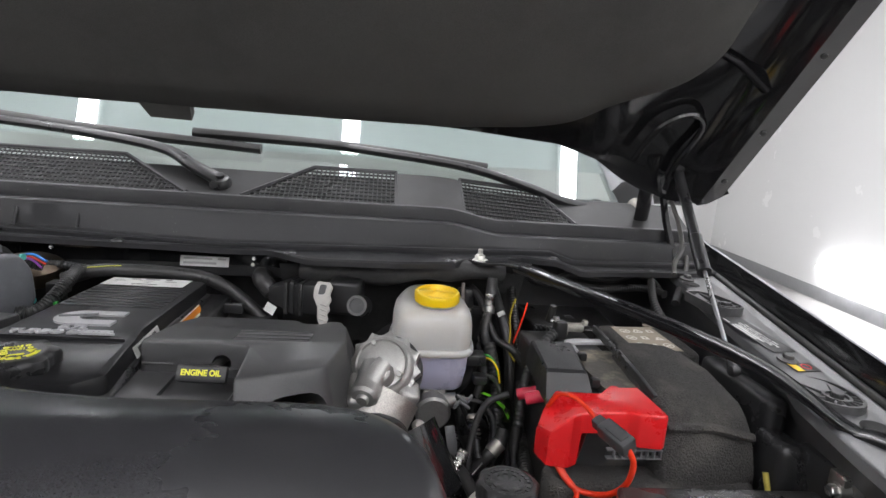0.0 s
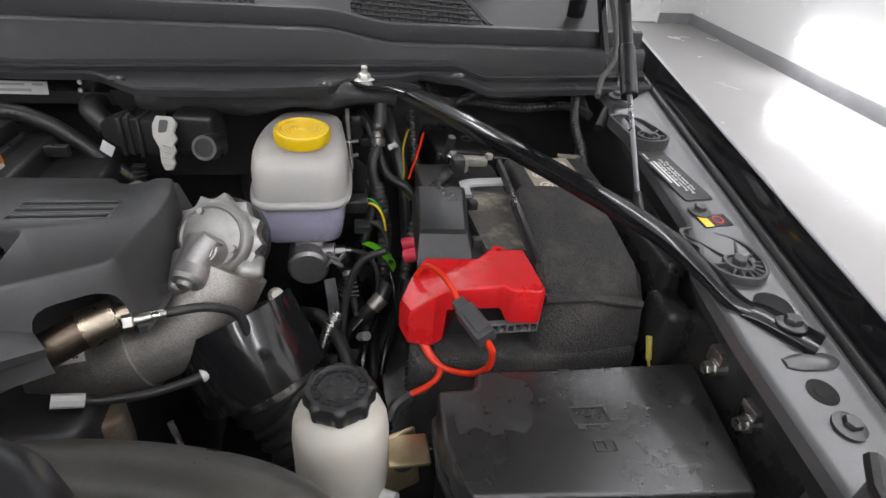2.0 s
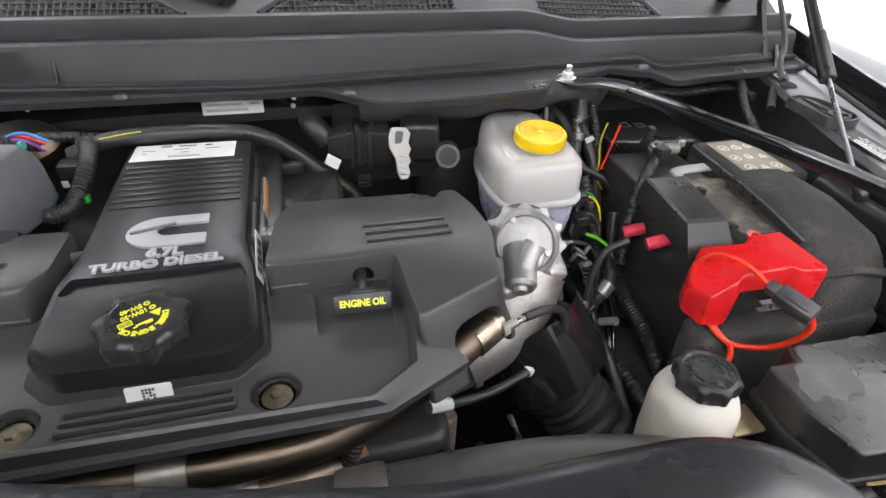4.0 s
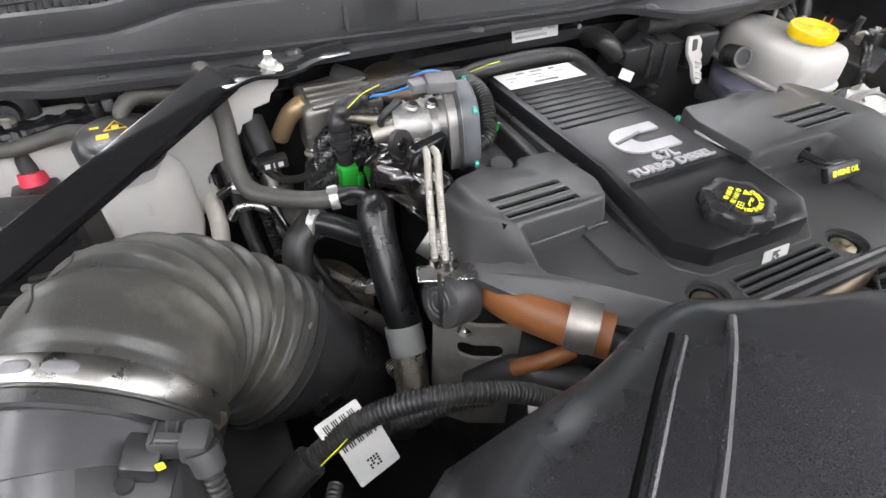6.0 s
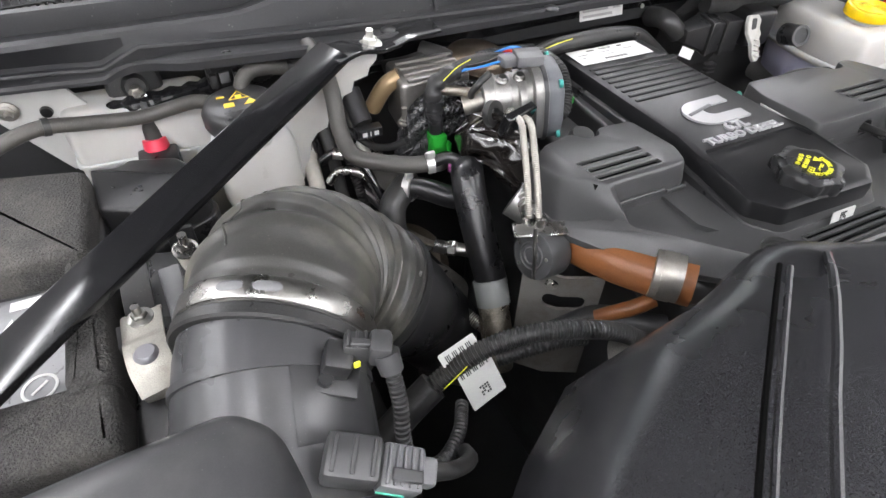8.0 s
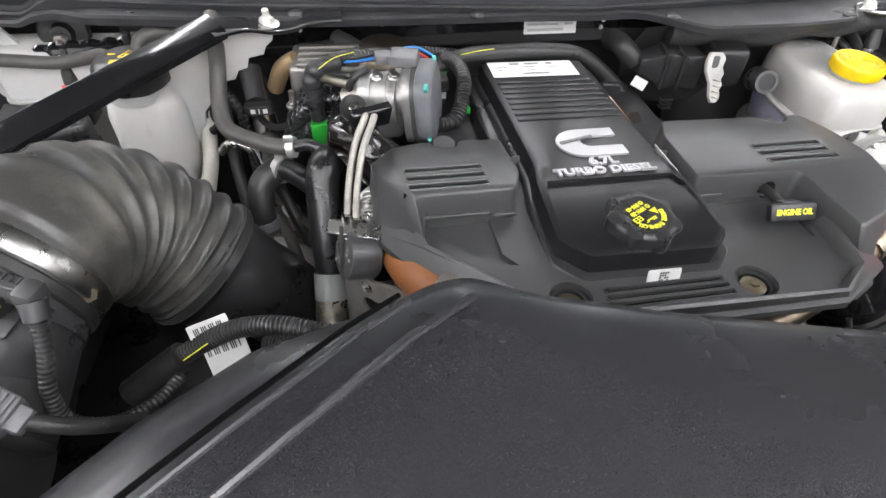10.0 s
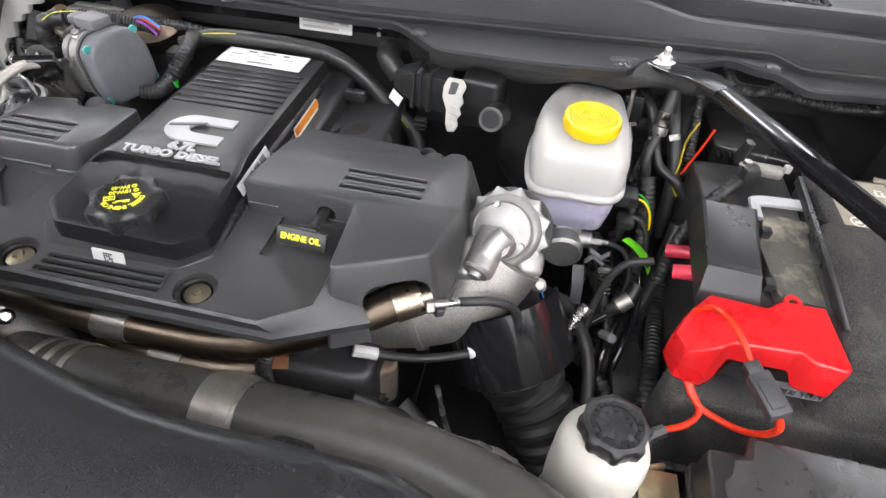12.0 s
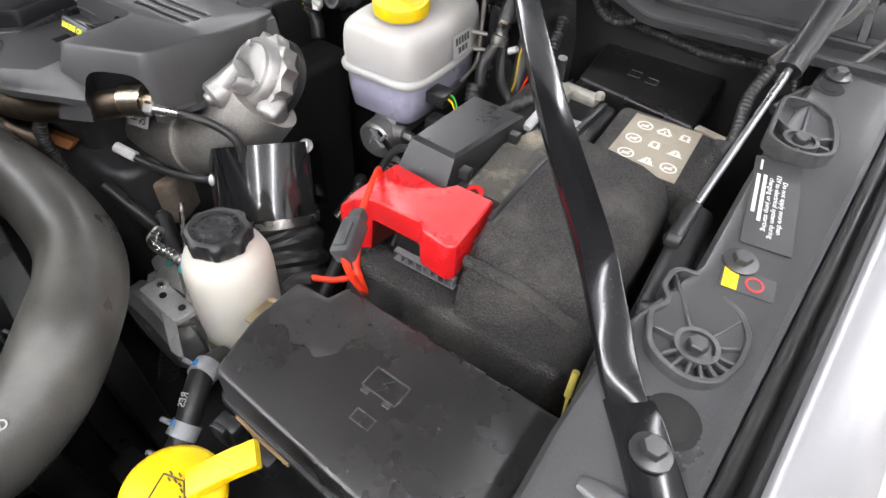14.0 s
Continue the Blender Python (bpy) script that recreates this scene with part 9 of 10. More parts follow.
LT = basis((0.183, 0.94, 1.318), (0.96, -0.1, -0.25), (-0.05, 0.45, 0.9))
hook = rounded([(-0.017, 0.03), (0.003, 0.034), (0.011, 0.027), (0.01, 0.014), (0.016, 0.006), (0.0135, -0.003), (0.019, -0.01), (0.016, -0.018), (0.021, -0.026), (0.019, -0.036), (0.01, -0.039), (0.003, -0.03), (-0.003, -0.012), (-0.015, 0.002), (-0.019, 0.016)], 0.0018, 2)
lt = part("latch", moved(loft([[(x, y, z) for x, y in inset(hook, d)] for z, d in ((-0.003, 0.0), (0.002, 0.0), (0.003, 0.001))]), LT), mat("latch_white", (0.46, 0.45, 0.42), 0.5, wear=0.6, wear_size=60, wear_color=(0.3, 0.29, 0.26), bump=0.0004), vac, "white plastic latch")
# uncut latch: a black plate on its face paints the slot's shade
part("latch_slot", moved(loft([[(x, y, z) for x, y in rounded([(-0.011, 0.026), (0.0, 0.028), (0.001, 0.012), (-0.009, 0.008)], 0.003, 3)] for z in (0.0025, 0.0034)]), LT), BLACK, lt, "black plate painted as the shade of a slot in the latch")
part("latch_rib", moved(joined(*[box((0.006 + 0.002 * i, -0.006 - 0.008 * i, 0.0045), (0.012, 0.002, 0.004), 0.0006) for i in range(4)]), LT), bpy.data.materials["latch_white"], lt)
part("pins", joined(*[box((0.135, 0.962, 1.27 - 0.007 * i), (0.018, 0.012, 0.003), 0.001) for i in range(3)]), BLACK, vac)
part("white_label", plate(basis((0.092, 0.982, 1.288), (0.8, -0.5, -0.3), (0.2, 0.3, 0.9)), 0.022, 0.016, 0.0006), WHITE, vac)
pk = thing("round_sensor", "small round black sensor with a pale ring", "sensor", (0.245, 0.9, 1.31))
part("body", cyl((0.25, 0.93, 1.315), (0.243, 0.9, 1.325), 0.018, 0.0165, 24), BLACK, pk)
part("ring", lathe([(0.0125, 0), (0.0165, 0), (0.0165, 0.002), (0.0125, 0.002), (0.0125, 0)], (0.243, 0.9, 1.325), (-0.2, -0.9, 0.3), 24), mat("pale_ring", (0.09, 0.09, 0.088), 0.45), pk, "pale stamped ring")
pump = thing("rear_canister", "dark brown-black canister beside the valve cover", "canister", (0.07, 0.9, 1.2))
part("body", lathe([(0, 0), (0.035, 0), (0.042, 0.006), (0.043, 0.06), (0.036, 0.072), (0, 0.075)], (0.065, 0.9, 1.195), (0.1, -0.1, 1), 28), mat("brown_black", (0.016, 0.013, 0.012), 0.6, wear=0.5, wear_size=20, wear_color=(0.03, 0.024, 0.02), spec=0.3), pump)
part("plug", cyl((0.02, 0.905, 1.22), (0.02, 0.9, 1.275), 0.012, 0.01, 14), BLACK, pump)
part("plug", box((0.035, 0.965, 1.292), (0.03, 0.012, 0.016), 0.002), BLACK, pump)
part("green_cap", lathe([(0, 0), (0.005, 0), (0.005, 0.004), (0, 0.005)], (0.085, 0.855, 1.275), (0.1, -0.6, 0.7), 12), mat("mint_cap", (0.1, 0.5, 0.4), 0.4), pump)
boot = thing("wing_grommet", "black rubber grommet and lead behind the cover", "grommet", (0.186, 0.8, 1.3))
part("grommet", lathe([(0, 0), (0.014, 0), (0.017, 0.004), (0.017, 0.01), (0.013, 0.014), (0, 0.014)], (0.186, 0.8, 1.306), (0, -0.2, 1), 20), RUBBER, boot)
part("lead", tube([(0.186, 0.806, 1.314), (0.18, 0.825, 1.31), (0.165, 0.845, 1.295), (0.14, 0.86, 1.26)], 0.005, 10), RUBBER, boot)
boot2 = thing("wing_grommet", "black rubber grommet behind the cover's other wing", "grommet", (-0.256, 0.8, 1.3))
part("grommet", lathe([(0, 0), (0.014, 0), (0.017, 0.004), (0.017, 0.012), (0.013, 0.018), (0, 0.018)], (-0.256, 0.8, 1.308), (0, -0.2, 1), 20), RUBBER, boot2)
cables = thing("lower_cables", "tangle of dark hoses and cables low in the bay", "cables", (0.35, 0.75, 0.9))
for k, pts in enumerate((((0.36, 0.8, 1.12), (0.39, 0.76, 1.14), (0.42, 0.7, 1.12), (0.43, 0.62, 1.06)), ((0.34, 0.78, 1.05), (0.4, 0.74, 1.08), (0.45, 0.68, 1.08), (0.47, 0.6, 1.05)), ((0.42, 0.9, 1.16), (0.43, 0.85, 1.12), (0.45, 0.78, 1.1), (0.46, 0.7, 1.02)), ((0.47, 0.92, 1.26), (0.48, 0.88, 1.2), (0.47, 0.82, 1.14), (0.44, 0.75, 1.06)), ((0.15, 0.55, 1.17), (0.2, 0.56, 1.13), (0.24, 0.58, 1.06), (0.26, 0.6, 1.0)), ((0.05, 0.545, 1.16), (0.08, 0.54, 1.1), (0.1, 0.54, 1.02), (0.1, 0.54, 0.95)))):
    part("cable", (corrugated(pts, 0.011, 0.007, 0.12, 12) if k % 2 else tube(pts, 0.009, 10)), RUBBER, cables)
part("plated_line", tube([(0.24, 0.59, 1.16), (0.255, 0.57, 1.12), (0.275, 0.55, 1.08)], 0.0035, 8), STEEL, cables, "plated line")
part("coil_spring_plug", corrugated([(0.385, 0.72, 1.12), (0.395, 0.735, 1.14), (0.41, 0.75, 1.16)], 0.009, 0.004, 0.25, 12), STEEL, cables, "ribbed bright fitting")
alt = thing("alternator", "cast aluminium alternator low beside the engine", "alternator", (0.28, 0.5, 0.98))
part("housing", lathe([(0, 0), (0.05, 0.0), (0.062, 0.01), (0.062, 0.03), (0.056, 0.035), (0.062, 0.04), (0.062, 0.09), (0, 0.1)], (0.29, 0.47, 1.05), (0.1, 1, 0.05), 40, lambda a, h: 1 + 0.05 * (math.cos(16 * a) > 0.3)), ALU, alt)
part("bracket", joined(prism(rounded([(0.282, 0.482), (0.287, 0.509), (0.362, 0.501), (0.356, 0.474)], 0.005, 3), 1.117, 1.124, 0.0015),
    loft([[(0.326, 0.4785, z + 0.007), (0.357, 0.4745, z + 0.007), (0.375, 0.459, z - 0.024), (0.352, 0.458, z - 0.03)] for z in (1.11, 1.1165)]),
    loft([[(0.282, 0.484, z), (0.289, 0.483, z), (0.3, 0.47, z - 0.045), (0.288, 0.468, z - 0.05)] for z in (1.112, 1.12)])), mat("bright_cast_plate", (0.6, 0.595, 0.58), 0.38, metal=0.25, grain=0.15, wear=0.5, wear_size=40, wear_color=(0.36, 0.35, 0.32), bump=0.0003), alt, "folded bright aluminium bracket", 30)
for p in ((0.314, 0.492), (0.346, 0.4925)):
    part("screw", joined(lathe([(0, 0), (0.0042, 0), (0.0042, 0.0015), (0.0025, 0.0022), (0, 0.0015)], (*p, 1.124), (0, 0, 1), 16)), DARK, alt, "dark recessed screw")
part("stay", box((0.318, 0.5, 1.07), (0.03, 0.02, 0.1), 0.004), DARK, alt)
nut = part("fitting", joined(hexhead((0.282, 0.531, 1.12), (0.2, -0.3, 1), 0.0085, 0.01, 0.011), cyl((0.282, 0.531, 1.05), (0.282, 0.531, 1.122), 0.006, segs=12)), BRIGHT, alt, "bright hose fitting")
part("mark", lathe([(0, 0), (0.0045, 0), (0.0045, 0.0008), (0, 0.001)], (0.284, 0.528, 1.1305), (0.2, -0.3, 1), 14), bpy.data.materials["teal_screw"], nut, "teal paint mark")
part("fitting", joined(cyl((0.33, 0.512, 1.11), (0.352, 0.506, 1.135), 0.006, segs=14), cyl((0.346, 0.5077, 1.128), (0.352, 0.506, 1.135), 0.0075, segs=6)), BRIGHT, alt, "small bright banjo fitting")
fan = thing("fan_shroud", "dark radiator fan shroud with slanted blades", "fan shroud", (0.1, 0.3, 0.8))
part("ring", lathe([(0.25, 0), (0.26, 0.02), (0.26, 0.06), (0.25, 0.06), (0.245, 0.02), (0.25, 0)], (0.0, 0.26, 1.0), (0, 1, 0), 48), DARK, fan)
for k in range(9):
    a = 2 * math.pi * k / 9
    part("blade", moved(box((0.15, 0, 0), (0.18, 0.006, 0.07), 0.002, 1, (35, 0, 0)), Matrix.Translation((0.0, 0.3, 1.0)) @ Matrix.Rotation(-a, 4, "Y")), DARKGREY, fan)
part("hub", cyl((0, 0.26, 1.0), (0, 0.33, 1.0), 0.07), DARK, fan)
rad = tagged(part("radiator", box((0, 0.16, 0.98), (1.3, 0.06, 0.6), 0.01), BLACK), "dark radiator core behind the duct", "radiator", kind="structure")

# ---- hoses, lines and fittings deep in the bay ----
def line_run(name, label, category, runs, group=""):
    """Several lengths of hose or line that belong together; runs: (points, radius, material, pitch)."""
    th = thing(name, label, category, runs[0][0][0], group)
    for pts, r, m, pitch in runs:
        part("run", corrugated(pts, r, pitch, 0.14, 12) if pitch else tube(pts, r, 12, 8), m, th)
    return th


DARKALU = mat("dull_dark_casting", (0.16, 0.15, 0.14), 0.45, metal=0.9, grain=0.2, wear=0.6, wear_size=25, wear_color=(0.07, 0.06, 0.055), bump=0.0004)
h1 = line_run("breather_line", "thin grey-brown hose with a braided end low in the bay", "hose", [([(-0.48, 0.9, 1.16), (-0.462, 0.86, 1.14), (-0.45, 0.823, 1.125), (-0.432, 0.78, 1.11), (-0.415, 0.735, 1.1)], 0.0085, HOSE, 0)])
part("braid_end", corrugated([(-0.422, 0.752, 1.104), (-0.41, 0.728, 1.098), (-0.402, 0.712, 1.094)], 0.009, 0.003, 0.12, 12), STEEL, h1, "braided metal end")
h2 = thing("speed_sensor", "grey sensor block with a blue stripe", "sensor", (-0.46, 0.84, 1.08))
part("block", box((-0.461, 0.82, 1.112), (0.022, 0.02, 0.05), 0.003, 2, (12, 14, -20)), GREYPLASTIC, h2)
part("stripe", box((-0.4655, 0.809, 1.122), (0.007, 0.003, 0.02), 0.001, 1, (12, 14, -20)), BLUE, h2, "blue stripe")
part("clip", lathe([(0.006, 0), (0.0075, 0.001), (0.0075, 0.003), (0.006, 0.004), (0.006, 0)], (-0.466, 0.826, 1.123), (0.2, -0.8, 0.5), 16), STEEL, h2)
h3 = line_run("oil_return_line", "bright wrapped line low beside the turbocharger", "line", [([(-0.475, 0.815, 1.07), (-0.45, 0.8, 1.07), (-0.42, 0.788, 1.066), (-0.4, 0.775, 1.06)], 0.0085, PAINT, 0)])
part("foil", corrugated([(-0.458, 0.806, 1.071), (-0.435, 0.795, 1.069)], 0.0092, 0.004, 0.1, 12), STEEL, h3, "foil wrap")
blk = thing("turbo_bracket", "dark cast bracket below the turbocharger inlet", "bracket", (-0.46, 0.74, 0.95))
part("arm", joined(box((-0.45, 0.76, 1.0), (0.08, 0.05, 0.06), 0.012, 3, (15, 10, -30)), box((-0.415, 0.72, 1.02), (0.04, 0.03, 0.07), 0.01, 3, (0, 20, -20))), DARKALU, blk)
part("bolt", hexhead((-0.44, 0.735, 1.035), (0, -0.4, 0.9), 0.008, 0.008, 0.012), STEEL, blk)
part("bolt", hexhead((-0.475, 0.76, 1.03), (0, -0.4, 0.9), 0.007, 0.008, 0.011), STEEL, blk)
h4 = line_run("vacuum_lines", "thin black vacuum lines with bright ends", "line", [([(-0.55, 0.96, 1.26), (-0.53, 0.955, 1.272), (-0.505, 0.945, 1.262), (-0.49, 0.925, 1.235), (-0.478, 0.9, 1.2)], 0.0062, PAINT, 0), ([(-0.5, 0.99, 1.28), (-0.478, 0.965, 1.265), (-0.46, 0.94, 1.272), (-0.44, 0.925, 1.285)], 0.005, RUBBER, 0), ([(-0.53, 1.0, 1.3), (-0.512, 0.985, 1.27), (-0.503, 0.96, 1.21), (-0.498, 0.94, 1.16)], 0.0075, RUBBER, 0.005)])
part("bright_end", cyl((-0.533, 0.956, 1.2715), (-0.52, 0.951, 1.2695), 0.0075, segs=14), STEEL, h4)
h5 = line_run("rear_conduit", "black corrugated conduit behind the valve", "conduit", [([(-0.34, 1.01, 1.335), (-0.3, 1.0, 1.345), (-0.25, 1.0, 1.345), (-0.2, 1.01, 1.335)], 0.0075, RUBBER, 0.005), ([(-0.37, 1.04, 1.35), (-0.345, 1.015, 1.345), (-0.325, 0.99, 1.335), (-0.31, 0.96, 1.33)], 0.0135, RUBBER, 0), ([(-0.42, 1.05, 1.33), (-0.4, 1.03, 1.34), (-0.36, 1.03, 1.345)], 0.01, RUBBER, 0)])
part("twist_wire", tube([(-0.3, 0.965, 1.362), (-0.27, 0.955, 1.372), (-0.245, 0.95, 1.362)], 0.0018, 6), BLUE, h5, "blue wire")
part("twist_wire", tube([(-0.298, 0.968, 1.358), (-0.275, 0.96, 1.366), (-0.25, 0.955, 1.356)], 0.0018, 6), ORANGEWIRE, h5, "orange wire")
part("twist_wire", tube([(-0.302, 0.962, 1.36), (-0.27, 0.95, 1.365), (-0.25, 0.945, 1.352)], 0.0018, 6), mat("violet_wire", (0.3, 0.06, 0.4), 0.4), h5, "violet wire")
# driver's side: lines and plugs between the throttle and the battery
c1 = line_run("brake_lines", "black brake lines with bright unions", "line", [([(0.44, 0.88, 1.18), (0.466, 0.9, 1.14), (0.476, 0.83, 1.12), (0.458, 0.765, 1.12), (0.44, 0.71, 1.11), (0.43, 0.66, 1.02)], 0.0055, PAINT, 0), ([(0.452, 0.86, 1.19), (0.485, 0.85, 1.15), (0.49, 0.8, 1.11), (0.47, 0.74, 1.08), (0.45, 0.68, 1.0)], 0.0055, PAINT, 0)])
for p in ((0.47, 0.845, 1.124),):
    part("union", hexhead(p, (0.1, -0.8, -0.2), 0.009, 0.014), STEEL, c1, "bright union nut")
c2 = line_run("battery_cables", "taped black battery cables beside the brake cylinder", "cable", [([(0.53, 0.9, 1.2), (0.516, 0.86, 1.13), (0.5, 0.82, 1.09), (0.472, 0.778, 1.075), (0.445, 0.745, 1.06)], 0.0115, RUBBER, 0), ([(0.545, 0.94, 1.18), (0.528, 0.86, 1.12), (0.52, 0.8, 1.1), (0.507, 0.705, 1.1), (0.5, 0.64, 1.06)], 0.012, RUBBER, 0.007)])
part("plated_lug", corrugated([(0.438, 0.738, 1.125), (0.442, 0.728, 1.135), (0.445, 0.716, 1.146)], 0.006, 0.004, 0.22, 14), GREYPLASTIC, c2, "ribbed dull lug")
part("tape", cyl((0.503, 0.826, 1.093), (0.492, 0.808, 1.086), 0.0132, segs=16), DARKGREY, c2, "grey tape band")
c3 = thing("brake_connector", "black plug on the brake cylinder with a side latch", "connector", (0.45, 0.88, 1.16))
part("shell", joined(box((0.436, 0.866, 1.135), (0.03, 0.034, 0.02), 0.003, 2, (20, 25, 20)), box((0.452, 0.85, 1.145), (0.02, 0.022, 0.016), 0.003, 2, (20, 25, 20))), BLACK, c3)
part("latch", box((0.44, 0.853, 1.15), (0.016, 0.005, 0.01), 0.0015, 1, (20, 25, 20)), DARKGREY, c3)
part("lead", corrugated([(0.425, 0.875, 1.125), (0.41, 0.85, 1.1), (0.4, 0.82, 1.06), (0.395, 0.79, 1.0)], 0.0085, 0.005, 0.14, 12), RUBBER, c3)
c4 = thing("pale_bracket", "pale bent bracket beside the brake cylinder", "bracket", (0.405, 0.81, 1.08))
part("sheet", strap([(0.398, 0.83, 1.155), (0.402, 0.81, 1.13), (0.404, 0.8, 1.1), (0.41, 0.795, 1.06)], 0.016, 0.003, (0, -1, 0.3), 0.001), GREYPLASTIC, c4)
line_run("plug_leads", "thin yellow and green leads by the reservoir", "wire", [([(0.445, 0.885, 1.253), (0.46, 0.88, 1.255), (0.472, 0.872, 1.245), (0.478, 0.865, 1.225)], 0.0016, GREEN, 0), ([(0.447, 0.88, 1.25), (0.463, 0.873, 1.251), (0.475, 0.866, 1.238), (0.48, 0.86, 1.215)], 0.0016, YELLOW, 0), ([(0.45, 0.87, 1.226), (0.47, 0.868, 1.22), (0.482, 0.862, 1.2), (0.486, 0.85, 1.16)], 0.0045, RUBBER, 0.004)])
line_run("firewall_lines", "dark lines rising along the firewall", "line", [([(0.49, 1.05, 1.34), (0.5, 1.0, 1.3), (0.515, 0.96, 1.24), (0.52, 0.93, 1.15)], 0.01, RUBBER, 0), ([(0.53, 1.06, 1.35), (0.535, 1.01, 1.28), (0.54, 0.97, 1.2)], 0.008, RUBBER, 0.005), ([(0.45, 1.03, 1.33), (0.462, 1.0, 1.32), (0.474, 0.985, 1.29), (0.49, 0.96, 1.255), (0.52, 0.94, 1.24), (0.55, 0.93, 1.2)], 0.007, RUBBER, 0)])
def coil(a, b, r, wire, turns, n=14):
    """A coil spring from a to b."""
    a, b = V(a), V(b)
    x_, y_, z_ = frame_of(b - a)
    return sweep([a.lerp(b, i / (turns * n)) + (x_ * math.cos(2 * math.pi * i / n) + y_ * math.sin(2 * math.pi * i / n)) * r for i in range(turns * n + 1)], wire, 6)


for a, b in (((0.43, 0.775, 1.165), (0.426, 0.79, 1.19)), ((0.411, 0.775, 1.07), (0.407, 0.79, 1.1))):
    sf = thing("spring_fitting", "bright coil spring fitting among the brake hoses", "fitting", a, "spring fittings")
    part("coil", coil(a, b, 0.0075, 0.0013, 5), STEEL, sf, "bright steel coil")
    part("stem", cyl(V(a) - (V(b) - V(a)) * 0.9, V(b) + (V(b) - V(a)) * 0.3, 0.005, segs=12), BLACK, sf)
    part("collar", lathe([(0, 0), (0.0095, 0), (0.0095, 0.004), (0.006, 0.007), (0, 0.007)], b, V(b) - V(a), 18), DULLSTEEL, sf)
kn = line_run("brake_hose", "black rubber brake hose with a crimped end", "hose", [([(0.405, 0.78, 1.075), (0.425, 0.775, 1.105), (0.45, 0.778, 1.135), (0.468, 0.785, 1.15), (0.478, 0.8, 1.165)], 0.0095, RUBBER, 0)])
part("ferrule", cyl((0.456, 0.779, 1.14), (0.47, 0.786, 1.152), 0.0115, segs=18), DULLSTEEL, kn, "crimped steel ferrule")
part("print", tube([(0.428, 0.7665, 1.112), (0.442, 0.768, 1.13)], 0.0012, 6), WHITE, kn, "pale printed stripe")
ck = thing("harness_clip", "black square harness clip on the brake line", "clip", (0.405, 0.785, 1.22))
part("frame", joined(box((0.405, 0.782, 1.226), (0.02, 0.006, 0.004), 0.001, 1, (0, 35, 0)), box((0.41, 0.782, 1.216), (0.02, 0.006, 0.004), 0.001, 1, (0, 35, 0)), box((0.399, 0.782, 1.217), (0.004, 0.006, 0.016), 0.001, 1, (0, 35, 0)), box((0.416, 0.782, 1.225), (0.004, 0.006, 0.016), 0.001, 1, (0, 35, 0))), GREYPLASTIC, ck, "moulded square frame")
part("strap", tube([(0.4, 0.79, 1.225), (0.412, 0.8, 1.2), (0.425, 0.81, 1.17)], 0.004, 8), BLACK, ck)
tw = thing("twisted_leads", "twisted grey and black leads below the pressure sensor", "wire", (0.469, 0.96, 1.29))
for s_, m_ in ((0, HOSE), (math.pi, BLACK)):
    part("lead", sweep([V((0.469, 0.962, 1.298)).lerp(V((0.462, 0.955, 1.225)), i / 30) + V((math.cos(0.55 * i + s_), math.sin(0.55 * i + s_), 0)) * 0.0045 for i in range(31)], 0.0036, 8), m_, tw)
pc2 = thing("pipe_clip", "black clip holding two brake pipes on the firewall", "clip", (0.44, 1.02, 1.3))
part("base", joined(box((0.444, 1.02, 1.305), (0.02, 0.02, 0.05), 0.003), box((0.46, 1.01, 1.29), (0.018, 0.018, 0.016), 0.003), box((0.43, 1.012, 1.325), (0.014, 0.014, 0.014), 0.003)), BLACK, pc2)
part("pipe", tube([(0.43, 1.0, 1.345), (0.432, 0.995, 1.3), (0.435, 0.985, 1.255), (0.42, 0.97, 1.225)], 0.0034, 8), DULLSTEEL, pc2, "dull steel pipe")
part("pipe", tube([(0.405, 0.975, 1.302), (0.425, 0.98, 1.3), (0.445, 0.99, 1.298)], 0.003, 8), DULLSTEEL, pc2, "short steel pipe")
part("pipe", tube([(0.405, 0.975, 1.277), (0.425, 0.98, 1.275), (0.445, 0.99, 1.275)], 0.003, 8), DULLSTEEL, pc2, "short steel pipe")
# low on the driver's side behind the charge hose
c7 = thing("idler_bracket", "bright machined bracket with bolt holes beside the reservoir", "bracket", (0.3, 0.5, 1.05))
part("body", joined(box((0.3, 0.515, 1.105), (0.05, 0.03, 0.035), 0.006, 2, (15, 25, -35)), box((0.325, 0.495, 1.09), (0.034, 0.034, 0.03), 0.005, 2, (15, 25, -35)), cyl((0.262, 0.53, 1.12), (0.285, 0.52, 1.115), 0.012, segs=18)), ALU, c7)
for p in ((0.3, 0.503, 1.1245), (0.328, 0.483, 1.107)):
    part("hole_bolt", hexhead(p, (0.3, -0.4, 0.85), 0.0045, 0.004, 0.007), STEEL, c7)
c8 = line_run("steering_lines", "dark lines behind the steering reservoir", "line", [([(0.24, 0.55, 1.14), (0.26, 0.53, 1.15), (0.285, 0.53, 1.145), (0.31, 0.545, 1.12)], 0.0075, STEEL, 0.005), ([(0.2, 0.58, 1.12), (0.24, 0.56, 1.1), (0.29, 0.55, 1.06), (0.33, 0.52, 0.98)], 0.012, RUBBER, 0), ([(0.16, 0.6, 1.1), (0.2, 0.56, 1.06), (0.24, 0.52, 1.0), (0.26, 0.47, 0.92)], 0.014, RUBBER, 0.007)])
part("teal_cap", lathe([(0, 0), (0.006, 0), (0.006, 0.006), (0, 0.007)], (0.312, 0.528, 1.135), (0.3, -0.4, 0.8), 14), mat("teal_cap", (0.08, 0.4, 0.4), 0.4), c8)
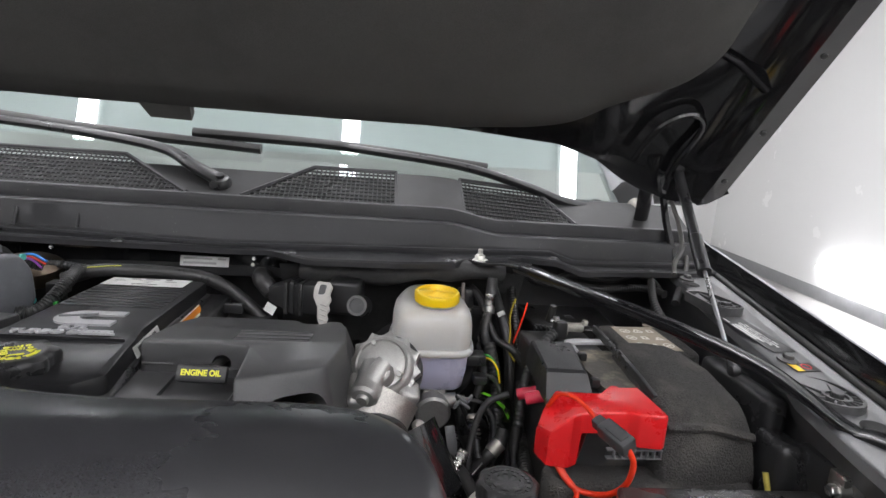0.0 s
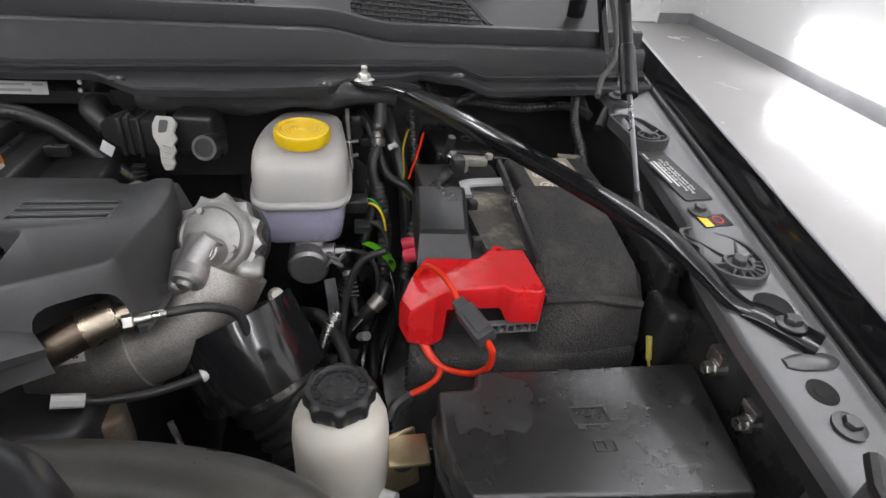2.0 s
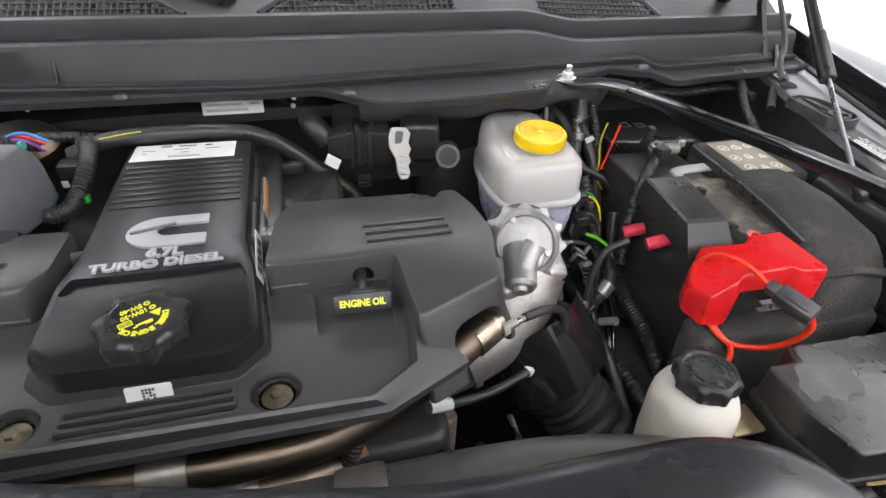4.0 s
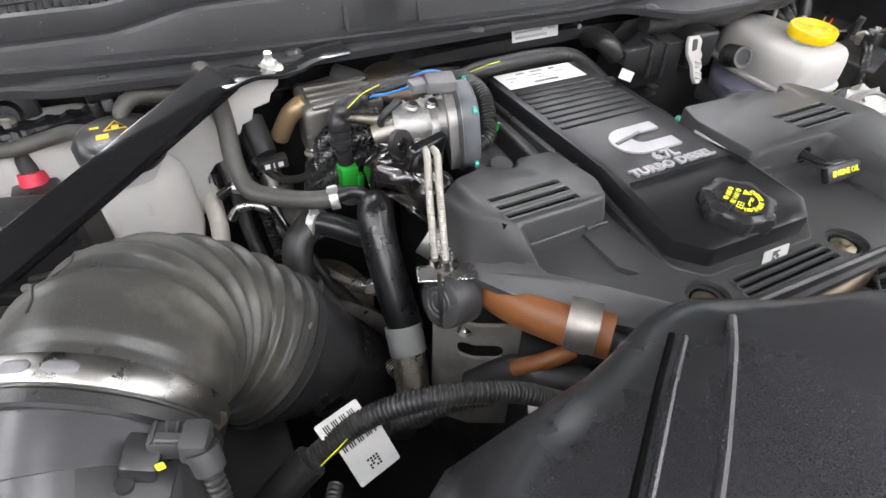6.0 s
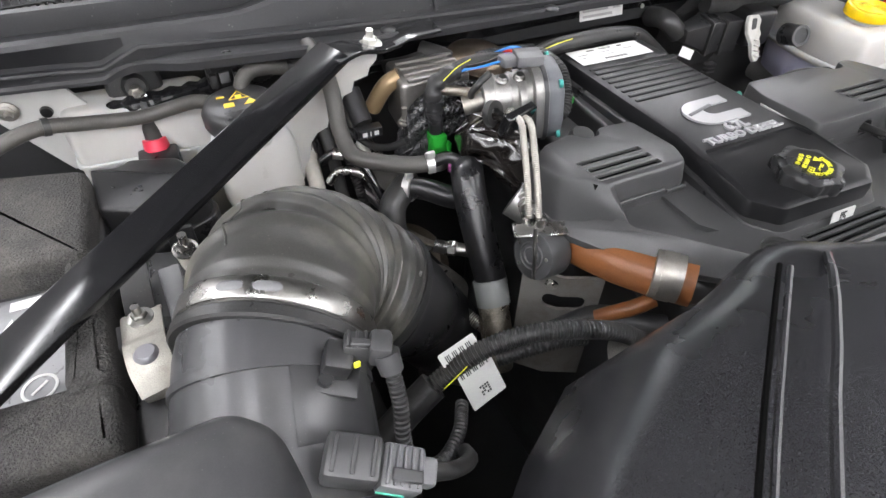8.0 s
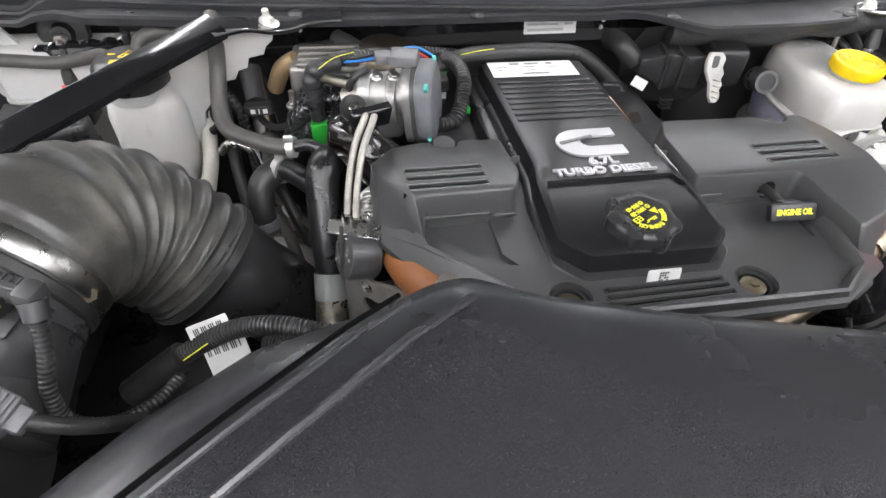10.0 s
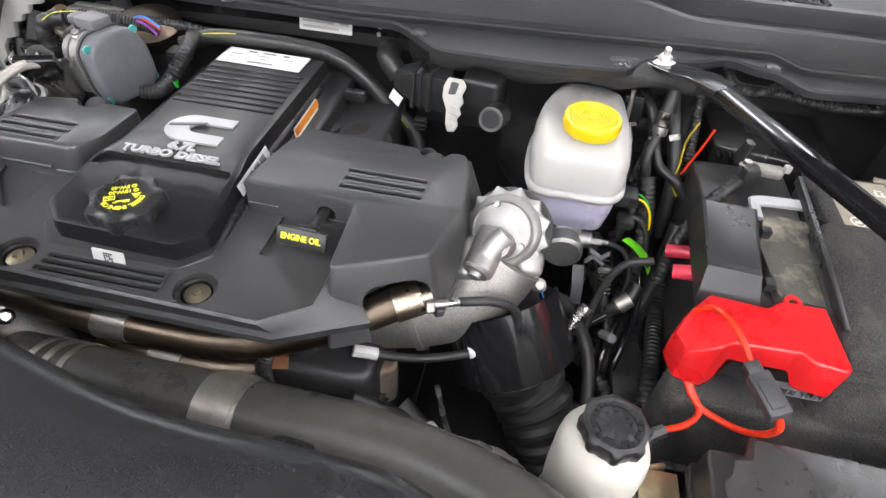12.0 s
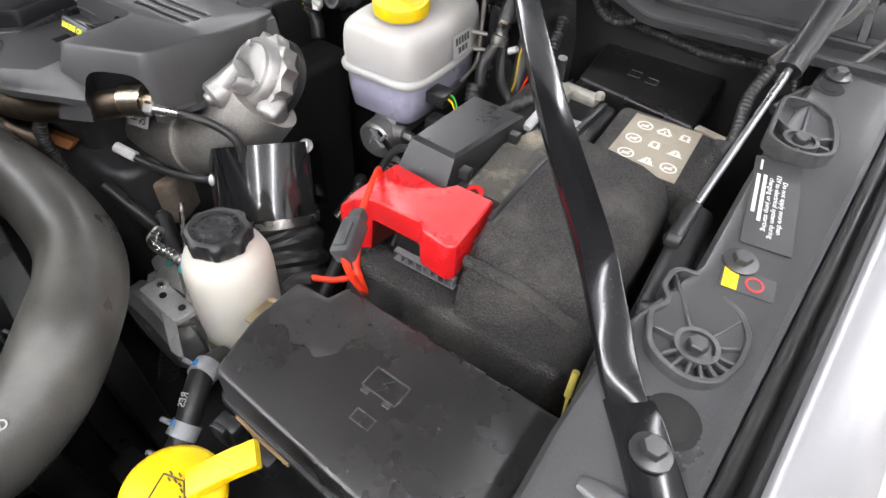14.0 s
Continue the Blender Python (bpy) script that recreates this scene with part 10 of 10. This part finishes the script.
SHROUDGREY = mat("shroud_grey", (0.13, 0.13, 0.128), 0.35, grain=0.15, wear=0.6, wear_size=18, wear_color=(0.2, 0.19, 0.17), specks=0.5)
TANDUST = mat("dusty_tan_plastic", (0.12, 0.105, 0.09), 0.6, grain=0.25, wear=0.8, wear_size=12, wear_color=(0.19, 0.165, 0.14), bump=0.0004, specks=0.6)
fsh = thing("radiator_shroud", "brown dusty shroud panel under the charge hose", "shroud", (0.15, 0.33, 0.62))
part("panel", loft([[(x, y, z + h) for x, y, z in ((-0.05, 0.41, 1.14), (0.05, 0.388, 1.142), (0.32, 0.329, 1.145), (0.33, 0.24, 1.12), (-0.05, 0.24, 1.12))] for h in (-0.02, -0.004, 0.0)]), TANDUST, fsh)
part("rim", sweep([V((-0.05, 0.411, 1.142)), V((0.05, 0.389, 1.144)), V((0.32, 0.33, 1.147))], 0.003, 8), SHROUDGREY, fsh, "pale worn edge")
part("support", box((0.1, 0.3, 0.83), (0.3, 0.05, 0.42), 0.01), DARK, fsh)
c9 = thing("shroud_struts", "black slanted shroud struts behind the radiator", "shroud", (0.2, 0.4, 0.66))
def bar_strip(x0, x1, w):
    """A straight strip that runs beside the radiator; w: its near and far edge from the line y = 0.467 - 0.23 x."""
    return loft([[(x, 0.467 - 0.23 * x + d, z) for x, d in ((x0, w[0]), (x1, w[0] - 0.004), (x1 + 0.006, w[1] - 0.006), (x0, w[1]))] for z in (1.146, 1.157, 1.16)])


part("strut", bar_strip(-0.06, 0.31, (-0.032, 0.0)), SHROUDGREY, c9, "grey satin shroud bar")
part("strut", bar_strip(-0.06, 0.262, (-0.05, -0.046)), GREYPLASTIC, c9, "pale edge strip")
part("strut", strap([(0.255, 0.361, 1.158), (0.29, 0.37, 1.15), (0.33, 0.372, 1.135)], 0.004, 0.004, (0, 0, 1), 0.001), GREYPLASTIC, c9, "pale edge strip")
part("apron", bar_strip(-0.06, 0.25, (-0.07, -0.0505)), DARK, c9)
part("foot", box((0.12, 0.4, 0.78), (0.06, 0.05, 0.3), 0.006), BLACK, c9)
part("foot", box((0.28, 0.365, 0.74), (0.04, 0.04, 0.24), 0.006), BLACK, c9)
part("lettering", lettering("RES", 0.009, basis((0.4535, 0.4125, 1.1455), (0.35, -0.82, -0.42), (-0.75, -0.42, 0.5)), 0.0003, bold=0.0002), mat("grey_print", (0.4, 0.4, 0.39), 0.5), rh, "pale grey lettering")
c10 = thing("pulley_bracket", "raw aluminium bracket with black plates behind the hose", "bracket", (0.18, 0.44, 1.0))
part("casting", joined(box((0.165, 0.474, 1.12), (0.05, 0.03, 0.03), 0.006, 2, (0, 25, -20)), box((0.205, 0.455, 1.112), (0.05, 0.028, 0.026), 0.006, 2, (0, 20, -25)), box((0.245, 0.432, 1.1), (0.04, 0.026, 0.024), 0.005, 2, (0, 25, -30))), ALU, c10)
part("black_plate", prism(rounded([(0.14, 0.452), (0.23, 0.405), (0.25, 0.42), (0.235, 0.435), (0.155, 0.468)], 0.008), 1.06, 1.105, 0.006), PAINT, c10, "glossy black plate")
part("grey_plate", prism(rounded([(0.1, 0.44), (0.21, 0.37), (0.23, 0.395), (0.14, 0.45)], 0.006), 1.02, 1.055, 0.004), GREYPLASTIC, c10, "grey flat plate")
part("post", box((0.18, 0.44, 0.86), (0.05, 0.04, 0.44), 0.006), DARK, c10)
part("bolt", hexhead((0.225, 0.415, 1.105), (0.1, -0.2, 1), 0.006, 0.007, 0.01), STEEL, c10)
part("idler", lathe([(0, 0), (0.01, 0), (0.011, 0.004), (0.03, 0.006), (0.032, 0.012), (0.032, 0.028), (0, 0.03)], (0.27, 0.375, 1.06), (0.15, -0.35, 0.9), 28), BLACK, c10, "black idler wheel")
part("idler_bolt", hexhead((0.274, 0.365, 1.087), (0.15, -0.35, 0.9), 0.009, 0.007, 0.0), STEEL, c10, "bright idler bolt")

line_run("front_conduit", "black corrugated conduit below the engine cover", "conduit", [([(0.085, 0.57, 1.265), (0.076, 0.553, 1.25), (0.061, 0.543, 1.21), (0.055, 0.55, 1.15)], 0.0085, RUBBER, 0.005)])
c12 = thing("front_casting", "tan rough cast housing below the cover's corner", "casting", (0.14, 0.6, 1.15))
part("housing", prism(rounded([(0.07, 0.6), (0.15, 0.585), (0.19, 0.61), (0.17, 0.66), (0.08, 0.66)], 0.012), 1.08, 1.15, 0.006), mat("tan_casting", (0.3, 0.26, 0.21), 0.6, metal=0.6, grain=0.3, wear=0.6, wear_size=30, wear_color=(0.2, 0.1, 0.05), bump=0.001), c12)
part("bolt", hexhead((0.155, 0.605, 1.15), (0, -0.2, 1), 0.007, 0.007, 0.011), STEEL, c12)
# unseen sheet, added so no bright floor shows through the bay
ss = thing("floor_blocker", "added dark sheet under the engine bay that blocks the bright floor", "splash shield", (0, 0.5, 0.6))
part("panel", prism(rounded(rect(-0.84, 0.0, 0.84, 1.12), 0.03), 0.6, 0.62, 0.004), DARK, ss)
# solid block added under the battery to keep the gap beside it dark
bt = thing("tray_block", "added black tray block that hides the bright floor beside the fender", "battery tray", (0.65, 0.8, 0.75))
part("tray", prism(rounded(rect(0.47, 0.6, 0.84, 1.0), 0.02), 0.75, 1.058, 0.01), DARK, bt)
part("rim", prism(rounded(rect(0.465, 0.595, 0.8, 1.005), 0.02), 1.056, 1.068, 0.003), BLACK, bt)

# second added block, darkens the gap where the floor would show
bt2 = thing("tray_block", "added black tray block that hides the bright floor under the second battery", "battery tray", (-0.7, 0.85, 0.62))
part("tray", prism(rounded(rect(-0.88, 0.6, -0.56, 1.06), 0.02), 0.62, 0.96, 0.01), DARK, bt2)
part("rim", prism(rounded(rect(-0.885, 0.595, -0.555, 1.065), 0.02), 0.958, 0.97, 0.003), BLACK, bt2)
wo = thing("water_outlet", "rough cast aluminium coolant outlet below the manifold", "coolant outlet", (-0.26, 0.56, 1.15))
part("outlet", tube([(-0.31, 0.59, 1.14), (-0.275, 0.566, 1.168), (-0.235, 0.546, 1.178), (-0.19, 0.535, 1.165)], lambda t: 0.03 - 0.004 * t, 20), ROUGHCAST, wo, "rough cast elbow")
part("flange", cyl((-0.246, 0.551, 1.177), (-0.236, 0.5465, 1.178), 0.034, segs=28), ROUGHCAST, wo)
part("bolt", hexhead((-0.236, 0.54, 1.21), (0.6, -0.3, 0.6), 0.006, 0.006, 0.009), STEEL, wo)
tv = thing("turbo_volute", "grey-brown cast turbocharger housing low in the bay", "turbocharger", (-0.455, 0.9, 1.0))
part("volute", lathe([(0.024, -0.022), (0.045, -0.026), (0.064, -0.016), (0.07, 0.0), (0.064, 0.016), (0.045, 0.026), (0.024, 0.022), (0.024, -0.022)], (-0.455, 0.9, 1.08), (0.25, -0.45, 0.85), 40), mat("turbo_casting", (0.24, 0.21, 0.17), 0.5, metal=0.7, grain=0.25, grain_size=700, wear=0.6, wear_size=24, wear_color=(0.14, 0.09, 0.06), bump=0.0008, bump_size=600), tv, "rough cast scroll")
part("hub", lathe([(0, -0.03), (0.022, -0.03), (0.024, 0.0), (0.02, 0.03), (0, 0.032)], (-0.455, 0.9, 1.08), (0.25, -0.45, 0.85), 28), DARKALU, tv)
for a in range(0, 360, 60):
    r_, u_, d_ = frame_of((0.25, -0.45, 0.85))
    part("bolt", hexhead(V((-0.455, 0.9, 1.08)) + (r_ * math.cos(radians(a)) + u_ * math.sin(radians(a))) * 0.034 + d_ * 0.024, d_, 0.0045, 0.005, 0.007), STEEL, tv)
